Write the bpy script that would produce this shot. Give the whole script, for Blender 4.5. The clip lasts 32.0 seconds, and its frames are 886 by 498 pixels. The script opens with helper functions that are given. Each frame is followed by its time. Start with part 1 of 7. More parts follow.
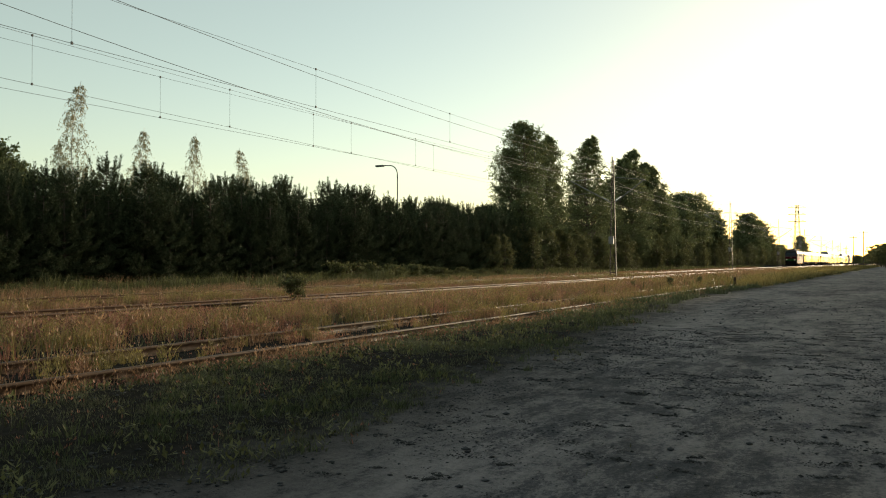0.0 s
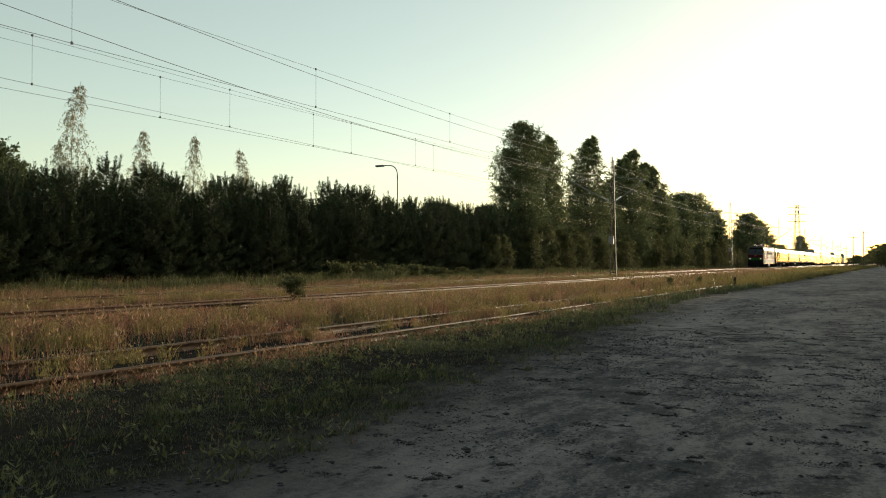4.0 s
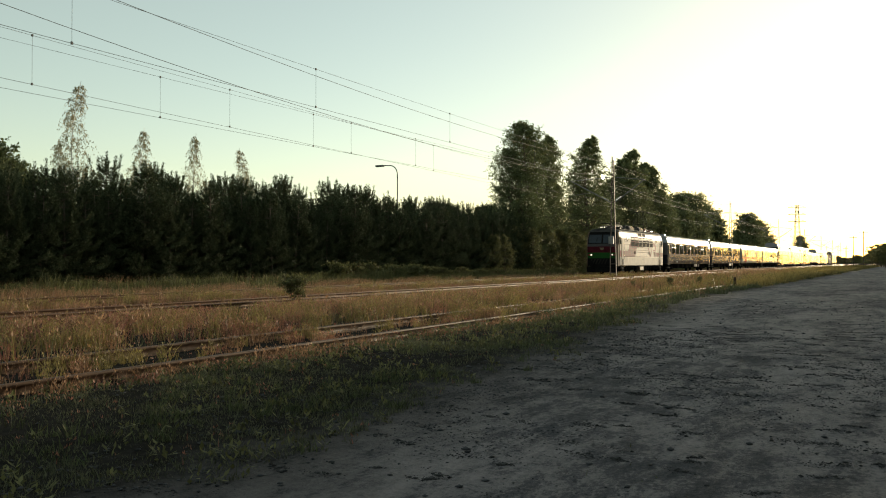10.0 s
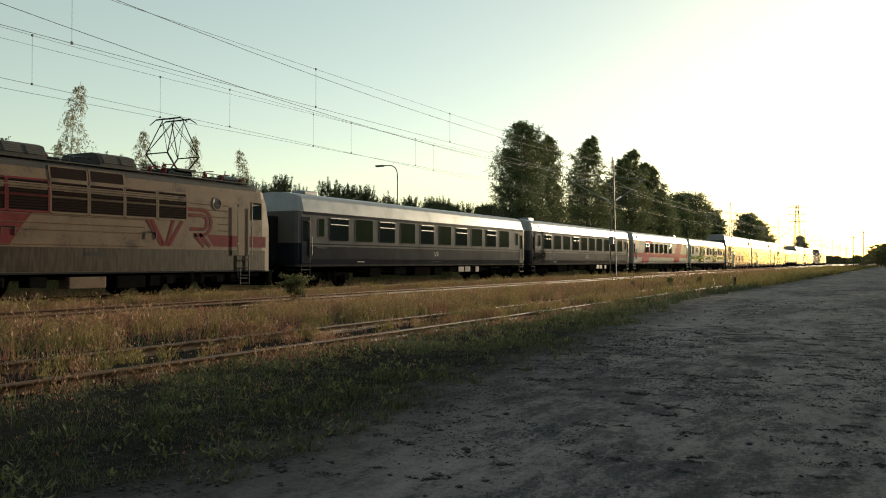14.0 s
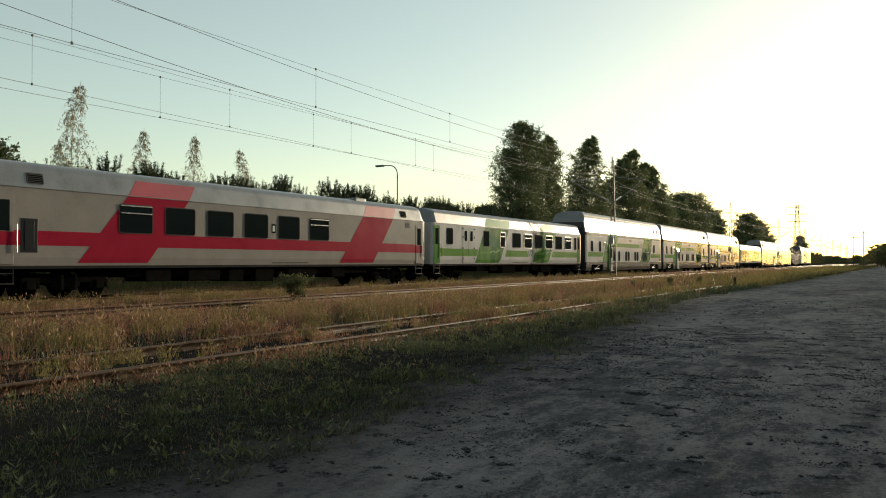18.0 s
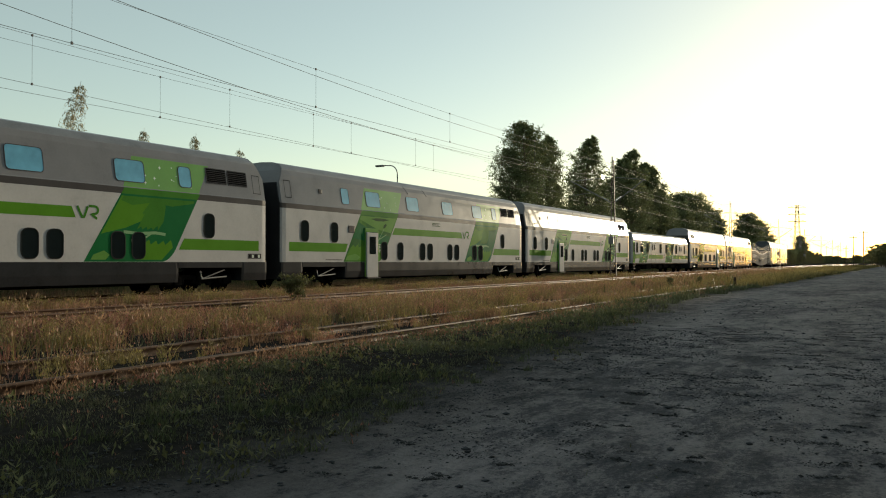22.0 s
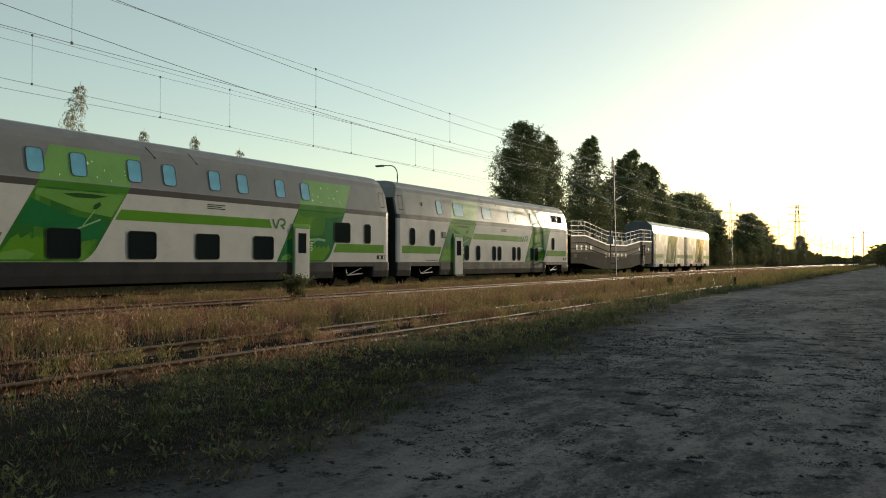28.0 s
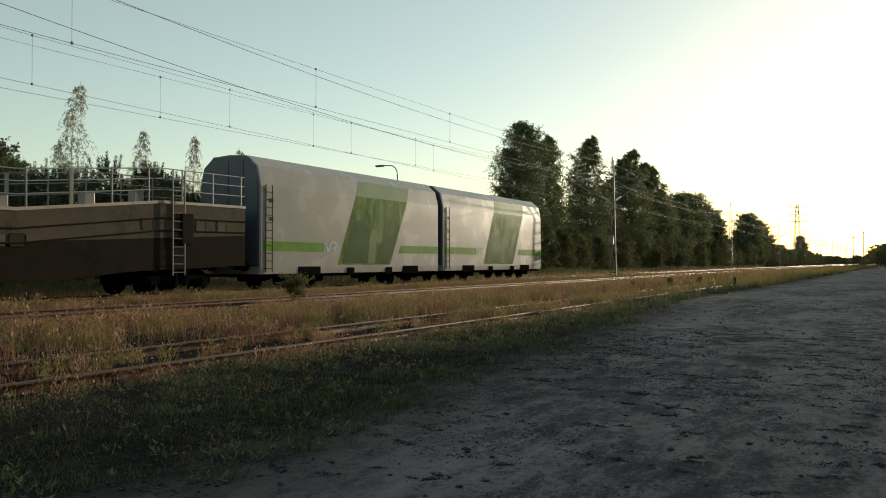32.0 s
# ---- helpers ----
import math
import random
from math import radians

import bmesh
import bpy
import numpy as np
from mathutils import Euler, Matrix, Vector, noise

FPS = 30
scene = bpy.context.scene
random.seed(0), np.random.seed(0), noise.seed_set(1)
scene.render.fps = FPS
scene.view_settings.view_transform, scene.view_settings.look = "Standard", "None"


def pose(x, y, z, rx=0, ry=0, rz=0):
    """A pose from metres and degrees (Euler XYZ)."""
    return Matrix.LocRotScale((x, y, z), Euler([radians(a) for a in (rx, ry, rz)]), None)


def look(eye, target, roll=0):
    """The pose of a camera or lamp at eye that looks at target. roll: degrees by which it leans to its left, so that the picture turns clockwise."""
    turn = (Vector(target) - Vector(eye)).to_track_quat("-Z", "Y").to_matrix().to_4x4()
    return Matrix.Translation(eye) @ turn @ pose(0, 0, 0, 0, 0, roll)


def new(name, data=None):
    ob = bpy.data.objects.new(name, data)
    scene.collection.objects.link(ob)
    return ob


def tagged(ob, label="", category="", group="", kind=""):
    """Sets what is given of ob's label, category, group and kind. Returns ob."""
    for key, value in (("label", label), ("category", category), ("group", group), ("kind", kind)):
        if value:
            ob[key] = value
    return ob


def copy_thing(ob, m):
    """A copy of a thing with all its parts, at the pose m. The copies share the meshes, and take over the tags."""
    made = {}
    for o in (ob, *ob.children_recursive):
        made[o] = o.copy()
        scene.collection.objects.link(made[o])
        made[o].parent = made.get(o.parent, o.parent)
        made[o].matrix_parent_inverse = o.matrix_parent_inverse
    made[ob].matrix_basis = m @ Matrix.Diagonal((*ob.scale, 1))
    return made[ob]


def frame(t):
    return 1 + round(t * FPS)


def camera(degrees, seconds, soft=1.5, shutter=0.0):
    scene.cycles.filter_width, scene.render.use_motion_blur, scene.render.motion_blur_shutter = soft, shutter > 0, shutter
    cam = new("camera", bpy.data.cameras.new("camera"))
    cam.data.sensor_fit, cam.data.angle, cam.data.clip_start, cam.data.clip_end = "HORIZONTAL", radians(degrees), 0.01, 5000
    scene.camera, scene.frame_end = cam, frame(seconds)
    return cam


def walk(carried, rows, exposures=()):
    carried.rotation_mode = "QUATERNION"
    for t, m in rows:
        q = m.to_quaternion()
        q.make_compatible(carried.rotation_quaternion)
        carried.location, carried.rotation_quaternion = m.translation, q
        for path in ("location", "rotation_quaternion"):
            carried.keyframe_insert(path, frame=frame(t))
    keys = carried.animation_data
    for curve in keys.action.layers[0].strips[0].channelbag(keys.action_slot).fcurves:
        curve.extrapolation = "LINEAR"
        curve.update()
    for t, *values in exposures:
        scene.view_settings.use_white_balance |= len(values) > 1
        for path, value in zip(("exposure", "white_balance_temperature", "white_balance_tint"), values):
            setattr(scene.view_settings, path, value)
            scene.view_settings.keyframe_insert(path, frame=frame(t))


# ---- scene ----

import itertools
from collections import defaultdict

# ---- camera: a tripod beside the line; z = 0 is the top of the rails, the line runs along y ----
EYE = Vector((0.0, 0.0, 1.17))
VIEW_TURN, VIEW_TILT, VIEW_ROLL = 27.96, 0.88, 0.0
cam = camera(55.19, 32.0, soft=1.05)
a, b = radians(VIEW_TURN), radians(VIEW_TILT)
TARGET = EYE + Vector((-math.sin(a) * math.cos(b), math.cos(a) * math.cos(b), math.sin(b)))
# the clip's camera closes its iris a little as the bright train fills the view
walk(cam, [(0.0, look(EYE, TARGET, VIEW_ROLL)), (32.0, look(EYE, TARGET, VIEW_ROLL))],
     [(0.0, 0.90, 7850, 4), (12.0, 0.90, 7800, 4), (16.0, 0.82, 7600, 4), (20.0, 0.75, 7350, 4), (23.0, 0.71, 7250, 4), (32.0, 0.71, 7250, 4)])

# ---- light: a very low evening sun, a little to the camera's side of the line ----
SUN_TURN, SUN_UP = 11.0, 7.0
world = bpy.data.worlds.new("evening_sky")
scene.world = world
world.use_nodes = True
wn = world.node_tree
sky = wn.nodes.new("ShaderNodeTexSky")
sky.sky_type, sky.sun_disc = "NISHITA", False
sky.sun_elevation, sky.sun_rotation = radians(SUN_UP), radians(SUN_TURN)
sky.air_density, sky.dust_density, sky.ozone_density = 0.88, 0.6, 1.2
wn.links.new(sky.outputs[0], wn.nodes["Background"].inputs[0])
wn.nodes["Background"].inputs[1].default_value = 0.098
# an even pale glow added over the sky texture, to flatten its contrast
sky_fill = wn.nodes.new("ShaderNodeBackground")
sky_fill.inputs[0].default_value, sky_fill.inputs[1].default_value = (0.85, 0.95, 0.78, 1), 0.126
both = wn.nodes.new("ShaderNodeAddShader")
wn.links.new(wn.nodes["Background"].outputs[0], both.inputs[0])
wn.links.new(sky_fill.outputs[0], both.inputs[1])
wn.links.new(both.outputs[0], wn.nodes["World Output"].inputs[0])
sun = new("sun", bpy.data.lights.new("sun", "SUN"))
sun.data.energy, sun.data.angle, sun.data.color = 2.15, radians(0.55), (1.0, 0.885, 0.745)
su = Vector((math.sin(radians(SUN_TURN)) * math.cos(radians(SUN_UP)), math.cos(radians(SUN_TURN)) * math.cos(radians(SUN_UP)), math.sin(radians(SUN_UP))))
sun.matrix_world = look(su * 200, (0, 0, 0))


# ---- materials ----
def material(name, colour, rough=0.6, metal=0.0, vary=0.18, scale=3.0, fine=40.0, bump=0.15, spots=None, island=0.0, gloss=0.5, sheen=0.0):
    """A surface with wear at two scales; colours are linear."""
    m = bpy.data.materials.new(name)
    m.use_nodes = True
    t = m.node_tree
    p = t.nodes["Principled BSDF"]
    p.inputs["Roughness"].default_value, p.inputs["Metallic"].default_value = rough, metal
    p.inputs["Specular IOR Level"].default_value = gloss
    co = t.nodes.new("ShaderNodeTexCoord")
    big = t.nodes.new("ShaderNodeTexNoise")
    big.inputs["Scale"].default_value, big.inputs["Detail"].default_value = scale, 5
    small = t.nodes.new("ShaderNodeTexNoise")
    small.inputs["Scale"].default_value, small.inputs["Detail"].default_value = fine, 4
    for n in (big, small):
        t.links.new(co.outputs["Object"], n.inputs["Vector"])
    add = t.nodes.new("ShaderNodeMath")
    add.operation = "MULTIPLY_ADD"
    t.links.new(small.outputs[0], add.inputs[0])
    add.inputs[1].default_value = 0.5
    t.links.new(big.outputs[0], add.inputs[2])
    ramp = t.nodes.new("ShaderNodeValToRGB")
    c = Vector(colour)
    dark = tuple(max(0.0, v * (1 - vary)) for v in c)
    light = tuple(min(1.0, v * (1 + vary)) for v in c)
    ramp.color_ramp.elements[0].position, ramp.color_ramp.elements[0].color = 0.5, (*(spots or dark), 1)
    ramp.color_ramp.elements[1].position, ramp.color_ramp.elements[1].color = 1.0, (*light, 1)
    mid = ramp.color_ramp.elements.new(0.68)
    mid.color = (*c, 1)
    t.links.new(add.outputs[0], ramp.inputs[0])
    last = ramp.outputs[0]
    if island:
        geo = t.nodes.new("ShaderNodeNewGeometry")
        hsv = t.nodes.new("ShaderNodeHueSaturation")
        mr = t.nodes.new("ShaderNodeMapRange")
        mr.inputs["To Min"].default_value, mr.inputs["To Max"].default_value = 1 - island, 1 + island
        t.links.new(geo.outputs["Random Per Island"], mr.inputs["Value"])
        t.links.new(mr.outputs[0], hsv.inputs["Value"])
        t.links.new(last, hsv.inputs["Color"])
        last = hsv.outputs[0]
    t.links.new(last, p.inputs["Base Color"])
    rr = t.nodes.new("ShaderNodeMapRange")
    rr.inputs["To Min"].default_value, rr.inputs["To Max"].default_value = max(0.02, rough * 0.8), min(1, rough * 1.25)
    t.links.new(big.outputs[0], rr.inputs["Value"])
    t.links.new(rr.outputs[0], p.inputs["Roughness"])
    if bump:
        bn = t.nodes.new("ShaderNodeBump")
        bn.inputs["Strength"].default_value, bn.inputs["Distance"].default_value = bump, 0.01
        t.links.new(small.outputs[0], bn.inputs["Height"])
        t.links.new(bn.outputs[0], p.inputs["Normal"])
    return m


def leaf_material(name, colour, island=0.35, sheer=0.35, spots=None, scale=0.6, gloss=0.25):
    """Thin leaves: some of the light goes through them."""
    m = material(name, colour, 0.6 if gloss < 0.4 else 0.42, vary=0.25, scale=scale, fine=6.0, bump=0, spots=spots, island=island, gloss=gloss)
    t = m.node_tree
    p = t.nodes["Principled BSDF"]
    tr = t.nodes.new("ShaderNodeBsdfTranslucent")
    t.links.new(p.inputs["Base Color"].links[0].from_socket, tr.inputs[0])
    mix = t.nodes.new("ShaderNodeMixShader")
    mix.inputs[0].default_value = sheer
    t.links.new(p.outputs[0], mix.inputs[1])
    t.links.new(tr.outputs[0], mix.inputs[2])
    t.links.new(mix.outputs[0], t.nodes["Material Output"].inputs[0])
    return m


def ground_material():
    """Earth: a trodden gravel road, a green verge and dry meadow, by the distance from the line."""
    m = material("earth", (0.11, 0.105, 0.10), 0.95, vary=0.3, scale=0.5, fine=22.0, bump=0.6, gloss=0.1)
    m.node_tree.nodes["Bump"].inputs["Distance"].default_value = 0.035
    t = m.node_tree
    p = t.nodes["Principled BSDF"]
    co = t.nodes.new("ShaderNodeTexCoord")
    sep = t.nodes.new("ShaderNodeSeparateXYZ")
    t.links.new(co.outputs["Object"], sep.inputs[0])
    wob = t.nodes.new("ShaderNodeTexNoise")
    wob.inputs["Scale"].default_value, wob.inputs["Detail"].default_value = 0.7, 8
    wob.inputs["Roughness"].default_value = 0.7
    t.links.new(co.outputs["Object"], wob.inputs["Vector"])
    ma = t.nodes.new("ShaderNodeMath")
    ma.operation = "MULTIPLY_ADD"
    t.links.new(wob.outputs[0], ma.inputs[0])
    ma.inputs[1].default_value = 2.0
    near = t.nodes.new("ShaderNodeMath")
    near.operation = "MINIMUM"
    t.links.new(sep.outputs[1], near.inputs[0])
    near.inputs[1].default_value = 28.0
    slant = t.nodes.new("ShaderNodeMath")
    slant.operation = "MULTIPLY_ADD"
    t.links.new(near.outputs[0], slant.inputs[0])
    slant.inputs[1].default_value = 0.104
    t.links.new(sep.outputs[0], slant.inputs[2])
    # further on the meadow spreads towards the road again
    beyond = t.nodes.new("ShaderNodeMath")
    beyond.operation = "MAXIMUM"
    t.links.new(sep.outputs[1], beyond.inputs[0])
    beyond.inputs[1].default_value = 40.0
    spread = t.nodes.new("ShaderNodeMath")
    spread.operation = "MULTIPLY_ADD"
    t.links.new(beyond.outputs[0], spread.inputs[0])
    spread.inputs[1].default_value = -0.011
    t.links.new(slant.outputs[0], spread.inputs[2])
    t.links.new(spread.outputs[0], ma.inputs[2])
    edge = t.nodes.new("ShaderNodeMapRange")
    edge.inputs["From Min"].default_value, edge.inputs["From Max"].default_value = -3.1, -1.2
    t.links.new(ma.outputs[0], edge.inputs["Value"])
    # the road: pale sand with darker ragged gravel lying in drifts along it, trodden at three scales
    st = t.nodes.new("ShaderNodeMapping")
    st.inputs["Scale"].default_value = (1.0, 0.42, 1.0)
    t.links.new(co.outputs["Object"], st.inputs[0])
    total = None
    for scale, detail, rough, amount in ((0.45, 4, 0.55, 0.50), (3.4, 10, 0.82, 0.97), (30.0, 5, 0.75, 0.36)):
        layer = t.nodes.new("ShaderNodeTexNoise")
        layer.inputs["Scale"].default_value, layer.inputs["Detail"].default_value, layer.inputs["Roughness"].default_value = scale, detail, rough
        layer.inputs["Distortion"].default_value = 0.6 if scale < 3 else 0.0
        t.links.new(st.outputs[0] if scale < 10 else co.outputs["Object"], layer.inputs["Vector"])
        w = t.nodes.new("ShaderNodeMath")
        w.operation = "MULTIPLY_ADD"
        t.links.new(layer.outputs[0], w.inputs[0])
        w.inputs[1].default_value = amount / 1.8
        if total is None:
            w.inputs[2].default_value = 0.0
        else:
            t.links.new(total, w.inputs[2])
        total = w.outputs[0]
    road = t.nodes.new("ShaderNodeValToRGB")
    road.color_ramp.elements[0].position, road.color_ramp.elements[0].color = 0.435, (0.046, 0.048, 0.056, 1)
    road.color_ramp.elements[1].position, road.color_ramp.elements[1].color = 0.59, (0.250, 0.232, 0.238, 1)
    for place, colour in ((0.486, (0.090, 0.089, 0.099, 1)), (0.514, (0.166, 0.156, 0.165, 1))):
        road.color_ramp.elements.new(place).color = colour
    t.links.new(total, road.inputs[0])
    lump = t.nodes.new("ShaderNodeBump")
    lump.inputs["Strength"].default_value, lump.inputs["Distance"].default_value = 0.9, 0.06
    t.links.new(total, lump.inputs["Height"])
    t.links.new(t.nodes["Bump"].outputs[0], lump.inputs["Normal"])
    t.links.new(lump.outputs[0], p.inputs["Normal"])
    soil = t.nodes.new("ShaderNodeValToRGB")
    soil.color_ramp.elements[0].position, soil.color_ramp.elements[0].color = 0.42, (0.022, 0.021, 0.019, 1)
    soil.color_ramp.elements[1].position, soil.color_ramp.elements[1].color = 0.66, (0.046, 0.043, 0.040, 1)
    fleck = t.nodes.new("ShaderNodeTexNoise")
    fleck.inputs["Scale"].default_value, fleck.inputs["Detail"].default_value, fleck.inputs["Roughness"].default_value = 7.0, 8, 0.75
    t.links.new(co.outputs["Object"], fleck.inputs["Vector"])
    t.links.new(fleck.outputs[0], soil.inputs[0])
    mix = t.nodes.new("ShaderNodeMix")
    mix.data_type = "RGBA"
    t.links.new(edge.outputs[0], mix.inputs["Factor"])
    t.links.new(soil.outputs[0], mix.inputs["A"])
    t.links.new(road.outputs[0], mix.inputs["B"])
    t.links.new(mix.outputs["Result"], p.inputs["Base Color"])
    trod = t.nodes.new("ShaderNodeMath")
    trod.operation = "MULTIPLY"
    t.links.new(edge.outputs[0], trod.inputs[0])
    trod.inputs[1].default_value = 0.09
    t.links.new(trod.outputs[0], p.inputs["Specular IOR Level"])
    return m


def glass_material(name, colour, rough=0.06):
    m = material(name, colour, rough, vary=0.3, scale=0.7, fine=5.0, bump=0.0, gloss=0.9)
    return m


EARTH = ground_material()
VERGE_STONE = material("verge_stone", (0.062, 0.064, 0.070), 0.9, vary=0.3, scale=6, fine=50, island=0.4, gloss=0.05)
GRAVEL = material("gravel_stone", (0.068, 0.070, 0.077), 0.9, vary=0.3, scale=6, fine=50, island=0.4, gloss=0.05)
LUMP_EARTH = material("crumbled_earth", (0.058, 0.058, 0.060), 0.95, vary=0.4, scale=8, fine=60, bump=0.5, island=0.5, gloss=0.05)
BALLAST = material("ballast", (0.085, 0.072, 0.062), 0.95, vary=0.4, scale=9, fine=60, bump=0.7, island=0.3, gloss=0.05)
RAIL_STEEL = material("rail_steel", (0.13, 0.070, 0.045), 0.5, 0.15, vary=0.25, scale=2, fine=30, bump=0.05, gloss=0.15)
RAIL_RUST = material("rusty_rail", (0.100, 0.058, 0.038), 0.58, 0.05, vary=0.4, scale=4, fine=60, bump=0.15, gloss=0.16)
SLEEPER_WOOD = material("tarred_sleeper_wood", (0.075, 0.055, 0.042), 0.85, vary=0.35, scale=3, fine=40, bump=0.5, gloss=0.1)
DRY_GRASS = leaf_material("dry_grass", (0.305, 0.175, 0.101), 0.55, spots=(0.145, 0.08, 0.043), scale=0.9, gloss=0.3)
YELLOW_GRASS = leaf_material("yellow_green_grass", (0.245, 0.192, 0.070), 0.55, spots=(0.095, 0.09, 0.03), scale=0.8, gloss=0.3)
PINK_GRASS = leaf_material("reddish_grass", (0.30, 0.132, 0.092), 0.55, spots=(0.12, 0.055, 0.042), scale=0.9, gloss=0.3)
GREEN_GRASS = leaf_material("green_grass", (0.100, 0.106, 0.064), 0.55, spots=(0.075, 0.075, 0.042), scale=1.1, gloss=0.3)
VERGE_GREEN = leaf_material("verge_green_grass", (0.082, 0.100, 0.048), 0.5, spots=(0.05, 0.06, 0.03), scale=1.3, gloss=0.2)
WEED_GREEN = leaf_material("weed_leaf", (0.125, 0.125, 0.052), 0.5)
PINE_NEEDLE = leaf_material("pine_needle", (0.056, 0.069, 0.036), 0.45, 0.10, gloss=0.06)
BIRCH_LEAF = leaf_material("birch_leaf", (0.27, 0.24, 0.15), 0.4, 0.45)
SAPLING_LEAF = leaf_material("sapling_leaf", (0.115, 0.115, 0.05), 0.4, 0.4)
ASPEN_LEAF = leaf_material("aspen_leaf", (0.118, 0.138, 0.062), 0.4, 0.3)
OAK_LEAF = leaf_material("broad_leaf", (0.14, 0.156, 0.072), 0.4, 0.35)
BARK = material("bark", (0.10, 0.075, 0.055), 0.9, vary=0.4, scale=4, fine=30, bump=0.6)
BIRCH_BARK = material("birch_bark", (0.55, 0.52, 0.47), 0.8, vary=0.2, scale=5, fine=20, spots=(0.06, 0.055, 0.05), bump=0.3)
GALVANISED = material("galvanised_steel", (0.19, 0.185, 0.18), 0.5, 0.4, vary=0.2, scale=3, fine=50, bump=0.1)
DARK_STEEL = material("dark_steel", (0.030, 0.029, 0.029), 0.6, 0.1, vary=0.4, scale=3, fine=40, bump=0.2, gloss=0.08)
WIRE_COPPER = material("wire", (0.11, 0.10, 0.095), 0.6, 0.3, vary=0.2, scale=1, fine=10, bump=0)
INSULATOR = material("glazed_insulator", (0.85, 0.80, 0.75), 0.16, 1.0, vary=0.1, scale=5, fine=30, bump=0)


# ---- mesh helpers ----
def link_mesh(name, me, mat, parent=None, label=""):
    if me.materials:
        pass
    else:
        me.materials.append(mat)
    ob = new(name, me)
    if parent is not None:
        ob.parent = parent
    if label:
        ob["label"] = label
    return ob


def part(name, bm, mat, parent, label=""):
    """One bmesh as one mesh object under a thing or a part."""
    me = bpy.data.meshes.new(name)
    bm.to_mesh(me)
    bm.free()
    return link_mesh(name, me, mat, parent, label)


def soup(name, verts, faces, mat, parent=None, label="", smooth=False):
    """A mesh from arrays: faces all of one size."""
    verts, faces = np.asarray(verts, np.float32), np.asarray(faces, np.int32)
    me = bpy.data.meshes.new(name)
    n, k = faces.shape
    me.vertices.add(len(verts))
    me.vertices.foreach_set("co", verts.ravel())
    me.loops.add(n * k)
    me.loops.foreach_set("vertex_index", faces.ravel())
    me.polygons.add(n)
    me.polygons.foreach_set("loop_start", np.arange(0, n * k, k, dtype=np.int32))
    me.polygons.foreach_set("loop_total", np.full(n, k, np.int32))
    if smooth:
        me.polygons.foreach_set("use_smooth", np.ones(n, bool))
    me.update(calc_edges=True)
    me.validate()
    return link_mesh(name, me, mat, parent, label)


def box(bm, x0, x1, y0, y1, z0, z1, bevel=0.0):
    m = Matrix.Translation(((x0 + x1) / 2, (y0 + y1) / 2, (z0 + z1) / 2)) @ Matrix.Diagonal((x1 - x0, y1 - y0, z1 - z0, 1))
    vs = bmesh.ops.create_cube(bm, size=1, matrix=m)["verts"]
    if bevel:
        es = list({e for v in vs for e in v.link_edges})
        bmesh.ops.bevel(bm, geom=es, offset=bevel, segments=2, affect="EDGES", profile=0.6)
    return bm


def rod(bm, p, q, r, n=8, r2=None):
    """A round bar from p to q."""
    p, q = Vector(p), Vector(q)
    d = q - p
    m = Matrix.Translation((p + q) / 2) @ d.to_track_quat("Z", "Y").to_matrix().to_4x4()
    bmesh.ops.create_cone(bm, cap_ends=True, segments=n, radius1=r, radius2=r if r2 is None else r2, depth=d.length, matrix=m)
    return bm


def disc_x(bm, x0, x1, y, z, r, n=20):
    """A wheel-like disc with its axle along x."""
    return rod(bm, (x0, y, z), (x1, y, z), r, n)


def thing(name, label, category, m=None, group="", kind=""):
    ob = new(name)
    ob.empty_display_size = 0.3
    if m is not None:
        ob.matrix_world = m
    return tagged(ob, label, category, group, kind)


# ---- the ground: one sheet to the horizon ----
def ground_height(x, y):
    """Height of the earth below the rail tops."""
    n = noise.noise((x * 0.35, y * 0.35, 3.1)) * 0.035 + noise.noise((x * 1.3, y * 1.3, 7.7)) * 0.018
    z = -0.085 + n
    if -6.0 < x < 3.2 and 1.5 < y < 14.0:
        z += noise.noise((x * 5.0, y * 3.6, 1.3)) * 0.008 + noise.noise((x * 13.0, y * 11.0, 5.9)) * 0.007
    if -9.7 < x < -6.9:
        z -= 0.04
    if x < -14.0:
        z -= 0.03
    if -19.7 < x < -17.0:
        z -= 0.03
    if x < -21.0:
        z -= 0.07
    if x < -27.0:
        z -= min(0.35, (-27.0 - x) * 0.08)
    return z


def build_ground():
    xs = sorted(set([-2500, -1200, -600, -300, -150, -90, -60, -48] + [-42 + i * 0.75 for i in range(43)] + [-10.0 + i * 0.25 for i in range(20)] + [-5.0 + i * 0.07 for i in range(115)] + [3.1 + i * 0.25 for i in range(6)] + [4.5 + i * 0.75 for i in range(9)] + [12, 16, 22, 30, 60, 150, 400, 1000, 2500]))
    ys = sorted(set([-2500, -800, -300, -120, -60, -30, -15, -6] + [i * 0.3 for i in range(7)] + [2.1 + i * 0.075 for i in range(150)] + [13.4 + i * 0.3 for i in range(55)] + [30 + i * 0.6 for i in range(31)] + [49 + i * 3.0 for i in range(50)] + [210, 250, 320, 450, 700, 1200, 2500, 4500]))
    verts = [(x, y, ground_height(x, y) if -50 < x < 14 and y < 200 else -0.12) for y in ys for x in xs]
    w = len(xs)
    faces = [(j * w + i, j * w + i + 1, (j + 1) * w + i + 1, (j + 1) * w + i) for j in range(len(ys) - 1) for i in range(w - 1)]
    ob = soup("ground", verts, faces, EARTH, smooth=True)
    return tagged(ob, "trodden gravel road beside a dry overgrown railway meadow", "ground", kind="structure")


build_ground()

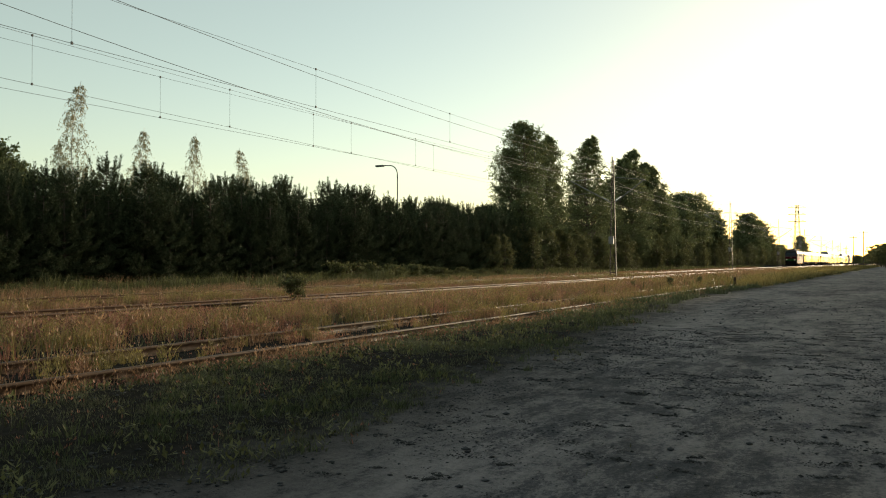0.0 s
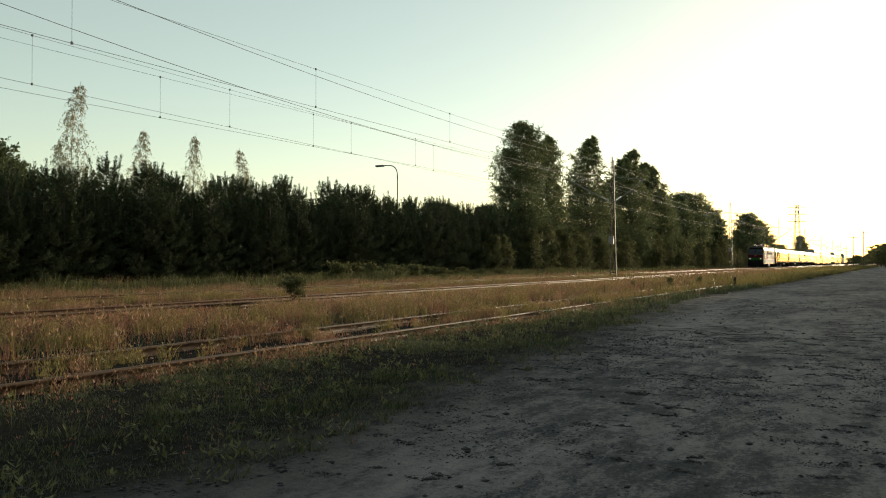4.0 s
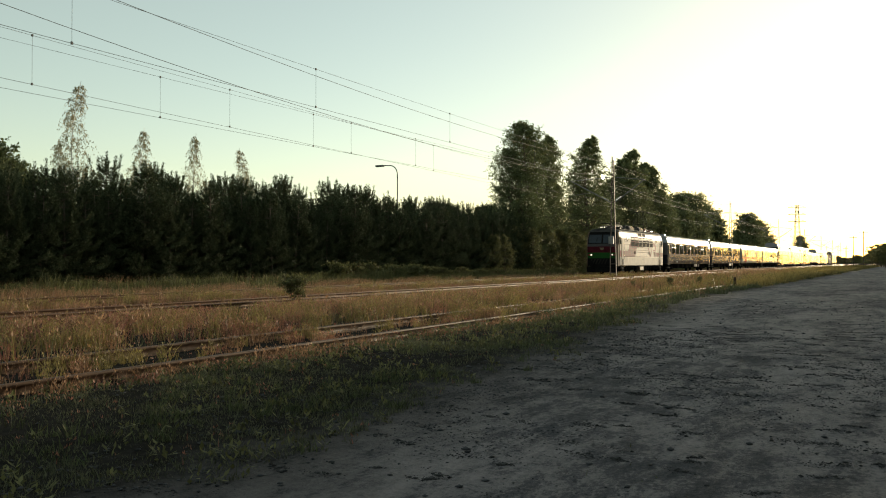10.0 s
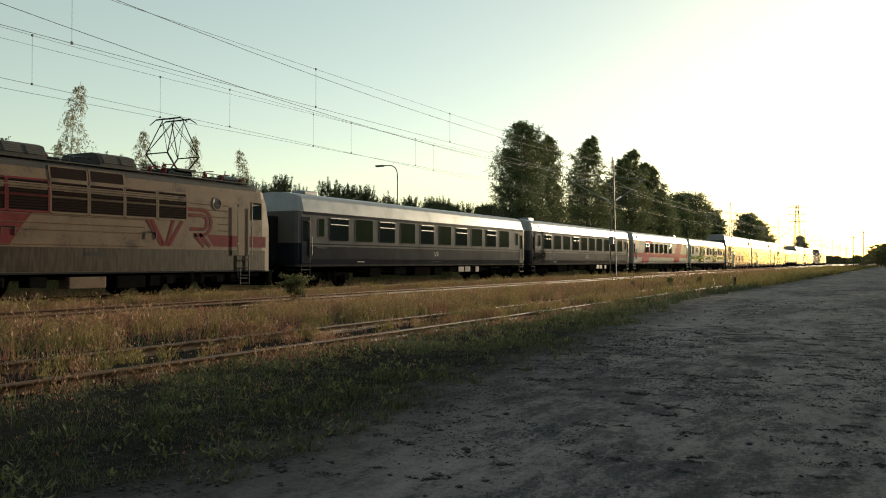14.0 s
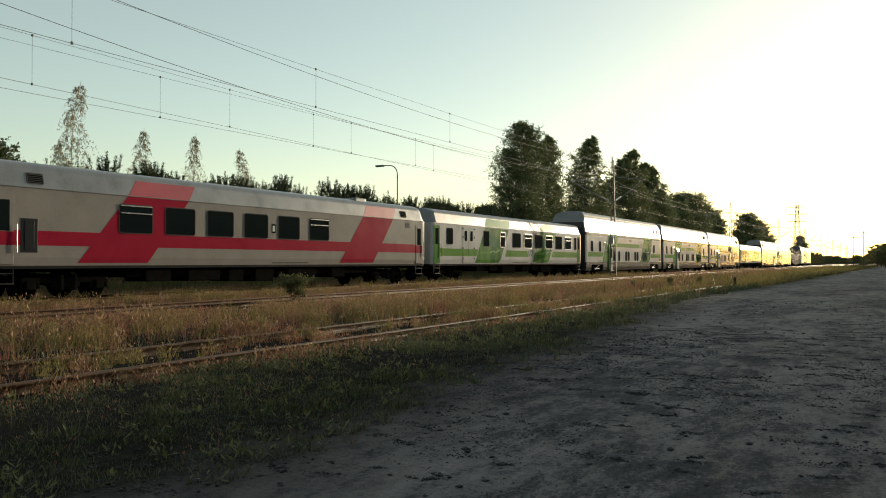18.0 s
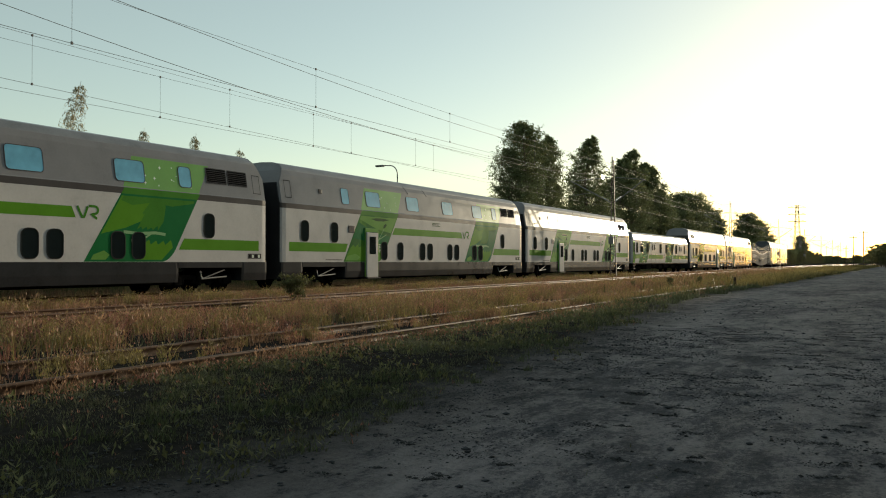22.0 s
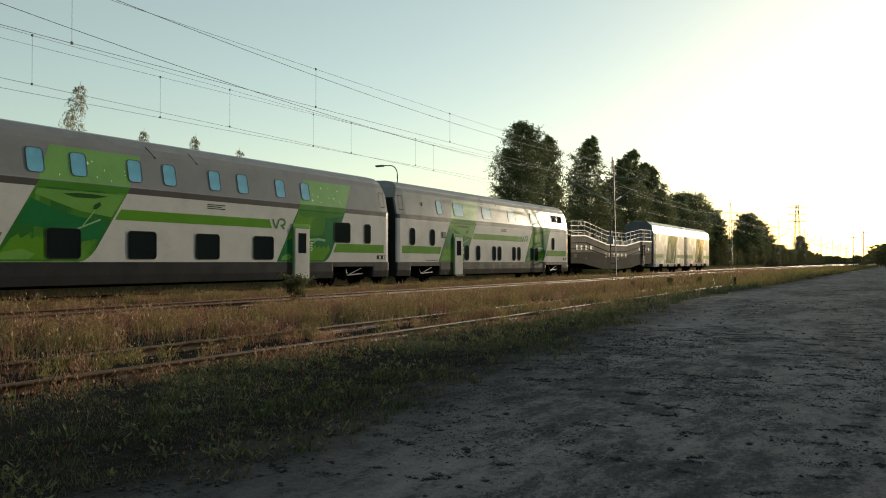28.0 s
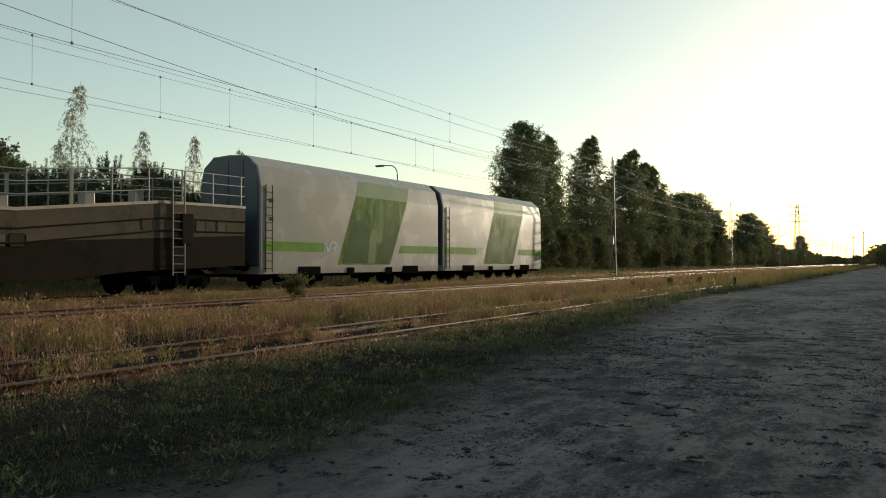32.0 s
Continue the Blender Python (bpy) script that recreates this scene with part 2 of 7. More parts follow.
# ---- the three tracks ----
GAUGE = 1.524
TRACKS = (("siding_track", -8.34, RAIL_RUST, "rusty siding track sunk in dry grass", 0.0), ("middle_track", -17.6, RAIL_STEEL, "worn middle track among dry grass", 0.0),
          ("main_track", -23.96, RAIL_STEEL, "main line track on low ballast", 0.0))


def rail_mesh(y0, y1, head):
    """One flat-bottomed rail, its head at z = 0."""
    sec = [(-0.06, -0.16), (0.06, -0.16), (0.06, -0.15), (0.012, -0.138), (0.012, -0.045), (0.034, -0.035), (0.034, -0.008), (0.022, 0.0), (-0.022, 0.0), (-0.034, -0.008), (-0.034, -0.035), (-0.012, -0.045), (-0.012, -0.138), (-0.06, -0.15)]
    ys = [y0 + (y1 - y0) * i / 60 for i in range(61)]
    k = len(sec)
    verts = [(x + noise.noise((y * 0.12, x, head)) * 0.012, y, z + noise.noise((y * 0.1, 9.0, head)) * 0.012) for y in ys for x, z in sec]
    faces = [(j * k + i, j * k + (i + 1) % k, (j + 1) * k + (i + 1) % k, (j + 1) * k + i) for j in range(60) for i in range(k)]
    return verts, faces


def build_tracks():
    bm = bmesh.new()
    box(bm, -1.3, 1.3, -0.12, 0.12, -0.29, -0.153, 0.015)
    sl = bpy.data.meshes.new("sleeper")
    bm.to_mesh(sl)
    bm.free()
    sl.materials.append(SLEEPER_WOOD)
    for name, x, mat, label, z in TRACKS:
        tr = thing(name, label, "railway track", Matrix.Translation((x, 0, z)), "parallel railway tracks")
        for side in (-1, 1):
            v, f = rail_mesh(-60, 520, x + side)
            ob = soup("rail", v, f, mat, tr)
            ob.location.x = side * (GAUGE / 2 + 0.034)
        for i in range(70):
            ob = new("sleeper", sl)
            ob.parent = tr
            ob.location = (0, 2.0 + i * 0.62, 0.0)
    # coarse ballast stones along the main track
    rng = np.random.default_rng(5)
    n = 9000
    px = -23.96 + rng.normal(0, 1.3, n)
    py = rng.uniform(8, 120, n)
    stones("ballast_stones", px, py, rng.uniform(0.02, 0.045, n), BALLAST, "brown-grey ballast stones under the main track", rng, -0.2)


def stones(name, px, py, r, mat, label, rng, lift=None):
    """Loose stones as squashed octahedra with uneven corners."""
    n = len(px)
    base = np.array([(1, 0, 0), (0, 1, 0), (-1, 0, 0), (0, -1, 0), (0, 0, 0.42), (0, 0, -0.4)], float)
    tri = np.array([(0, 1, 4), (1, 2, 4), (2, 3, 4), (3, 0, 4), (1, 0, 5), (2, 1, 5), (3, 2, 5), (0, 3, 5)])
    ang = rng.uniform(0, 6.28, n)
    v = base[None] * (r[:, None, None] * rng.uniform(0.7, 1.35, (n, 6, 1)))
    c, s = np.cos(ang)[:, None], np.sin(ang)[:, None]
    x = v[..., 0] * c - v[..., 1] * s
    y = v[..., 0] * s + v[..., 1] * c
    gz = np.array([ground_height(float(a), float(b)) for a, b in zip(px, py)]) if lift is None else np.full(n, lift)
    out = np.stack([x + px[:, None], y + py[:, None], v[..., 2] + gz[:, None] + 0.2 * r[:, None]], -1)
    f = (tri[None] + (np.arange(n) * 6)[:, None, None]).reshape(-1, 3)
    ob = soup(name, out.reshape(-1, 3), f, mat)
    return tagged(ob, label, "stones", kind="stuff")


build_tracks()


# ---- grass ----
def scatter(rng, x0, x1, y0, y1, per_m2):
    n = int((x1 - x0) * (y1 - y0) * per_m2)
    return rng.uniform(x0, x1, n), rng.uniform(y0, y1, n)


def patchy(px, py, rng, scale=0.35, keep=0.5, seed=0.0):
    """Thins points out into tufts and gaps."""
    v = np.array([noise.noise((a * scale, b * scale, seed)) + 0.6 * noise.noise((a * scale * 3.7, b * scale * 3.7, seed + 5)) for a, b in zip(px.tolist(), py.tolist())])
    m = rng.uniform(-0.5, 0.5, len(px)) < v + (keep - 0.5) * 1.8
    return px[m], py[m], v[m]


def off_road(px, py):
    """Which points lie on the verge side of the road's ragged, slanting edge."""
    wob = np.array([noise.noise((a * 0.7, b * 0.5, 1.9)) + 0.8 * noise.noise((a * 2.5, b * 2.0, 8.3)) + 0.9 * noise.noise((a * 9.0, b * 8.0, 2.3)) for a, b in zip(px.tolist(), py.tolist())])
    return (px < -3.3 - 0.104 * np.minimum(py, 28.0) + 0.011 * np.maximum(py - 40.0, 0.0) + 0.75 * wob) | (px > -2.2)


def blades(px, py, h, wd, rng, lean=0.35):
    """Grass blades, each a bent strip of two quads ending narrow, at the points given."""
    n = len(px)
    gz = np.array([ground_height(a, b) for a, b in zip(px.tolist(), py.tolist())]) - 0.02
    a = rng.uniform(0, 6.28, n)
    d = rng.uniform(0, 6.28, n)
    ln = rng.uniform(0.05, lean, n) * h
    ux, uy = np.cos(a) * wd / 2, np.sin(a) * wd / 2
    lx, ly = np.cos(d) * ln, np.sin(d) * ln
    base = np.stack([px, py, gz], -1)
    u = np.stack([ux, uy, np.zeros(n)], -1)
    mid = base + np.stack([lx * 0.35, ly * 0.35, h * 0.55], -1)
    tip = base + np.stack([lx, ly, h], -1)
    v = np.stack([base - u, base + u, mid + u * 0.8, mid - u * 0.8, tip], 1).reshape(-1, 3)
    k = np.arange(n)[:, None] * 5
    tri = np.concatenate([k + np.array([[0, 1, 2]]), k + np.array([[0, 2, 3]]), k + np.array([[3, 2, 4]])], 0)
    return v, tri


def seed_heads(px, py, h, rng, size):
    """Loose panicles on top of the stalks: three small crossed slivers each."""
    n = len(px)
    gz = np.array([ground_height(a, b) for a, b in zip(px.tolist(), py.tolist())])
    vs, fs = [], []
    for j in range(4):
        a = rng.uniform(0, 6.28, n)
        s = size * rng.uniform(0.6, 1.4, n)
        o = np.stack([px + rng.normal(0, 0.02, n), py + rng.normal(0, 0.02, n), gz + h * rng.uniform(0.8, 1.0, n)], -1)
        u = np.stack([np.cos(a) * s * 0.35, np.sin(a) * s * 0.35, s * 0.2], -1)
        w = np.stack([np.sin(a) * s * 0.3, np.cos(a) * s * 0.3, s], -1)
        vs.append(np.stack([o - u, o + u, o + w], 1).reshape(-1, 3))
        fs.append(np.arange(n * 3).reshape(-1, 3) + j * n * 3)
    return np.concatenate(vs), np.concatenate(fs)


def tufted(px, py, rng, per, radius):
    """Each point becomes a tuft of blades; returns the blades' places and each tuft's vigour."""
    k = rng.integers(max(2, per // 2), per + per // 2, len(px))
    big = np.repeat(rng.uniform(0.55, 1.25, len(px)), k)
    n = len(big)
    return np.repeat(px, k) + rng.normal(0, radius, n) * big, np.repeat(py, k) + rng.normal(0, radius, n) * big, big


def tuft_field(name, zones, mat, label, seed, lean=0.5, heads=0.0):
    """Grass in separate tufts, with bare gaps between them."""
    rng = np.random.default_rng(seed)
    V, F, off = [], [], 0
    for x0, x1, y0, y1, dens, per, radius, h0, h1, wd, keep in zones:
        px, py = scatter(rng, x0, x1, y0, y1, dens)
        px, py, v = patchy(px, py, rng, 0.85, keep, seed * 1.7)
        strong = v > -0.05 - 0.25 * rng.random(len(v))
        px, py = px[strong], py[strong]
        if x1 > -7.2:
            ok = off_road(px, py)
            px, py = px[ok], py[ok]
        bx, by, big = tufted(px, py, rng, per, radius)
        h = rng.uniform(h0, h1, len(bx)) * big
        sets = [blades(bx, by, h, wd * rng.uniform(0.6, 1.3, len(bx)), rng, lean)]
        if heads:
            sets.append(seed_heads(bx[::3], by[::3], h[::3], rng, heads * (1 + 0.02 * y0)))
        for verts, tri in sets:
            V.append(verts)
            F.append(tri + off)
            off += len(verts)
    ob = soup(name, np.concatenate(V), np.concatenate(F), mat)
    return tagged(ob, label, "grass", kind="stuff")


def grass_field(name, zones, mat, label, seed, lean=0.35, heads=0.0):
    rng = np.random.default_rng(seed)
    V, F, off = [], [], 0
    for x0, x1, y0, y1, dens, h0, h1, wd, keep in zones:
        px, py = scatter(rng, x0, x1, y0, y1, dens)
        px, py, v = patchy(px, py, rng, 0.9 if x1 > -7.2 else 0.35, keep, seed * 1.7)
        if x1 > -7.2:
            ok = off_road(px, py)
            px, py, v = px[ok], py[ok], v[ok]
        h = rng.uniform(h0, h1, len(px)) * (0.8 + 0.5 * np.clip(v, -0.4, 0.8))
        for verts, tri in [blades(px, py, h, wd * rng.uniform(0.6, 1.3, len(px)), rng, lean)] + ([seed_heads(px[::2], py[::2], h[::2], rng, heads * (1 + 0.02 * y0))] if heads else []):
            V.append(verts)
            F.append(tri + off)
            off += len(verts)
    ob = soup(name, np.concatenate(V), np.concatenate(F), mat)
    return tagged(ob, label, "grass", kind="stuff")


# zone: x from, x to, y from, y to, blades per square metre, heights, width, fullness
grass_field("dry_meadow_grass", [
    (-8.95, -7.7, 4, 24, 40, 0.03, 0.10, 0.010, 0.34), (-8.98, -7.65, 20, 42, 70, 0.05, 0.13, 0.015, 0.42), (-9.05, -7.6, 40, 220, 60, 0.08, 0.17, 0.03, 0.55), (-12.5, -9.3, 5, 42, 60, 0.06, 0.18, 0.008, 0.36), (-15.5, -12.5, 7, 42, 80, 0.05, 0.14, 0.009, 0.36),
    (-16.7, -15.0, 9, 42, 200, 0.03, 0.09, 0.010, 0.42), (-15.0, -9.15, 42, 90, 60, 0.1, 0.26, 0.022, 0.5), (-16.7, -15.0, 42, 90, 90, 0.05, 0.14, 0.022, 0.5),
    (-15.5, -9.2, 90, 220, 24, 0.1, 0.26, 0.05, 0.55), (-18.3, -16.9, 10, 60, 160, 0.03, 0.09, 0.012, 0.5), (-22.9, -18.6, 10, 60, 260, 0.06, 0.24, 0.014, 0.62), (-25.8, -22.9, 10, 60, 60, 0.03, 0.09, 0.014, 0.5), (-22.8, -18.6, 60, 220, 70, 0.06, 0.2, 0.05, 0.7), (-26.0, -22.8, 60, 220, 40, 0.03, 0.07, 0.06, 0.6), (-18.4, -15.2, 60, 220, 40, 0.03, 0.07, 0.06, 0.6),
    (-30.5, -25.8, 14, 80, 150, 0.15, 0.5, 0.016, 0.55), (-33.5, -30.5, 16, 90, 30, 0.5, 1.1, 0.02, 0.45), (-30.0, -25.8, 80, 200, 30, 0.2, 0.4, 0.05, 0.6), (-7.3, -5.0, 60, 220, 25, 0.05, 0.2, 0.04, 0.45),
    (-7.4, -6.4, 4, 60, 60, 0.04, 0.14, 0.012, 0.4)],
    DRY_GRASS, "dry golden meadow grass between the tracks", 11, 0.8, heads=0.018)
grass_field("reddish_meadow_grass", [
    (-12.8, -9.3, 5, 42, 80, 0.08, 0.20, 0.008, 0.38), (-16.3, -12.5, 7, 60, 90, 0.04, 0.14, 0.011, 0.40), (-7.3, -3.2, 2.2, 24, 16, 0.03, 0.09, 0.008, 0.42), (-22.8, -18.7, 10, 70, 90, 0.06, 0.2, 0.017, 0.5), (-8.75, -7.65, 4, 40, 30, 0.03, 0.12, 0.010, 0.36), (-7.5, -6.5, 3, 40, 70, 0.03, 0.10, 0.010, 0.5)],
    PINK_GRASS, "faded reddish grass in the meadow", 15, 0.8, heads=0.020)
# zone: x from, x to, y from, y to, tufts per square metre, blades in a tuft, its radius, heights, width, fullness
tuft_field("straw_tufts", [
    (-13.7, -9.6, 5, 45, 7.0, 40, 0.10, 0.12, 0.38, 0.009, 0.36), (-16.2, -13.7, 7, 45, 6.0, 30, 0.10, 0.05, 0.16, 0.009, 0.36), (-8.9, -7.75, 4, 60, 5.0, 24, 0.07, 0.07, 0.22, 0.009, 0.38), (-9.0, -7.9, 17, 70, 9.0, 26, 0.12, 0.10, 0.30, 0.014, 0.5), (-9.02, -8.7, 4, 30, 16.0, 22, 0.07, 0.08, 0.24, 0.010, 0.45), (-7.42, -7.2, 3, 30, 10.0, 20, 0.06, 0.05, 0.15, 0.010, 0.42), (-14.0, -9.35, 45, 110, 2.0, 24, 0.16, 0.12, 0.32, 0.02, 0.42), (-22.6, -18.6, 10, 80, 4.0, 28, 0.14, 0.10, 0.32, 0.014, 0.42), (-7.5, -6.9, 3, 40, 8.0, 22, 0.07, 0.06, 0.17, 0.009, 0.4)],
    DRY_GRASS, "tufts of dry straw-coloured grass", 31, 0.85, heads=0.022)
tuft_field("yellow_green_tufts", [
    (-13.5, -9.6, 5, 45, 12.0, 34, 0.10, 0.14, 0.42, 0.010, 0.38), (-16.2, -13.5, 7, 45, 7.0, 30, 0.10, 0.06, 0.18, 0.010, 0.36), (-8.95, -7.6, 4, 60, 6.0, 24, 0.07, 0.08, 0.26, 0.010, 0.40), (-9.0, -7.9, 17, 70, 8.0, 26, 0.12, 0.12, 0.34, 0.014, 0.5), (-9.02, -8.6, 4, 30, 12.0, 22, 0.07, 0.08, 0.26, 0.010, 0.42), (-14.0, -9.35, 45, 110, 5.0, 24, 0.15, 0.14, 0.40, 0.02, 0.45), (-14.5, -9.35, 110, 220, 1.6, 24, 0.25, 0.15, 0.42, 0.045, 0.5), (-18.2, -17.0, 10, 60, 2.0, 20, 0.09, 0.05, 0.12, 0.012, 0.4), (-22.4, -18.9, 10, 80, 7.0, 28, 0.14, 0.18, 0.42, 0.014, 0.5), (-9.4, -5.6, 44, 80, 7.0, 26, 0.14, 0.16, 0.42, 0.022, 0.62), (-9.6, -4.4, 80, 150, 3.2, 26, 0.22, 0.18, 0.45, 0.04, 0.66), (-9.6, -3.0, 150, 260, 1.3, 26, 0.32, 0.18, 0.45, 0.07, 0.7), (-7.5, -7.22, 16, 46, 9.0, 18, 0.08, 0.14, 0.36, 0.011, 0.45)],
    YELLOW_GRASS, "tufts of yellowing green grass in the meadow", 32, 0.85, heads=0.020)
tuft_field("russet_tufts", [
    (-13.7, -9.6, 5, 45, 7.5, 36, 0.15, 0.10, 0.36, 0.008, 0.36), (-16.3, -13.7, 7, 45, 8.0, 30, 0.13, 0.05, 0.15, 0.009, 0.40), (-22.4, -18.6, 10, 60, 4.0, 26, 0.14, 0.08, 0.22, 0.012, 0.4), (-16.5, -15.2, 10, 60, 4.0, 22, 0.12, 0.04, 0.10, 0.012, 0.4), (-8.9, -7.7, 4, 60, 4.0, 24, 0.08, 0.06, 0.16, 0.009, 0.36), (-7.5, -6.6, 4, 60, 4.0, 26, 0.10, 0.04, 0.12, 0.009, 0.40)],
    PINK_GRASS, "tufts of faded russet grass in the meadow", 33, 0.85, heads=0.022)
tuft_field("verge_tufts", [
    (-7.4, -3.0, 2.2, 14, 26.0, 26, 0.045, 0.04, 0.13, 0.008, 0.42), (-7.4, -3.3, 14, 26, 12.0, 24, 0.08, 0.05, 0.15, 0.012, 0.42), (-7.4, -4.4, 26, 70, 8.0, 22, 0.13, 0.10, 0.26, 0.018, 0.62), (-7.5, -4.6, 15, 28, 12.0, 22, 0.09, 0.08, 0.22, 0.013, 0.5), (-8.0, -3.6, 70, 160, 2.2, 22, 0.22, 0.15, 0.35, 0.04, 0.6), (-7.48, -7.2, 13, 48, 14.0, 20, 0.08, 0.10, 0.26, 0.012, 0.5)],
    VERGE_GREEN, "bright green grass tufts on the road verge", 34, 0.8)
grass_field("meadow_stalks", [
    (-13.6, -9.3, 5, 45, 16, 0.28, 0.55, 0.006, 0.42), (-13.8, -9.3, 45, 100, 12, 0.3, 0.6, 0.014, 0.45), (-22.4, -18.8, 12, 80, 10, 0.2, 0.45, 0.012, 0.4)],
    DRY_GRASS, "thin dry stalks with seed heads in the meadow", 14, 0.35, heads=0.045)
grass_field("green_verge_grass", [
    (-7.35, -3.0, 2.0, 9, 2800, 0.02, 0.07, 0.008, 0.54), (-7.35, -3.2, 9, 16, 1600, 0.025, 0.08, 0.010, 0.48), (-7.35, -3.4, 16, 26, 900, 0.03, 0.10, 0.015, 0.54), (-7.35, -5.8, 26, 70, 420, 0.04, 0.14, 0.022, 0.6), (-8.6, -5.2, 70, 200, 40, 0.05, 0.15, 0.04, 0.5),
    (-13.6, -9.3, 5, 60, 60, 0.08, 0.28, 0.010, 0.40), (-3.4, 1.5, 2.2, 18, 24, 0.02, 0.06, 0.008, 0.18), (-7.35, -4.2, 4, 30, 40, 0.08, 0.18, 0.006, 0.4)],
    GREEN_GRASS, "short dark green grass on the road verge", 12, 0.8)
grass_field("tall_weeds", [
    (-34.0, -29.5, 16, 90, 150, 0.45, 1.15, 0.03, 0.55), (-30.5, -26.6, 14, 90, 70, 0.25, 0.7, 0.026, 0.5), (-34.0, -29.0, 90, 230, 30, 0.4, 1.1, 0.07, 0.6), (-13.6, -9.5, 6, 60, 5, 0.25, 0.45, 0.02, 0.45), (-9.6, -6.6, 30, 90, 3.0, 0.3, 0.75, 0.045, 0.4), (-8.6, -6.0, 62, 78, 14, 0.25, 0.65, 0.04, 0.5)],
    WEED_GREEN, "tall green weeds in front of the young pines", 13, 0.5)


def weeds(seed):
    """Broad-leaved low weeds in the verge: rosettes of short leaves."""
    rng = np.random.default_rng(seed)
    px, py = scatter(rng, -7.6, -3.0, 2.4, 26, 26)
    px, py, v = patchy(px, py, rng, keep=0.5, seed=2.2)
    ok = off_road(px, py)
    px, py = px[ok], py[ok]
    px2, py2 = np.repeat(px, 9), np.repeat(py, 9)
    n = len(px2)
    gz = np.array([ground_height(a, b) for a, b in zip(px2.tolist(), py2.tolist())])
    a = rng.uniform(0, 6.28, n)
    ln, el, w = rng.uniform(0.03, 0.09, n), rng.uniform(0.1, 1.2, n), rng.uniform(0.006, 0.016, n)
    d = np.stack([np.cos(a) * np.cos(el), np.sin(a) * np.cos(el), np.sin(el)], -1) * ln[:, None]
    s = np.stack([-np.sin(a), np.cos(a), np.zeros(n)], -1) * w[:, None]
    o = np.stack([px2 + rng.normal(0, 0.03, n), py2 + rng.normal(0, 0.03, n), gz + rng.uniform(0, 0.07, n)], -1)
    v = np.stack([o, o + d * 0.5 + s, o + d, o + d * 0.5 - s], 1).reshape(-1, 3)
    ob = soup("verge_weeds", v, np.arange(n * 4).reshape(-1, 4), WEED_GREEN)
    tagged(ob, "low broad-leaved green weeds on the verge", "weeds", kind="stuff")


weeds(21)


def road_stones():
    rng = np.random.default_rng(8)
    px, py = scatter(rng, -4.6, 2.6, 2.0, 15, 620)
    px, py, v = patchy(px, py, rng, 0.8, 0.34, 4.4)
    stones("road_gravel", px, py, rng.uniform(0.003, 0.010, len(px)) * (1 + 0.03 * py), GRAVEL, "small grey gravel on the sandy road", rng)
    px, py = scatter(rng, -5.5, 1.5, 15, 60, 40)
    px, py, v = patchy(px, py, rng, 0.5, 0.34, 4.4)
    stones("far_road_gravel", px, py, rng.uniform(0.005, 0.016, len(px)), GRAVEL, "loose grey gravel further along the road", rng)
    px, py = scatter(rng, -4.5, 3.0, 2.3, 30, 4.0)
    stones("road_pebbles", px, py, rng.uniform(0.1, 1.0, len(px)) ** 2 * 0.030 + 0.010, GRAVEL, "larger dark stones lying on the road", rng)
    # crumbled lumps of turf and gravel, each a heap of small bits
    cx, cy = scatter(rng, -4.6, 2.6, 2.4, 17, 3.2)
    k = rng.integers(50, 150, len(cx))
    turn, long = np.repeat(rng.uniform(-0.5, 0.5, len(cx)), k), np.repeat(rng.uniform(0.03, 0.10, len(cx)) * (0.7 + 0.05 * cy), k)
    u, w = rng.normal(0, 1, len(turn)) * long, rng.normal(0, 0.42, len(turn)) * long
    stones("crumbled_lumps", np.repeat(cx, k) + u * np.cos(turn) - w * np.sin(turn), np.repeat(cy, k) + u * np.sin(turn) + w * np.cos(turn), rng.uniform(0.002, 0.009, len(turn)) * (1 + 1.5 * (rng.random(len(turn)) > 0.93)), LUMP_EARTH, "crumbled dark lumps of turf and gravel on the road", rng)
    px, py = scatter(rng, -7.0, -3.0, 2.0, 16, 80)
    px, py, v = patchy(px, py, rng, 0.6, 0.42, 6.1)
    stones("verge_gravel", px, py, rng.uniform(0.006, 0.024, len(px)), VERGE_STONE, "grey stones showing through the verge grass", rng)


road_stones()


# ---- trees ----
def tube(path, radii, n=7):
    """A bent tapering limb: verts and quads."""
    V, F = [], []
    for i, (p, r) in enumerate(zip(path, radii)):
        d = (Vector(path[min(i + 1, len(path) - 1)]) - Vector(path[max(i - 1, 0)])).normalized()
        q = d.to_track_quat("Z", "Y")
        for k in range(n):
            a = k * 2 * math.pi / n
            V.append(tuple(Vector(p) + q @ Vector((math.cos(a) * r, math.sin(a) * r, 0))))
    for i in range(len(path) - 1):
        for k in range(n):
            F.append((i * n + k, i * n + (k + 1) % n, (i + 1) * n + (k + 1) % n, (i + 1) * n + k))
    return V, F


def join(pieces):
    V, F, o = [], [], 0
    for v, f in pieces:
        V.extend(v)
        F.extend(tuple(i + o for i in q) for q in f)
        o += len(v)
    return V, F


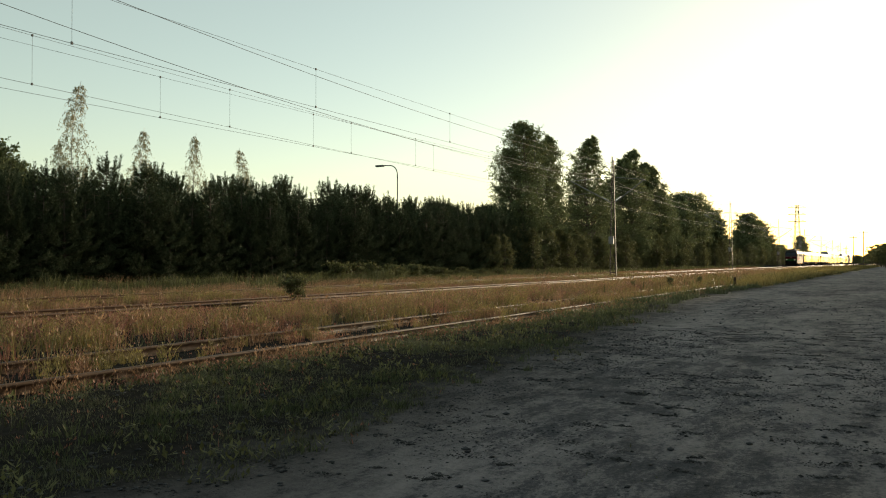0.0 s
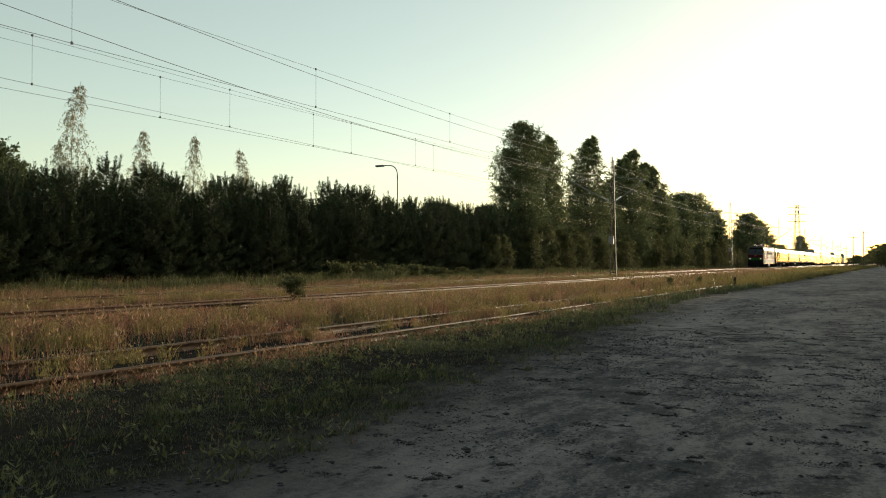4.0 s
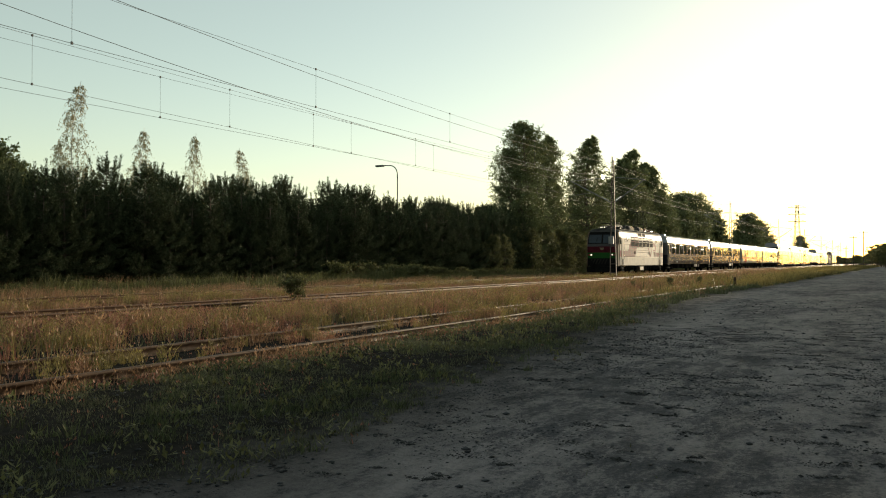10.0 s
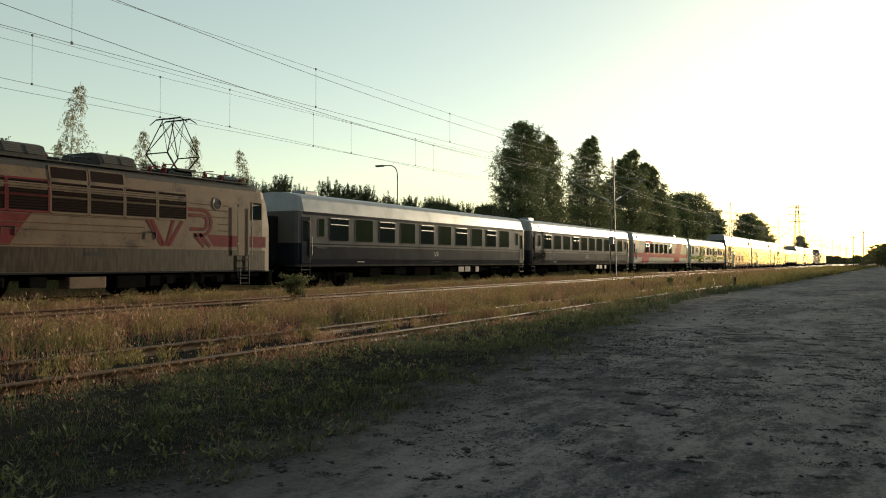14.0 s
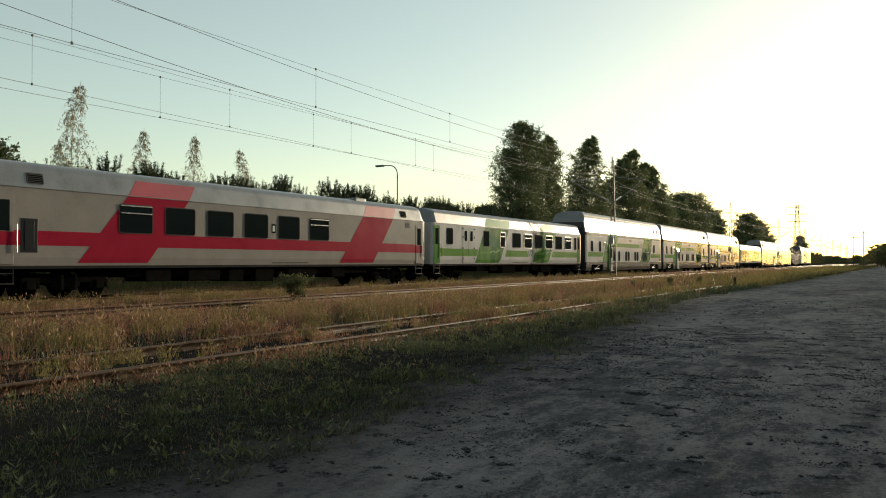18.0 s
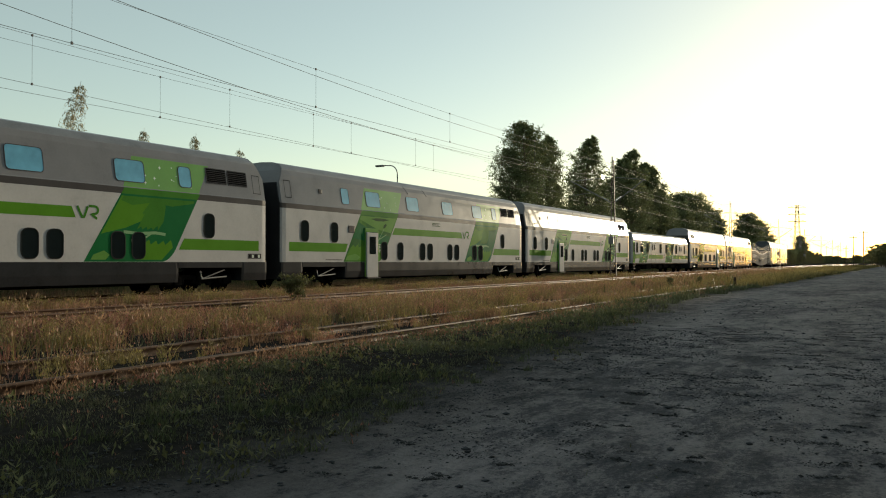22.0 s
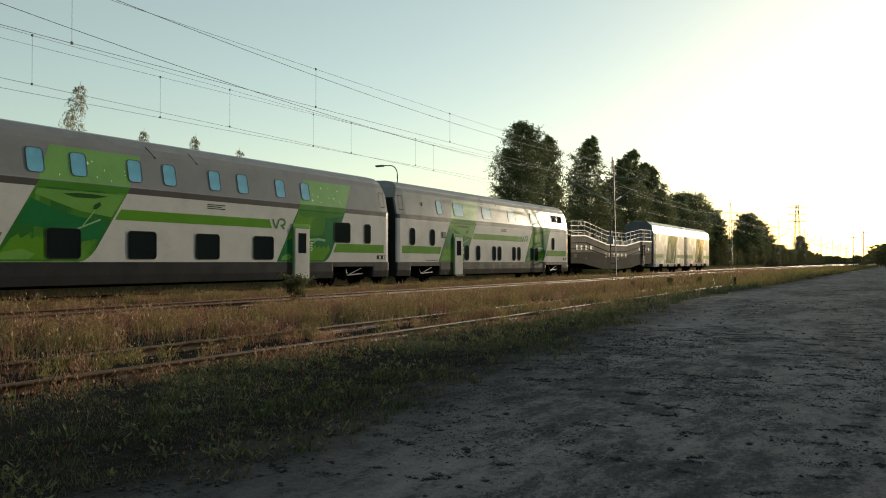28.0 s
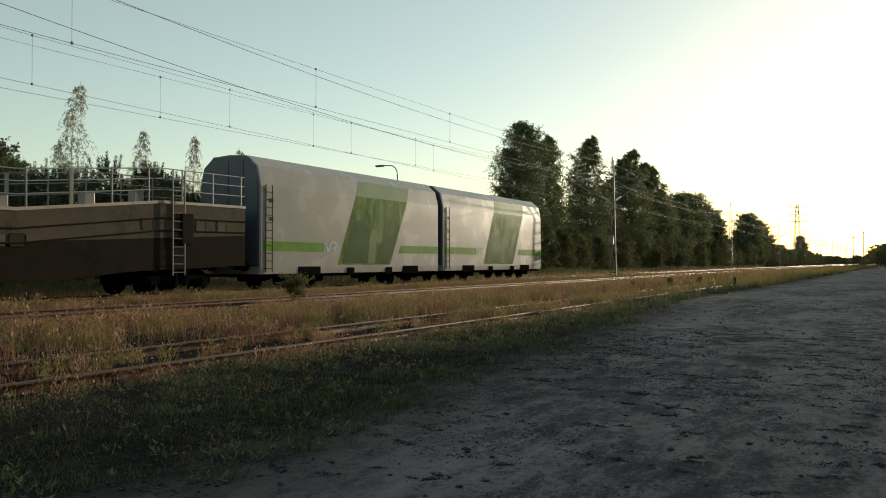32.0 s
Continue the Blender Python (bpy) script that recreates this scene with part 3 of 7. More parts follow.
def pine_meshes(seed, height):
    """A young Scots pine: whorls of upturned branches, side shoots and brushes of fine needles, candles at the top."""
    rng = random.Random(seed)
    nr = np.random.default_rng(seed)
    lean = [rng.uniform(-0.15, 0.15), rng.uniform(-0.15, 0.15)]
    top = lambda t: Vector((lean[0] * t + 0.05 * math.sin(t * 5 + seed), lean[1] * t, height * t))
    limbs = [tube([top(i / 8) for i in range(9)], [0.085 * (1 - i / 8.4) + 0.008 for i in range(9)])]
    tips = []

    def shoot(p, d, ln, up=0.35):
        """A shoot that bends upwards, clothed in needles along its outer part."""
        n = max(2, int(ln / 0.085))
        for k in range(n):
            f = (k + 0.5) / n
            tips.append((p + d * (ln * f) + Vector((0, 0, up * ln * f * f)), (d + Vector((0, 0, 2 * up * f))).normalized()))

    z = 0.2
    while z < height - 0.25:
        t = z / height
        reach = (0.20 + 1.6 * (1 - t) ** 0.88 * min(1.0, 0.75 + t)) * rng.uniform(0.8, 1.15) * height / 6.0
        nb = rng.randint(5, 6)
        a0 = rng.uniform(0, 6.28)
        for b in range(nb):
            a = a0 + b * 6.28 / nb + rng.uniform(-0.35, 0.35)
            rr = reach * rng.uniform(0.65, 1.2)
            out, side = Vector((math.cos(a), math.sin(a), 0)), Vector((-math.sin(a), math.cos(a), 0))
            up = (0.05 + 0.95 * t) * rr
            p0 = top(t)
            at = lambda k: p0 + out * (rr * k) + Vector((0, 0, up * k * k))
            limbs.append(tube([at(k) for k in (0, 0.4, 0.75, 1.0)], [0.022 * (1.2 - t), 0.016, 0.011, 0.006], 4))
            for k in (0.25, 0.4, 0.55, 0.68, 0.8, 0.9) if t < 0.7 else (0.45, 0.75):
                for sgn in (-1, 1):
                    d = (out * 0.75 + side * sgn * rng.uniform(0.5, 0.95) + Vector((0, 0, 0.1 + 0.4 * t))).normalized()
                    shoot(at(k), d, rr * rng.uniform(0.22, 0.42) * (1.15 - 0.6 * k) + 0.08)
            shoot(at(0.7), (out + Vector((0, 0, 0.25 + 0.7 * t))).normalized(), 0.38 * rr + 0.06)
            # the candle at the branch's end
            shoot(at(1.0), (out * 0.22 + Vector((0, 0, 1))).normalized(), rng.uniform(0.10, 0.22) + 0.40 * t * t, 0.0)
        z += rng.uniform(0.30, 0.42) if t < 0.65 else rng.uniform(0.32, 0.44)
    shoot(top(1.0) - Vector((0, 0, 0.35)), Vector((0, 0, 1)), 0.95, 0.0)
    for k in range(5):
        a = k * 1.26 + seed
        shoot(top(1.0) + Vector((0, 0, -0.3)), Vector((math.cos(a) * 0.45, math.sin(a) * 0.45, 1)).normalized(), rng.uniform(0.3, 0.55), 0.3)
    C = np.array([tuple(c) for c, d in tips])
    Dv = np.array([tuple(d) for c, d in tips])
    m = 13
    n = len(C) * m
    c, d = np.repeat(C, m, 0), np.repeat(Dv, m, 0)
    ln = nr.uniform(0.07, 0.15, n)
    dirn = 0.85 * d + nr.normal(0, 0.55, (n, 3))
    dirn /= np.linalg.norm(dirn, axis=1)[:, None]
    sd = np.cross(dirn, nr.normal(0, 1, (n, 3)))
    sd /= np.linalg.norm(sd, axis=1)[:, None] + 1e-6
    wd = nr.uniform(0.008, 0.016, n)[:, None]
    o = c + nr.normal(0, 0.03, (n, 3))
    tipp = o + dirn * ln[:, None]
    V = np.stack([o - sd * wd, o + sd * wd, tipp], 1).reshape(-1, 3)
    return join(limbs), (V, np.arange(n * 3).reshape(-1, 3))


def twiggy_meshes(seed, height, outline, limbs=60, twigs=22, leaves=15, leaf=0.12, rise=1.2, hang=0.2, base=0.05, twig=0.32, stems=1, thin=1.0, spray=0.7):
    """A broad-leaved tree whose limbs fork into twigs strung with single leaves; outline gives the crown's radius by height."""
    rng = random.Random(seed)
    nr = np.random.default_rng(seed)
    wood, P, D, L = [], [], [], []
    for s in range(stems):
        sa = s * 6.283 / max(1, stems) + seed
        foot = Vector((math.cos(sa), math.sin(sa), 0)) * (0.12 * outline(0.3) if stems > 1 else 0)
        tall = height * (1 if s == 0 else rng.uniform(0.7, 0.97))
        fan = 0.35 * outline(0.5) if stems > 1 else 0.0
        ax = [foot + Vector((math.cos(sa) * fan * (i / 10) ** 1.2 + 0.02 * height * math.sin(i * 0.8 + seed + s) * i / 10, math.sin(sa) * fan * (i / 10) ** 1.2 + 0.02 * height * math.cos(i * 0.7 + seed) * i / 10, tall * i / 10)) for i in range(11)]
        wood.append(tube(ax, [thin * 0.013 * height * (1 - i / 10.6) / math.sqrt(stems) + 0.008 for i in range(11)], 7))
        nl = limbs // stems
        for i in range(nl):
            t = base + (0.985 - base) * (i + rng.random()) / nl
            a = i * 2.4 + rng.uniform(-0.5, 0.5)
            out = Vector((math.cos(a), math.sin(a), 0))
            rr = outline(t) * rng.uniform(0.55, 1.12) * (1.0 if stems == 1 else 0.7)
            j = min(9, int(t * 10))
            p0 = ax[j].lerp(ax[j + 1], t * 10 - j)
            up = min(rr * rise * rng.uniform(0.7, 1.25), (1.04 - t) * height * 0.9 + 0.05 * height)
            at = lambda k: p0 + out * (rr * k) + Vector((0, 0, up * k ** 0.8 - hang * 0.5 * rr * k * k))
            wood.append(tube([at(k) for k in (0, 0.35, 0.7, 1.0)], [thin * 0.005 * height * (1.1 - t) + 0.006, thin * 0.0025 * height * (1.1 - t) + 0.006, 0.008, 0.004], 4))
            for q in range(twigs):
                k = rng.uniform(0.18, 1.0) ** 0.8
                d = out * rng.uniform(0.1, 1.1) + Vector((rng.gauss(0, spray), rng.gauss(0, spray), rng.gauss(0.25, 0.5) + 0.35 * rise - 1.2 * hang))
                P.append(tuple(at(k)))
                D.append(tuple(d.normalized()))
                L.append((0.35 * outline(0.4) + 0.65 * rr) * twig * rng.uniform(0.6, 1.3))
    P, D, L = np.array(P), np.array(D), np.array(L)
    n = len(P) * leaves
    f = nr.uniform(0.1, 1.0, n)
    p, d, ln = np.repeat(P, leaves, 0), np.repeat(D, leaves, 0), np.repeat(L, leaves)
    o = p + d * (ln * f)[:, None] + nr.normal(0, 0.35 * leaf, (n, 3))
    o[:, 2] -= hang * ln * f * f * 1.2
    o[:, 2] = np.maximum(o[:, 2], 0.02 * height)
    dl = nr.normal(0, 1, (n, 3)) * (1 - 0.5 * hang) + np.array([0, 0, -0.4 - 0.9 * hang]) + 0.5 * d
    dl /= np.linalg.norm(dl, axis=1)[:, None]
    sd = np.cross(dl, nr.normal(0, 1, (n, 3)))
    sd /= np.linalg.norm(sd, axis=1)[:, None] + 1e-6
    sz = (leaf * nr.uniform(0.65, 1.35, n))[:, None]
    w = 0.36 - 0.12 * hang
    V = np.stack([o, o + dl * sz * 0.5 + sd * sz * w, o + dl * sz, o + dl * sz * 0.5 - sd * sz * w], 1).reshape(-1, 3)
    return join(wood), (V, np.arange(n * 4).reshape(-1, 4))


def crown(points):
    """A crown's outline: radius by height, both as parts of the whole, joined by straight lines."""
    def radius(t):
        for (a, ra), (b, rb) in zip(points, points[1:]):
            if t <= b:
                return ra + (rb - ra) * max(0.0, t - a) / (b - a)
        return points[-1][1]
    return radius


def tree_template(name, label, category, meshes, bark, leafmat, group):
    ob = thing(name, label, category, None, group)
    (tv, tf), (lv, lf) = meshes
    soup("trunk", tv, tf, bark, ob, smooth=True)
    soup("crown", lv, lf, leafmat, ob)
    return ob


class Stand:
    """Places trees of one kind: the first call of a template uses it itself, later ones copy it."""

    def __init__(self, templates):
        self.templates, self.used = templates, set()

    def put(self, i, x, y, turn, size, wide=1.0):
        t = self.templates[i % len(self.templates)]
        m = pose(x, y, ground_height(x, y) - 0.03 if y < 200 else -0.15, 0, 0, turn)
        if t.name in self.used:
            ob = copy_thing(t, m)
        else:
            self.used.add(t.name)
            ob = t
            ob.matrix_basis = m
        ob.scale = (size * wide, size * wide, size)
        return ob


rng = random.Random(77)
PINES = Stand([tree_template("pine_tree", "dark green young Scots pine in a dense plantation row", "pine tree", pine_meshes(100 + i, 6.0 + 0.25 * (i % 3)), BARK, PINE_NEEDLE, "young pine row") for i in range(6)])
k = 0
for row, (rx, step, size) in enumerate(((-34.6, 1.6, 0.97), (-36.4, 1.8, 1.02), (-38.2, 1.7, 1.05), (-40.0, 1.7, 1.08), (-42.0, 2.0, 1.12))):
    # each row starts out of view, added to darken the windscreens' reflection
    y = -48.0 + row * 0.7
    while y < 84 + row * 2:
        PINES.put(k, rx + rng.uniform(-0.5, 0.5), y, rng.uniform(0, 360), size * rng.uniform(0.79, 1.07) * min(1.04, max(0.93, 0.90 + 0.0026 * y)), rng.uniform(1.0, 1.25))
        y += step * rng.uniform(0.8, 1.25)
        k += 1

BIRCHES = Stand([tree_template("young_birch", "slender young birch rising thin above the pines", "birch tree", twiggy_meshes(200 + i, 12.0, crown([(0, 0.6), (0.3, 1.3), (0.6, 1.15), (0.85, 0.55), (1, 0.08)]), 60, 11, 10, 0.095, 0.9, 1.0, 0.2, 0.6, thin=0.35), BIRCH_BARK, BIRCH_LEAF, "thin young birches") for i in range(3)])
ASPEN_OUTLINES = ([(0, 2.4), (0.15, 3.0), (0.5, 2.9), (0.72, 2.5), (0.88, 1.5), (1, 0.3)], [(0, 2.4), (0.2, 2.8), (0.5, 2.2), (0.75, 1.4), (0.92, 0.55), (1, 0.1)], [(0, 2.7), (0.25, 3.0), (0.55, 2.5), (0.8, 1.4), (0.93, 0.6), (1, 0.15)])
WILLOWS = Stand([tree_template("tall_aspen", "tall dense green aspen beside the main line", "aspen tree", twiggy_meshes(300 + i, 16.0, crown(ASPEN_OUTLINES[i]), 124, 22, 16, 0.135, (1.2, 1.3, 1.3)[i], (0.1, 0.35, 0.3)[i], 0.02, 0.46, spray=0.5), BARK, (ASPEN_LEAF, OAK_LEAF, ASPEN_LEAF)[i], "tall trees by the line") for i in range(3)])
OAK_OUTLINE = [(0, 3.6), (0.2, 4.9), (0.5, 5.3), (0.75, 4.4), (0.9, 2.8), (1, 0.8)]
OAKS = Stand([tree_template("round_tree", "dark round-crowned broad-leaved tree", "tree", twiggy_meshes(400 + i, 14.0, crown(OAK_OUTLINE), 120, 24, 14, 0.30, 0.5, 0.1, 0.03, 0.40), BARK, OAK_LEAF, "tall trees by the line") for i in range(3)])
SAPLINGS = Stand([tree_template("young_birch_sapling", "leafy young birch sapling at the edge of the wood", "birch tree", twiggy_meshes(600 + i, 5.0, crown([(0, 0.9), (0.25, 1.25), (0.6, 0.9), (1, 0.1)]), 44, 12, 14, 0.10, 1.5, 0.45, 0.03, 0.5), BARK, SAPLING_LEAF, "saplings along the line") for i in range(3)])
BUSHES = Stand([tree_template("bush", "low green leafy bush", "bush", twiggy_meshes(500 + i, 1.0, crown([(0, 0.5), (0.4, 0.62), (0.8, 0.45), (1, 0.15)]), 40, 9, 9, 0.06, 1.3, 0.1, 0.05, 0.42, 5), BARK, WEED_GREEN, "bushes along the line") for i in range(3)])


def along(px, d):
    """The place on the line at distance d where a view ray of that slope meets it."""
    return d * (1922.4 / (1580 - px) - 0.5307)


for i, (px, d, size) in enumerate(((132, 38.0, 0.94), (248, 37.5, 0.78), (344, 38.5, 0.82), (428, 39.5, 0.80), (108, 42.0, 0.72), (-5, 47.0, 0.74), (-50, 46.0, 0.84))):
    (BIRCHES if i < 5 else OAKS).put(i, -d, along(px, d), 50 * i, size * (1 if i < 5 else 0.72), 1.0)
for kind, px, d, size, w in ((0, 924, 36.0, 1.04, 0.85), (0, 902, 37.0, 0.86, 0.8), (0, 942, 37.5, 0.98, 0.7), (1, 970, 36.5, 1.05, 0.8), (1, 984, 38.5, 0.74, 0.7), (1, 1040, 36.0, 1.15, 1.0), (2, 1024, 39.0, 0.80, 0.8),
                             (1, 1062, 39.5, 0.84, 0.9), (2, 1098, 37.0, 1.10, 0.85), (1, 1118, 36.5, 1.22, 0.95), (2, 1140, 38.0, 1.18, 0.9), (1, 1156, 36.5, 1.14, 0.9), (1, 1172, 37.0, 0.94, 0.9), (2, 1185, 35.0, 0.72, 0.9), (1, 1078, 37.0, 0.88, 0.9), (2, 1010, 40.0, 0.62, 0.9), (2, 1165, 36.0, 0.85, 1.0)):
    WILLOWS.put(kind, -d, along(px, d), px % 360, size, w * 1.22)
for i, (px, d, size, w) in enumerate(((1212, 40.0, 1.14, 0.95), (1196, 39.0, 0.95, 0.75), (1248, 40.0, 1.0, 0.9), (1264, 38.0, 0.82, 0.85), (1324, 38.0, 1.08, 0.8), (1340, 38.0, 0.98, 0.8), (1308, 40.0, 0.72, 0.8), (1354, 38.0, 0.72, 1.0), (1369, 38.0, 0.50, 1.1), (1385, 38.0, 0.42, 1.3), (1397, 38.0, 0.40, 1.5), (1406, 40.0, 0.40, 1.6), (1416, 44.0, 1.05, 0.6), (1422, 44.0, 0.85, 0.7))):
    OAKS.put(i, -d, along(px, d), 70 * i, size, w)
BUSHES.put(0, -16.3, along(520, 16.3), 0, 0.86, 1.05)
# weedy shrubs and saplings in front of the pines and the tall trees
for i in range(88):
    px = 5 + i * 11.5 + rng.uniform(-7, 7)
    d = rng.uniform(30.6, 32.6)
    BUSHES.put(i, -d, along(px, d), rng.uniform(0, 360), rng.uniform(0.55, 1.1) * (1.5 if 560 < px < 790 else 1.15 if px > 790 else 0.75), rng.uniform(0.8, 1.2))
for i in range(34):
    px = 840 + i * 13.5 + rng.uniform(-6, 6)
    d = rng.uniform(33.2, 35.0)
    SAPLINGS.put(i, -d, along(px, d), rng.uniform(0, 360), rng.uniform(0.55, 1.1) * (1.0 if px < 1150 else 1.25), rng.uniform(0.9, 1.3))
for i, y in enumerate(range(82, 520, 8)):
    SAPLINGS.put(i, -34.5 + rng.uniform(-1.5, 1), y + rng.uniform(-2, 2), rng.uniform(0, 360), rng.uniform(0.9, 1.35), 1.3)
    OAKS.put(i + 1, -43 + rng.uniform(-2, 2), y + rng.uniform(-2, 2), rng.uniform(0, 360), rng.uniform(0.45, 0.6), 1.0)
# trees that end the view down the road
for i in range(34):
    OAKS.put(i, -80 + i * 2.0 + rng.uniform(-1, 1), 760 + rng.uniform(-40, 60), rng.uniform(0, 360), rng.uniform(0.30, 0.50), 1.6)
for i, (x, y, size) in enumerate(((-1.0, 205, 4.6), (-0.2, 190, 4.2), (-2.2, 240, 4.4), (-3.6, 270, 4.8), (0.6, 176, 4.4), (-6.0, 330, 4.5))):
    BUSHES.put(i, x, y, 60 * i, size, 1.3)
# unseen tree row, added beyond the road towards the sun, shades road and verge
for i in range(70):
    OAKS.put(i, 13.5 + rng.uniform(-1.2, 1.2), -34 + i * 5.2, rng.uniform(0, 360), 0.76 * rng.uniform(0.92, 1.06), 1.0)
    OAKS.put(i + 1, 19.5 + rng.uniform(-1.2, 1.2), -32 + i * 5.2, rng.uniform(0, 360), 0.91 * rng.uniform(0.92, 1.06), 1.0)
    OAKS.put(i + 2, 11.0 + rng.uniform(-0.6, 0.6), -33 + i * 5.2, rng.uniform(0, 360), 0.36, 1.7)
    OAKS.put(i + 2, 16.0 + rng.uniform(-1.2, 1.2), -31 + i * 5.2, rng.uniform(0, 360), 0.75 * rng.uniform(0.92, 1.06), 1.3)


# unseen trees added behind the camera, to darken the locomotive's nose
for i, (x, y) in enumerate(((-17, -34), (-12, -30), (-7, -33), (-2, -29), (3, -33), (8, -30), (-14, -40), (-4, -41), (6, -41))):
    OAKS.put(i, x, y, 47 * i, 1.05, 1.0)


# ---- overhead line ----
MAST_PAINT = material("weathered_mast_paint", (0.080, 0.058, 0.052), 0.6, 0.0, vary=0.3, scale=3, fine=50, bump=0.1, gloss=0.18)
MAST_X, SPAN = -20.2, 56.9
MAST_Y = [10.8 + SPAN * i for i in range(9)]


def lattice_mast(y):
    """A steel mast of two channels with diagonal ties, brackets to both tracks, insulators and a small box."""
    mast = thing("catenary_mast", "tall lattice steel catenary mast with bracket arms", "catenary mast", pose(MAST_X, y, -0.2), "catenary masts")
    wide = lambda z: 0.27 - 0.215 * z / 10.0
    for s in (-1, 1):
        tall = 10.0 if s < 0 else 9.7
        bm = bmesh.new()
        for x, y0, y1 in ((0.0, -0.06, 0.06), (-0.03, -0.06, -0.05), (-0.03, 0.05, 0.06)):
            vs = [bm.verts.new((s * (wide(z) + dx), yy, z)) for z in (0, tall) for dx, yy in ((x - 0.012, y0), (x + 0.022, y0), (x + 0.022, y1), (x - 0.012, y1))]
            for i in range(4):
                bm.faces.new((vs[i], vs[(i + 1) % 4], vs[4 + (i + 1) % 4], vs[4 + i]))
            bm.faces.new(vs[3::-1])
            bm.faces.new(vs[4:])
        bmesh.ops.recalc_face_normals(bm, faces=bm.faces)
        part("channel", bm, MAST_PAINT, mast)
    for i in range(13):
        z = 0.5 + i * 0.72
        bm = bmesh.new()
        for y in (-0.055, 0.055):
            box(bm, -wide(z), wide(z), y - 0.006, y + 0.006, z - 0.035, z + 0.035)
        part("batten", bm, MAST_PAINT, mast)
    bm = bmesh.new()
    box(bm, -0.35, 0.35, -0.35, 0.35, -0.3, 0.12, 0.03)
    part("footing", bm, BALLAST, mast, "weathered concrete footing")
    bm = bmesh.new()
    box(bm, -0.30, 0.10, -0.28, -0.06, 2.85, 3.45, 0.02)
    part("box", bm, GALVANISED, mast, "grey steel box")
    for tx, mz in ((-3.6, 8.15), (2.6, 8.0)):
        bm = bmesh.new()
        rod(bm, (0.2 * (1 if tx > 0 else -1), 0, 6.25), (tx, 0, mz), 0.042)
        rod(bm, (0.2 * (1 if tx > 0 else -1), 0, 8.3), (tx, 0, mz), 0.028)
        rod(bm, (tx * 0.45, 0, 7.1), (tx * 0.95, 0, 6.95), 0.016)
        part("cantilever", bm, GALVANISED, mast)
        bm = bmesh.new()
        for j in range(6):
            f = 0.10 + 0.028 * j
            c = Vector((tx * f, 0, 6.25 + (mz - 6.25) * f))
            dv = Vector((tx, 0, mz - 6.25)).normalized()
            rod(bm, c, c + dv * 0.05, 0.075, 12, 0.05)
        part("insulator", bm, INSULATOR, mast, "pale glazed insulator")
    # added plate, angled to mirror the sun: it makes the mast's bright glint
    bm = bmesh.new()
    turn = pose(-0.85, -0.05, 8.35, 0, -2.8, 3.0)
    for k in range(9):
        f = (k - 4) / 4
        box(bm, -0.012 + 0.01 * f * f, 0.012 - 0.01 * f * f, f * 0.24 - 0.03, f * 0.24 + 0.03, -0.13, 0.13)
    bmesh.ops.transform(bm, matrix=turn, verts=bm.verts)
    rod(bm, (-0.85, -0.05, 8.35), (-0.05, -0.02, 8.35), 0.03)
    part("glint_mirror", bm, INSULATOR, mast, "added mirror plate, turned so that it glints")
    bm = bmesh.new()
    rod(bm, (-0.2, 0, 9.55), (0.25, 0, 9.55), 0.03)
    part("top_bracket", bm, GALVANISED, mast)
    return mast


masts = [lattice_mast(MAST_Y[0])]
for y in MAST_Y[1:]:
    masts.append(copy_thing(masts[0], pose(MAST_X, y, -0.2)))


def wire(name, points, r, label, group="overhead wires"):
    cu = bpy.data.curves.new(name, "CURVE")
    cu.dimensions, cu.bevel_depth, cu.bevel_resolution = "3D", r, 1
    sp = cu.splines.new("POLY")
    sp.points.add(len(points) - 1)
    for p, q in zip(sp.points, points):
        p.co = (*q, 1)
    cu.materials.append(WIRE_COPPER)
    return tagged(new(name, cu), label, "wire", group)


def span_place(y):
    """How far along its span a place on the line lies, and the zigzag of the wires there, from -1 to 1."""
    u = (y - MAST_Y[0]) / SPAN
    f = u % 1.0
    return f, (1 - 2 * f) if int(math.floor(u)) % 2 == 0 else (2 * f - 1)


def hung(x, z, sag, wob=0.0, y0=-44.4, y1=460.0):
    """A wire that sags between the masts and swings from side to side of the track."""
    out = []
    y = y0
    while y < y1:
        f, zig = span_place(y)
        out.append((x + wob * zig, y, z - sag * 4 * f * (1 - f)))
        y += SPAN / 16
    return out


# x, height of contact wire and messenger, sag, zigzag, first dropper, step of the droppers
CATENARIES = ((-17.45, 6.57, 8.0, 0.17, -0.45, 4.3, 9.8), (-23.75, 6.57, 8.06, 0.02, 0.9, 7.8, 9.0), (-23.55, 6.57, 8.14, 0.10, -0.95, 4.8, 9.05))
for x, zc, zm, sag, wob, y_first, y_step in CATENARIES:
    wire("contact_wire", hung(x, zc, 0.03, wob), 0.0065, "copper contact wire over the track")
    wire("messenger_wire", hung(x, zm, sag, wob), 0.0055, "messenger wire carrying the contact wire")
    bm = bmesh.new()
    for i in range(40):
        y = y_first + i * y_step
        f, zig = span_place(y)
        rod(bm, (x + wob * zig, y, zc), (x + wob * zig, y, zm - sag * 4 * f * (1 - f)), 0.006, 4)
        for z in (zc, zm - sag * 4 * f * (1 - f)):
            box(bm, x + wob * zig - 0.02, x + wob * zig + 0.02, y - 0.025, y + 0.025, z - 0.035, z + 0.035)
    ob = part("dropper_wires", bm, WIRE_COPPER, None)
    tagged(ob, "thin vertical dropper wires between messenger and contact wire", "wire", "overhead wires", "stuff")
wire("feeder_wire", hung(-20.9, 8.3, 1.1), 0.009, "thick sagging feeder wire on the masts")
wire("return_wire", hung(-20.3, 9.3, 0.85), 0.009, "thick return wire on the mast tops")


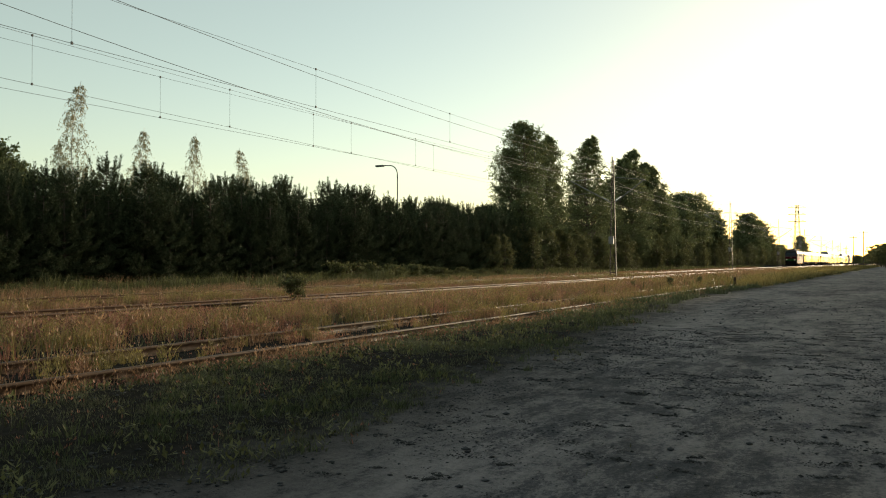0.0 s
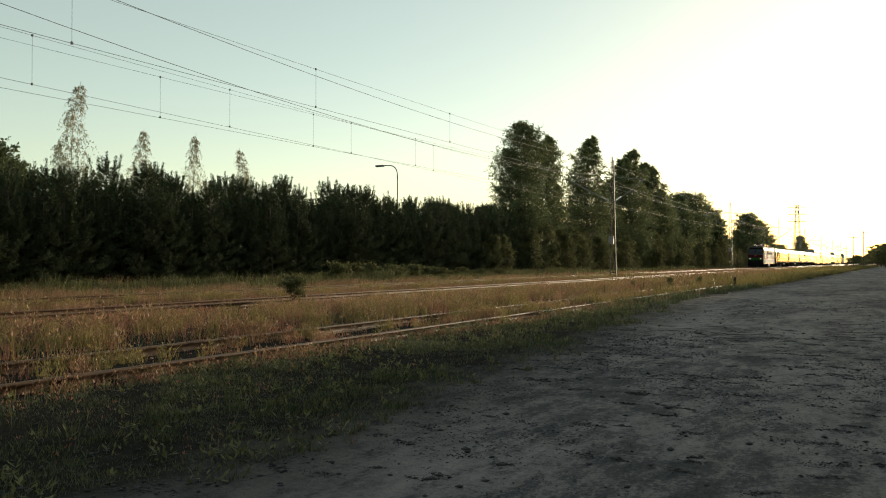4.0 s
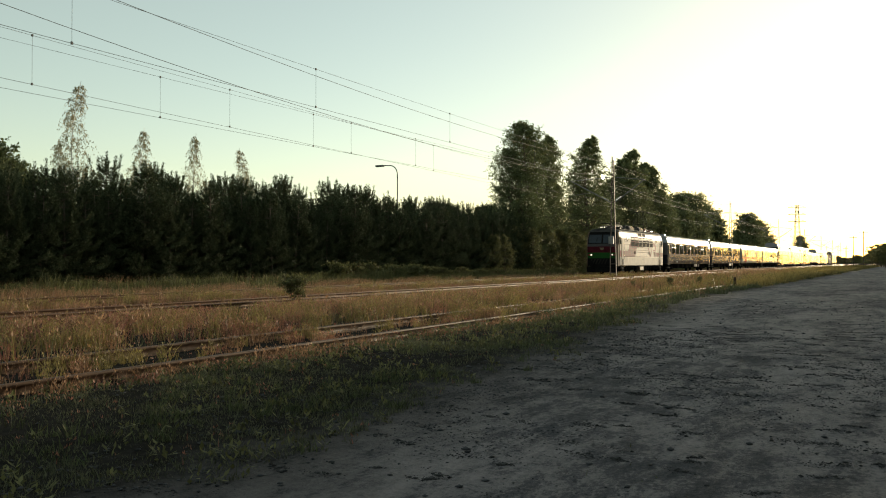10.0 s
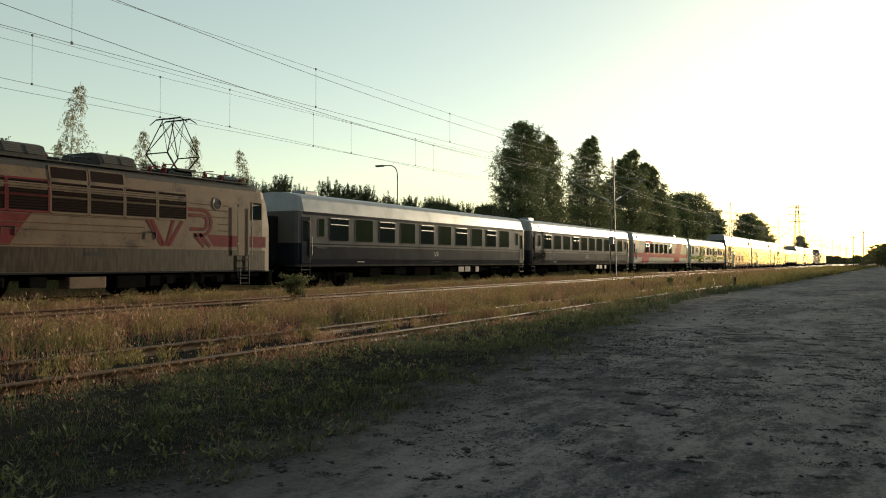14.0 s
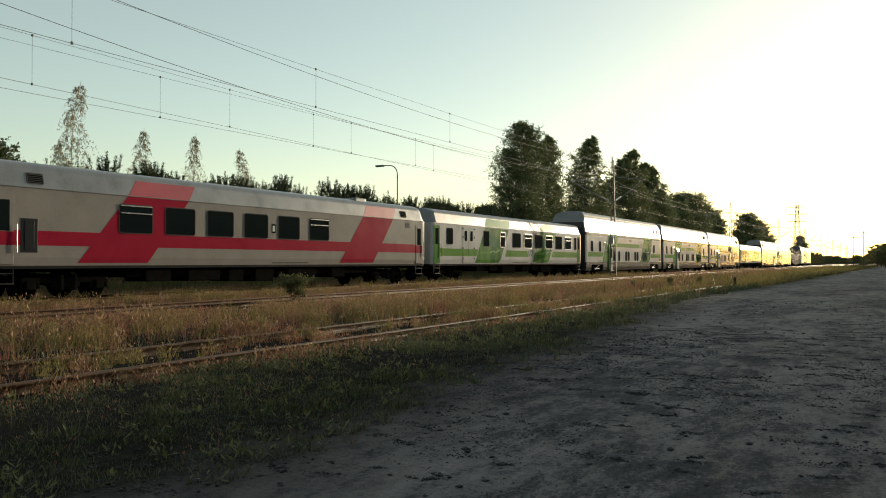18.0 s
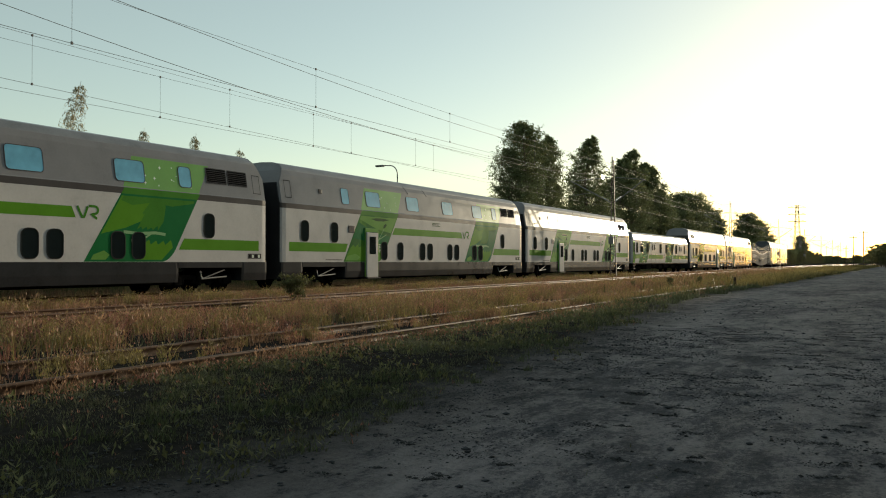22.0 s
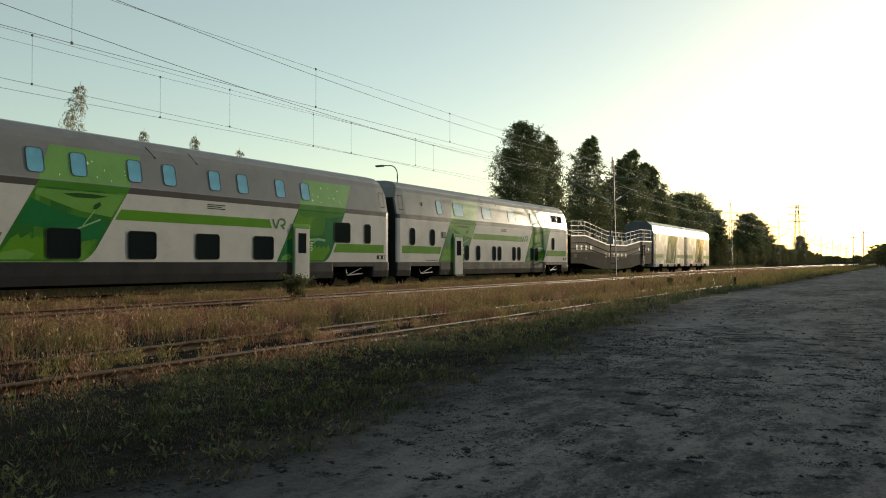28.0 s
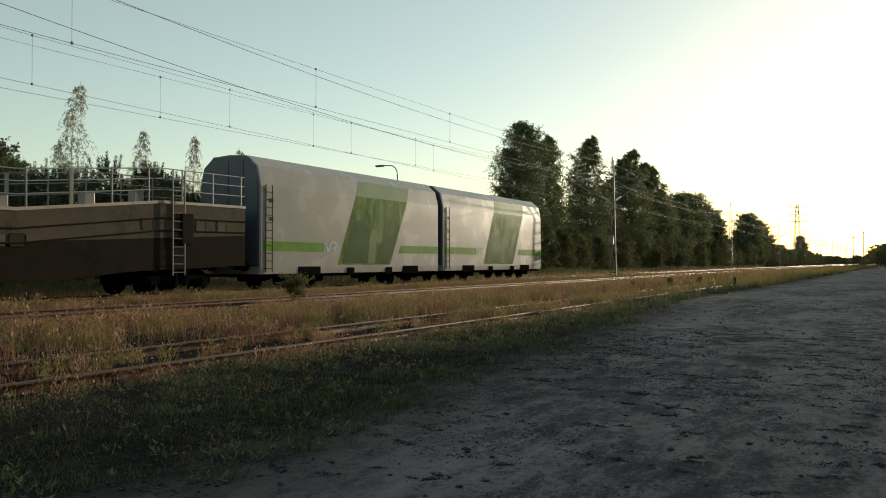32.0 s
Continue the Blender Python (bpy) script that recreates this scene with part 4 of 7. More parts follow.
def street_lamp(x, y, h):
    lamp = thing("street_lamp", "tall grey street lamp with curved arm behind the pines", "street lamp", pose(x, y, -0.4, 0, 0, 0))
    bm = bmesh.new()
    rod(bm, (0, 0, 0), (0, 0, h - 1.0), 0.09, 10, 0.06)
    part("pole", bm, GALVANISED, lamp)
    pts = [Vector((0, 0, h - 1.0))] + [Vector((-0.9 * (1 - math.cos(i * math.pi / 12)), 0, h - 1.0 + 0.95 * math.sin(i * math.pi / 12))) for i in range(1, 7)] + [Vector((-1.7, 0, h - 0.02))]
    v, f = tube(pts, [0.055] * len(pts), 8)
    soup("arm", v, f, GALVANISED, lamp, smooth=True)
    bm = bmesh.new()
    box(bm, -2.6, -1.65, -0.17, 0.17, h - 0.13, h + 0.07, 0.05)
    part("lamp_head", bm, GALVANISED, lamp)


street_lamp(-45.0, along(703, 45.0), 11.6)


def pylon(x, y, h):
    ob = thing("power_pylon", "tall lattice steel power pylon in the distance", "power pylon", pose(x, y, 0, 0, 0, 20))
    bm = bmesh.new()
    w0, w1 = 2.0, 0.55
    for sx, sy in itertools.product((-1, 1), (-1, 1)):
        rod(bm, (sx * w0, sy * w0, 0), (sx * w1, sy * w1, h), 0.12, 4)
    part("legs", bm, GALVANISED, ob)
    bm = bmesh.new()
    for i in range(12):
        f, g = i / 12, (i + 1) / 12
        a, b = w0 + (w1 - w0) * f, w0 + (w1 - w0) * g
        for sx, sy, tx, ty in ((-1, -1, 1, -1), (1, -1, 1, 1), (1, 1, -1, 1), (-1, 1, -1, -1)):
            rod(bm, (sx * a, sy * a, h * f), (tx * b, ty * b, h * g), 0.06, 4)
            rod(bm, (tx * a, ty * a, h * f), (sx * b, sy * b, h * g), 0.06, 4)
    part("bracing", bm, GALVANISED, ob)
    for z in (0.72, 0.84, 0.96):
        bm = bmesh.new()
        rod(bm, (-4.5, 0, h * z), (4.5, 0, h * z), 0.14, 4)
        rod(bm, (-4.5, 0, h * z), (0, 0, h * z + 1.2), 0.08, 4)
        rod(bm, (4.5, 0, h * z), (0, 0, h * z + 1.2), 0.08, 4)
        part("crossarm", bm, GALVANISED, ob)


pylon(-44.0, along(1411, 44.0), 31.0)


def marker_post(x, y, h):
    ob = thing("marker_post", "short dark weathered post beside the siding", "post", pose(x, y, -0.2, 1.5, 0, 20))
    bm = bmesh.new()
    box(bm, -0.06, 0.06, -0.06, 0.06, 0, h, 0.012)
    part("post", bm, SLEEPER_WOOD, ob)


marker_post(-7.2, along(1300, 7.2), 0.6)
for i, (px, d, size) in enumerate(((1186, 9.6, 0.55), (1238, 9.3, 0.5), (1262, 11.0, 0.45), (1120, 10.5, 0.4))):
    BUSHES.put(i, -d, along(px, d), 70 * i, size, 0.55)


def utility_pole(x, y, h):
    ob = thing("utility_pole", "thin tarred wooden pole far along the line", "pole", pose(x, y, -0.2), "far poles")
    bm = bmesh.new()
    rod(bm, (0, 0, 0), (0, 0, h), 0.13, 8, 0.09)
    part("pole", bm, BARK, ob)
    bm = bmesh.new()
    box(bm, -0.9, 0.9, -0.06, 0.06, h - 0.55, h - 0.42)
    part("crossarm", bm, BARK, ob)


for px, d, z in ((1528, 6.0, 8.6), (1510, 9.0, 8.2), (1497, 14.0, 6.5), (1463, 30.0, 9.5), (1483, 22.0, 9.0)):
    utility_pole(-d, along(px, d), z)


# ---- the train ----
def printed_film(name, colours, scale, rough=0.17):
    """A printed landscape film: patches of several greens with sharp edges, slanting like foliage."""
    m = material(name, colours[1], rough, 0.0, 0.1, 1.2, 14.0, 0.012, gloss=0.3)
    t = m.node_tree
    co = t.nodes.new("ShaderNodeTexCoord")
    mp = t.nodes.new("ShaderNodeMapping")
    mp.inputs["Rotation"].default_value = (radians(-32), 0, 0)
    mp.inputs["Scale"].default_value = (1.0, 1.0, 0.42)
    t.links.new(co.outputs["Object"], mp.inputs[0])
    n = t.nodes.new("ShaderNodeTexNoise")
    n.inputs["Scale"].default_value, n.inputs["Detail"].default_value, n.inputs["Roughness"].default_value = scale, 4, 0.62
    n.inputs["Distortion"].default_value = 0.8
    t.links.new(mp.outputs[0], n.inputs["Vector"])
    r = t.nodes.new("ShaderNodeValToRGB")
    r.color_ramp.interpolation = "LINEAR"
    stops = (0.36, 0.44, 0.455, 0.53, 0.545, 0.64)
    for i, s in enumerate(stops):
        e = r.color_ramp.elements[i] if i < 2 else r.color_ramp.elements.new(s)
        e.position = s
    for e, k in zip(r.color_ramp.elements, (0, 0, 1, 1, 2, 3)):
        e.color = (*colours[k], 1)
    t.links.new(n.outputs[0], r.inputs[0])
    t.links.new(r.outputs[0], t.nodes["Principled BSDF"].inputs["Base Color"])
    return m


def paint(name, colour, rough=0.17, vary=0.10, scale=1.2, spots=None, gloss=0.28):
    return material(name, colour, rough, 0.0, vary, scale, 14.0, 0.012, spots, gloss=gloss)


PRINT_GREEN = printed_film("printed_green_landscape", ((0.03, 0.135, 0.03), (0.055, 0.185, 0.028), (0.08, 0.22, 0.03), (0.11, 0.27, 0.05)), 0.8)
PRINT_OLIVE = printed_film("printed_olive_forest", ((0.11, 0.17, 0.05), (0.145, 0.215, 0.06), (0.18, 0.255, 0.08), (0.27, 0.33, 0.18)), 1.1)
WHITE_PAINT = paint("white_paint", (0.51, 0.49, 0.475), 0.19, gloss=0.2)
GREY_PAINT = paint("grey_paint", (0.19, 0.185, 0.19), gloss=0.2)
SKIRT_GREY = paint("skirt_grey_paint", (0.030, 0.031, 0.034), 0.2, 0.2)
BAND_GREY = paint("dark_grey_band", (0.075, 0.068, 0.068), 0.2)
LIME = paint("lime_green_film", (0.095, 0.25, 0.025))
MID_GREEN = paint("mid_green_film", (0.06, 0.20, 0.03))
DEEP_GREEN = paint("deep_green_film", (0.015, 0.14, 0.045))
PALE_GREEN = paint("pale_green_film", (0.14, 0.31, 0.07))
CARRIER_WHITE = paint("dusty_white_paint", (0.36, 0.33, 0.30), 0.26, 0.06, 0.7, (0.335, 0.305, 0.275), 0.22)
OLIVE = paint("olive_film", (0.060, 0.11, 0.030), 0.2, 0.2)
# the stripe's lime green, paled for the reflection that washes it out
SHEEN_GREEN = paint("sheen_paled_green_film", (0.17, 0.30, 0.07), 0.2, 0.2)
PALE_OLIVE = paint("pale_olive_film", (0.24, 0.29, 0.15))
DARK_OLIVE = paint("dark_olive_film", (0.025, 0.075, 0.022))
BLUE_GREY = paint("blue_grey_paint", (0.07, 0.08, 0.10), 0.3)
MINT = paint("mint_film", (0.25, 0.42, 0.22))
FILM_WHITE = paint("white_film", (0.7, 0.75, 0.65))
NAVY = paint("navy_paint", (0.017, 0.019, 0.027), 0.2, 0.2, gloss=0.06)
STONE_GREY = paint("stone_grey_paint", (0.118, 0.110, 0.105), 0.2, 0.12, gloss=0.07)
ROOF_SILVER = material("silver_roof", (0.21, 0.21, 0.215), 0.31, 0.2, 0.22, 1.5, 18, 0.05)
ROOF_GREY = material("grey_roof", (0.165, 0.165, 0.172), 0.36, 0.25, 0.22, 1.5, 18, 0.05)
RED_PAINT = paint("red_paint", (0.36, 0.020, 0.045), 0.2, gloss=0.1)
# the block's red, lightened for the sky's sheen on the sloping roof edge
SHEEN_RED = paint("sheen_lightened_red_paint", (0.42, 0.05, 0.075), 0.4)
AGED_GREY = paint("aged_light_grey_paint", (0.30, 0.268, 0.245), 0.22, gloss=0.15)
CREAM = paint("dusty_light_grey_paint", (0.150, 0.100, 0.070), 0.5, 0.3, 1.5, (0.075, 0.055, 0.044), 0.08)
LOCO_RED = paint("faded_red_paint", (0.14, 0.026, 0.03), 0.6, 0.35, 2.0, (0.075, 0.018, 0.02), gloss=0.04)
ROOF_SOOT = material("sooty_roof", (0.05, 0.046, 0.044), 0.7, 0.0, 0.4, 2, 20, 0.2, gloss=0.15)
NOSE_GREY = paint("nose_grey_paint", (0.055, 0.05, 0.05), 0.6, 0.2, gloss=0.04)
STRIPE_GREY = paint("dark_stripe_paint", (0.022, 0.019, 0.016), 0.7, 0.3, gloss=0.03)
GRILLE_DARK = material("dark_grille", (0.016, 0.008, 0.007), 0.8, 0.0, 0.4, 4, 30, 0.2, gloss=0.05)
# the side's red, darkened for the shade on the nose
SHADED_NOSE_RED = paint("shade_darkened_red_paint", (0.062, 0.008, 0.012), 0.5, 0.3, 2.0, gloss=0.05)
LOCO_GREEN = paint("bright_green_paint", (0.008, 0.062, 0.009), 0.4, gloss=0.1)
CARRIER_GREY = paint("dull_grey_paint", (0.098, 0.078, 0.057), 0.8, 0.3, 0.9, (0.055, 0.044, 0.032), 0.04)
CARRIER_PANE = paint("dusty_dark_pane", (0.028, 0.026, 0.018), 0.35, 0.3, gloss=0.15)
# deck colour made paler for the sunlight on its edge
DECK_STEEL = paint("sunlit_pale_deck_paint", (0.42, 0.34, 0.27), 0.5, 0.2, gloss=0.2)
PALE_PANEL = paint("pale_worn_panel_paint", (0.14, 0.112, 0.082), 0.7, 0.3, gloss=0.04)
CARRIER_DARK = paint("dark_paint_and_reflection", (0.024, 0.019, 0.014), 0.9, 0.3, gloss=0.02)
BLACK = material("sooty_black", (0.010, 0.0095, 0.009), 0.85, 0.0, 0.4, 4, 30, 0.2, gloss=0.0)
RUBBER = material("black_rubber", (0.012, 0.012, 0.012), 0.7, 0, 0.3, 8, 40, 0.1, gloss=0.15)
GLASS_DARK = glass_material("dark_window_glass", (0.011, 0.016, 0.018), 0.07)
WINDSCREEN = material("windscreen_glass", (0.018, 0.024, 0.030), 0.06, 0.0, 0.3, 0.7, 5.0, 0.0, gloss=0.22)
# the blue of the mirrored sky is put into these panes' colour
GLASS_BLUE = material("sky_reflection_blue_glass", (0.11, 0.33, 0.46), 0.15, 0.0, 0.25, 0.7, 5.0, 0.0, gloss=0.4)
CURTAIN_GREEN = glass_material("green_curtained_glass", (0.014, 0.024, 0.013), 0.09)
DARK_STREAKED = paint("dark_streaked_paint", (0.12, 0.10, 0.085), 0.55, gloss=0.1)


def streaks(mat, along_y, dark, light):
    """Upright streaks in a material's colour; on the curtains they are the folds' shading."""
    t = mat.node_tree
    n, mp, r = t.nodes.new("ShaderNodeTexNoise"), t.nodes.new("ShaderNodeMapping"), t.nodes.new("ShaderNodeValToRGB")
    mp.inputs["Scale"].default_value = (1.0, along_y, 0.35)
    t.links.new(t.nodes["Texture Coordinate"].outputs["Object"], mp.inputs[0])
    t.links.new(mp.outputs[0], n.inputs["Vector"])
    r.color_ramp.elements[0].position, r.color_ramp.elements[0].color = 0.40, (*dark, 1)
    r.color_ramp.elements[1].position, r.color_ramp.elements[1].color = 0.62, (*light, 1)
    t.links.new(n.outputs[0], r.inputs[0])
    t.links.new(r.outputs[0], t.nodes["Principled BSDF"].inputs["Base Color"])


streaks(CURTAIN_GREEN, 3.2, (0.006, 0.009, 0.006), (0.024, 0.040, 0.021))
streaks(DARK_STREAKED, 2.0, (0.028, 0.020, 0.014), (0.060, 0.043, 0.031))
CHROME = material("bare_metal", (0.55, 0.54, 0.52), 0.25, 1.0, 0.1, 4, 30, 0.03)
LAMP_GLOW = bpy.data.materials.new("headlight_glow")
LAMP_GLOW.use_nodes = True
LAMP_GLOW.node_tree.nodes["Principled BSDF"].inputs["Emission Color"].default_value = (1, 0.86, 0.72, 1)
LAMP_GLOW.node_tree.nodes["Principled BSDF"].inputs["Emission Strength"].default_value = 0.7


class Profile:
    """Half of a car's cross-section, from the bottom of the side to the middle of the roof."""

    def __init__(self, pts):
        self.pts = pts

    def x(self, z):
        for (x0, z0), (x1, z1) in zip(self.pts, self.pts[1:]):
            if z <= z1 and z1 > z0:
                return x0 + (x1 - x0) * max(0.0, (z - z0) / (z1 - z0))
        return self.pts[-1][0]

    def levels(self, z0, z1):
        return [z0] + [z for _, z in self.pts if z0 + 0.01 < z < z1 - 0.01] + [z1]

    def half(self, z0, z1):
        return [(self.x(z), z) for z in self.levels(z0, z1)]


SINGLE = Profile([(1.56, 0.95), (1.60, 1.3), (1.60, 3.36), (1.575, 3.46), (1.465, 3.90), (1.42, 4.00), (1.30, 4.09), (1.05, 4.16), (0.70, 4.21), (0.35, 4.235), (0.0, 4.24)])
DOUBLE = Profile([(1.56, 0.42), (1.60, 0.75), (1.60, 3.64), (1.57, 3.68), (1.43, 4.50), (1.37, 4.85), (1.27, 5.12), (1.05, 5.32), (0.6, 5.43), (0.0, 5.46)])
CLOSED = Profile([(1.58, 0.66), (1.60, 0.9), (1.60, 4.28), (1.42, 5.05), (0.92, 5.49), (0.5, 5.55), (0.0, 5.56)])
LOCO = Profile([(1.55, 0.80), (1.55, 2.60), (1.55, 3.45), (1.48, 3.72), (1.42, 4.10), (1.15, 4.24), (0.6, 4.32), (0.0, 4.34)])


def shell(prof, z0, z1, y0, y1, ends=((0.0, 0.93), (0.12, 0.985), (0.35, 1.0)), slope=0.0, lean_from=3.4):
    """A slab of the body between two heights: closed, with its ends drawn in. slope: metres by which the end leans back per metre of height."""
    h = prof.half(z0, z1)
    loop = h + [(-x, z) for x, z in reversed(h) if x > 1e-4]
    rows = [(y0 + d, s) for d, s in ends] + [(y1 - d, s) for d, s in reversed(ends)]
    bm = bmesh.new()
    rings = []
    for j, (y, s) in enumerate(rows):
        k = 1 if j < len(ends) else -1
        d = ends[j][0] if k > 0 else ends[len(rows) - 1 - j][0]
        fade = 1 - d / ends[-1][0]
        rings.append([bm.verts.new((x * s, y + k * slope * fade * max(0, z - lean_from), z)) for x, z in loop])
    for p, q in zip(rings, rings[1:]):
        for i in range(len(loop)):
            bm.faces.new((p[i], p[(i + 1) % len(loop)], q[(i + 1) % len(loop)], q[i]))
    bm.faces.new(rings[0])
    bm.faces.new(list(reversed(rings[-1])))
    for f in bm.faces:
        f.smooth = True
    for e in bm.edges:
        narrow = all(min(g.calc_length() for g in f.edges) < 0.3 for f in e.link_faces)
        e.smooth = e.is_manifold and narrow and abs(e.verts[0].co.y - e.verts[1].co.y) > 5 and e.calc_face_angle(3.0) < 0.5
    bmesh.ops.recalc_face_normals(bm, faces=bm.faces)
    return bm


def film(car, prof, name, mat, z0, z1, bl, br, tl=None, tr=None, off=0.004, rnd=0.0, label=""):
    """A coloured field on the side: slanted edges, an optional rounded lower corner."""
    tl, tr = bl if tl is None else tl, br if tr is None else tr
    lv = set(prof.levels(z0, z1))
    if rnd:
        lv |= {z0 + rnd * (1 - math.cos(i * math.pi / 12)) for i in range(7)}
    lv = sorted(lv)
    bm = bmesh.new()
    rows = []
    for z in lv:
        f = (z - z0) / (z1 - z0)
        cut = rnd - math.sqrt(max(0.0, rnd * rnd - max(0.0, rnd - (z - z0)) ** 2)) if rnd else 0.0
        x = prof.x(z) + off
        rows.append((bm.verts.new((x, bl + (tl - bl) * f, z)), bm.verts.new((x, br + (tr - br) * f - cut * 0.8, z))))
    for (a0, b0), (a1, b1) in zip(rows, rows[1:]):
        bm.faces.new((a0, b0, b1, a1))
    return part(name, bm, mat, car, label)


def patch(car, prof, name, mat, pts, off=0.008, label=""):
    """A flat film of any outline (y, z) on an upright part of the side."""
    bm = bmesh.new()
    f = bm.faces.new([bm.verts.new((prof.x(z) + off, y, z)) for y, z in pts])
    f.normal_update()
    bmesh.ops.triangulate(bm, faces=[f])
    bm.normal_update()
    for f in bm.faces:
        if f.normal.x < 0:
            f.normal_flip()
    bm.normal_update()
    return part(name, bm, mat, car, label)


WINDOW_CACHE = {}


def rounded(w, h, r, n=4):
    out = []
    for cx, cz, a0 in ((w / 2 - r, -h / 2 + r, -90), (w / 2 - r, h / 2 - r, 0), (-w / 2 + r, h / 2 - r, 90), (-w / 2 + r, -h / 2 + r, 180)):
        for i in range(n + 1):
            a = radians(a0 + 90 * i / n)
            out.append((cx + r * math.cos(a), cz + r * math.sin(a)))
    return out


def window(car, prof, y, z0, z1, w, r=0.09, pane=None, frame_mat=None, rim=0.022, hopper=False, name="window"):
    """A framed window on the side: a raised rim round a pane set back in it, with a tilting top light where hopper is set."""
    pane, frame_mat = pane or GLASS_DARK, frame_mat or RUBBER
    key = (id(prof), z0, z1, w, r, pane.name, frame_mat.name, rim, hopper)
    if key not in WINDOW_CACHE:
        zc, h = (z0 + z1) / 2, z1 - z0
        outer, inner = rounded(w + 2 * rim, h + 2 * rim, r + rim), rounded(w, h, r)
        bm = bmesh.new()
        at = lambda p, o: bm.verts.new((prof.x(zc + p[1]) + o, p[0], zc + p[1]))
        A, B, C, D = [at(p, 0.0) for p in outer], [at(p, 0.020) for p in outer], [at(p, 0.020) for p in inner], [at(p, 0.008) for p in inner]
        n = len(outer)
        for P, Q in ((A, B), (B, C), (C, D)):
            for i in range(n):
                bm.faces.new((P[i], P[(i + 1) % n], Q[(i + 1) % n], Q[i]))
        bmesh.ops.recalc_face_normals(bm, faces=bm.faces)
        fm = bpy.data.meshes.new("window_frame")
        bm.to_mesh(fm)
        bm.free()
        fm.materials.append(frame_mat)
        bm = bmesh.new()
        bm.faces.new([at2 for at2 in [bm.verts.new((prof.x(zc + p[1]) + 0.013, p[0], zc + p[1])) for p in inner]])
        pm = bpy.data.meshes.new("pane")
        bm.to_mesh(pm)
        bm.free()
        pm.materials.append(pane)
        hm = None
        if hopper:
            bm = bmesh.new()
            zt = z1 - 0.30 * h
            box(bm, prof.x(zt) + 0.024, prof.x(zt) + 0.06, -w / 2 + 0.02, w / 2 - 0.02, zt - 0.02, zt + 0.02, 0.006)
            box(bm, prof.x(zt) + 0.024, prof.x(zt) + 0.05, -w / 2 + 0.02, w / 2 - 0.02, z1 - 0.05, z1 - 0.01, 0.006)
            hm = bpy.data.meshes.new("top_light")
            bm.to_mesh(hm)
            bm.free()
            hm.materials.append(CHROME)
        WINDOW_CACHE[key] = (fm, pm, hm)
    fm, pm, hm = WINDOW_CACHE[key]
    ob = new(name, fm)
    ob.parent = car
    ob.location = (0, y, 0)
    pn = new("pane", pm)
    pn.parent = ob
    if hm:
        t = new("top_light", hm)
        t.parent = ob
    return ob


def bogie_meshes():
    """A passenger bogie: side frames with springs and axle boxes, and one wheel."""
    bm = bmesh.new()
    for s in (-1, 1):
        x = s * 1.08
        box(bm, x - 0.07, x + 0.07, -1.55, 1.55, 0.52, 0.70, 0.03)
        box(bm, x - 0.09, x + 0.09, -0.5, 0.5, 0.36, 0.56, 0.04)
        for y in (-1.25, 1.25):
            box(bm, x - 0.12, x + 0.12, y - 0.17, y + 0.17, 0.32, 0.60, 0.04)
            for d in (-0.28, 0.28):
                rod(bm, (x, y + d, 0.36), (x, y + d, 0.62), 0.075, 10)
        rod(bm, (x + s * 0.1, -0.25, 0.30), (x + s * 0.1, -0.25, 0.78), 0.10, 10)
        rod(bm, (x + s * 0.1, 0.25, 0.30), (x + s * 0.1, 0.25, 0.78), 0.10, 10)
    box(bm, -1.0, 1.0, -0.35, 0.35, 0.45, 0.8, 0.04)
    fr = bpy.data.meshes.new("bogie")
    bm.to_mesh(fr)
    bm.free()
    fr.materials.append(BLACK)
    bm = bmesh.new()
    disc_x(bm, -0.06, 0.06, 0, 0, 0.46, 28)
    disc_x(bm, 0.05, 0.12, 0, 0, 0.13, 14)
    disc_x(bm, -0.09, -0.055, 0, 0, 0.49, 28)
    wh = bpy.data.meshes.new("wheel")
    bm.to_mesh(wh)
    bm.free()
    wh.materials.append(BLACK)
    return fr, wh


BOGIE, WHEEL = bogie_meshes()


def bogie(car, y, axles=(-1.25, 1.25)):
    b = new("bogie", BOGIE)
    b.parent = car
    b.location = (0, y, 0)
    for a in axles:
        for s in (-1, 1):
            w = new("wheel", WHEEL)
            w.parent = b
            w.location = (s * 0.79, a, 0.46)
            w.rotation_euler = (0, 0, 0 if s > 0 else math.pi)


def gear(car, y0, y1, low=0.62, skirt=0.98, seed=0):
    """Couplers, buffers and boxes under the floor."""
    r = random.Random(seed)
    for end, s in ((y0, -1), (y1, 1)):
        for x in (-0.87, 0.87):
            bm = bmesh.new()
            rod(bm, (x, end - s * 0.02, 1.06), (x, end + s * 0.36, 1.06), 0.09, 12)
            rod(bm, (x, end + s * 0.36, 1.06), (x, end + s * 0.41, 1.06), 0.22, 16)
            part("buffer", bm, BLACK, car)
        bm = bmesh.new()
        box(bm, -0.62, 0.62, min(end, end + s * 0.42), max(end, end + s * 0.42), 1.0, 3.15, 0.08)
        part("gangway", bm, RUBBER, car, "black rubber gangway bellows")
        bm = bmesh.new()
        box(bm, -0.12, 0.12, min(end, end + s * 0.5), max(end, end + s * 0.5), 0.88, 1.06, 0.03)
        part("coupler", bm, BLACK, car)
    y = y0 + 6.0
    while y < y1 - 7.5:
        ln = r.uniform(0.8, 2.2)
        bm = bmesh.new()
        box(bm, 0.4, 1.42, y, y + ln, low - r.uniform(0.0, 0.22), skirt, 0.03)
        part("underfloor_box", bm, BLACK, car)
        y += ln + r.uniform(0.4, 1.6)
    bm = bmesh.new()
    box(bm, -1.3, 1.3, y0 + 0.2, y1 - 0.2, skirt - 0.12, skirt + 0.02)
    box(bm, -1.25, 1.25, y0 + 5.3, y1 - 5.3, 0.66, skirt)
    part("underframe", bm, BLACK, car)


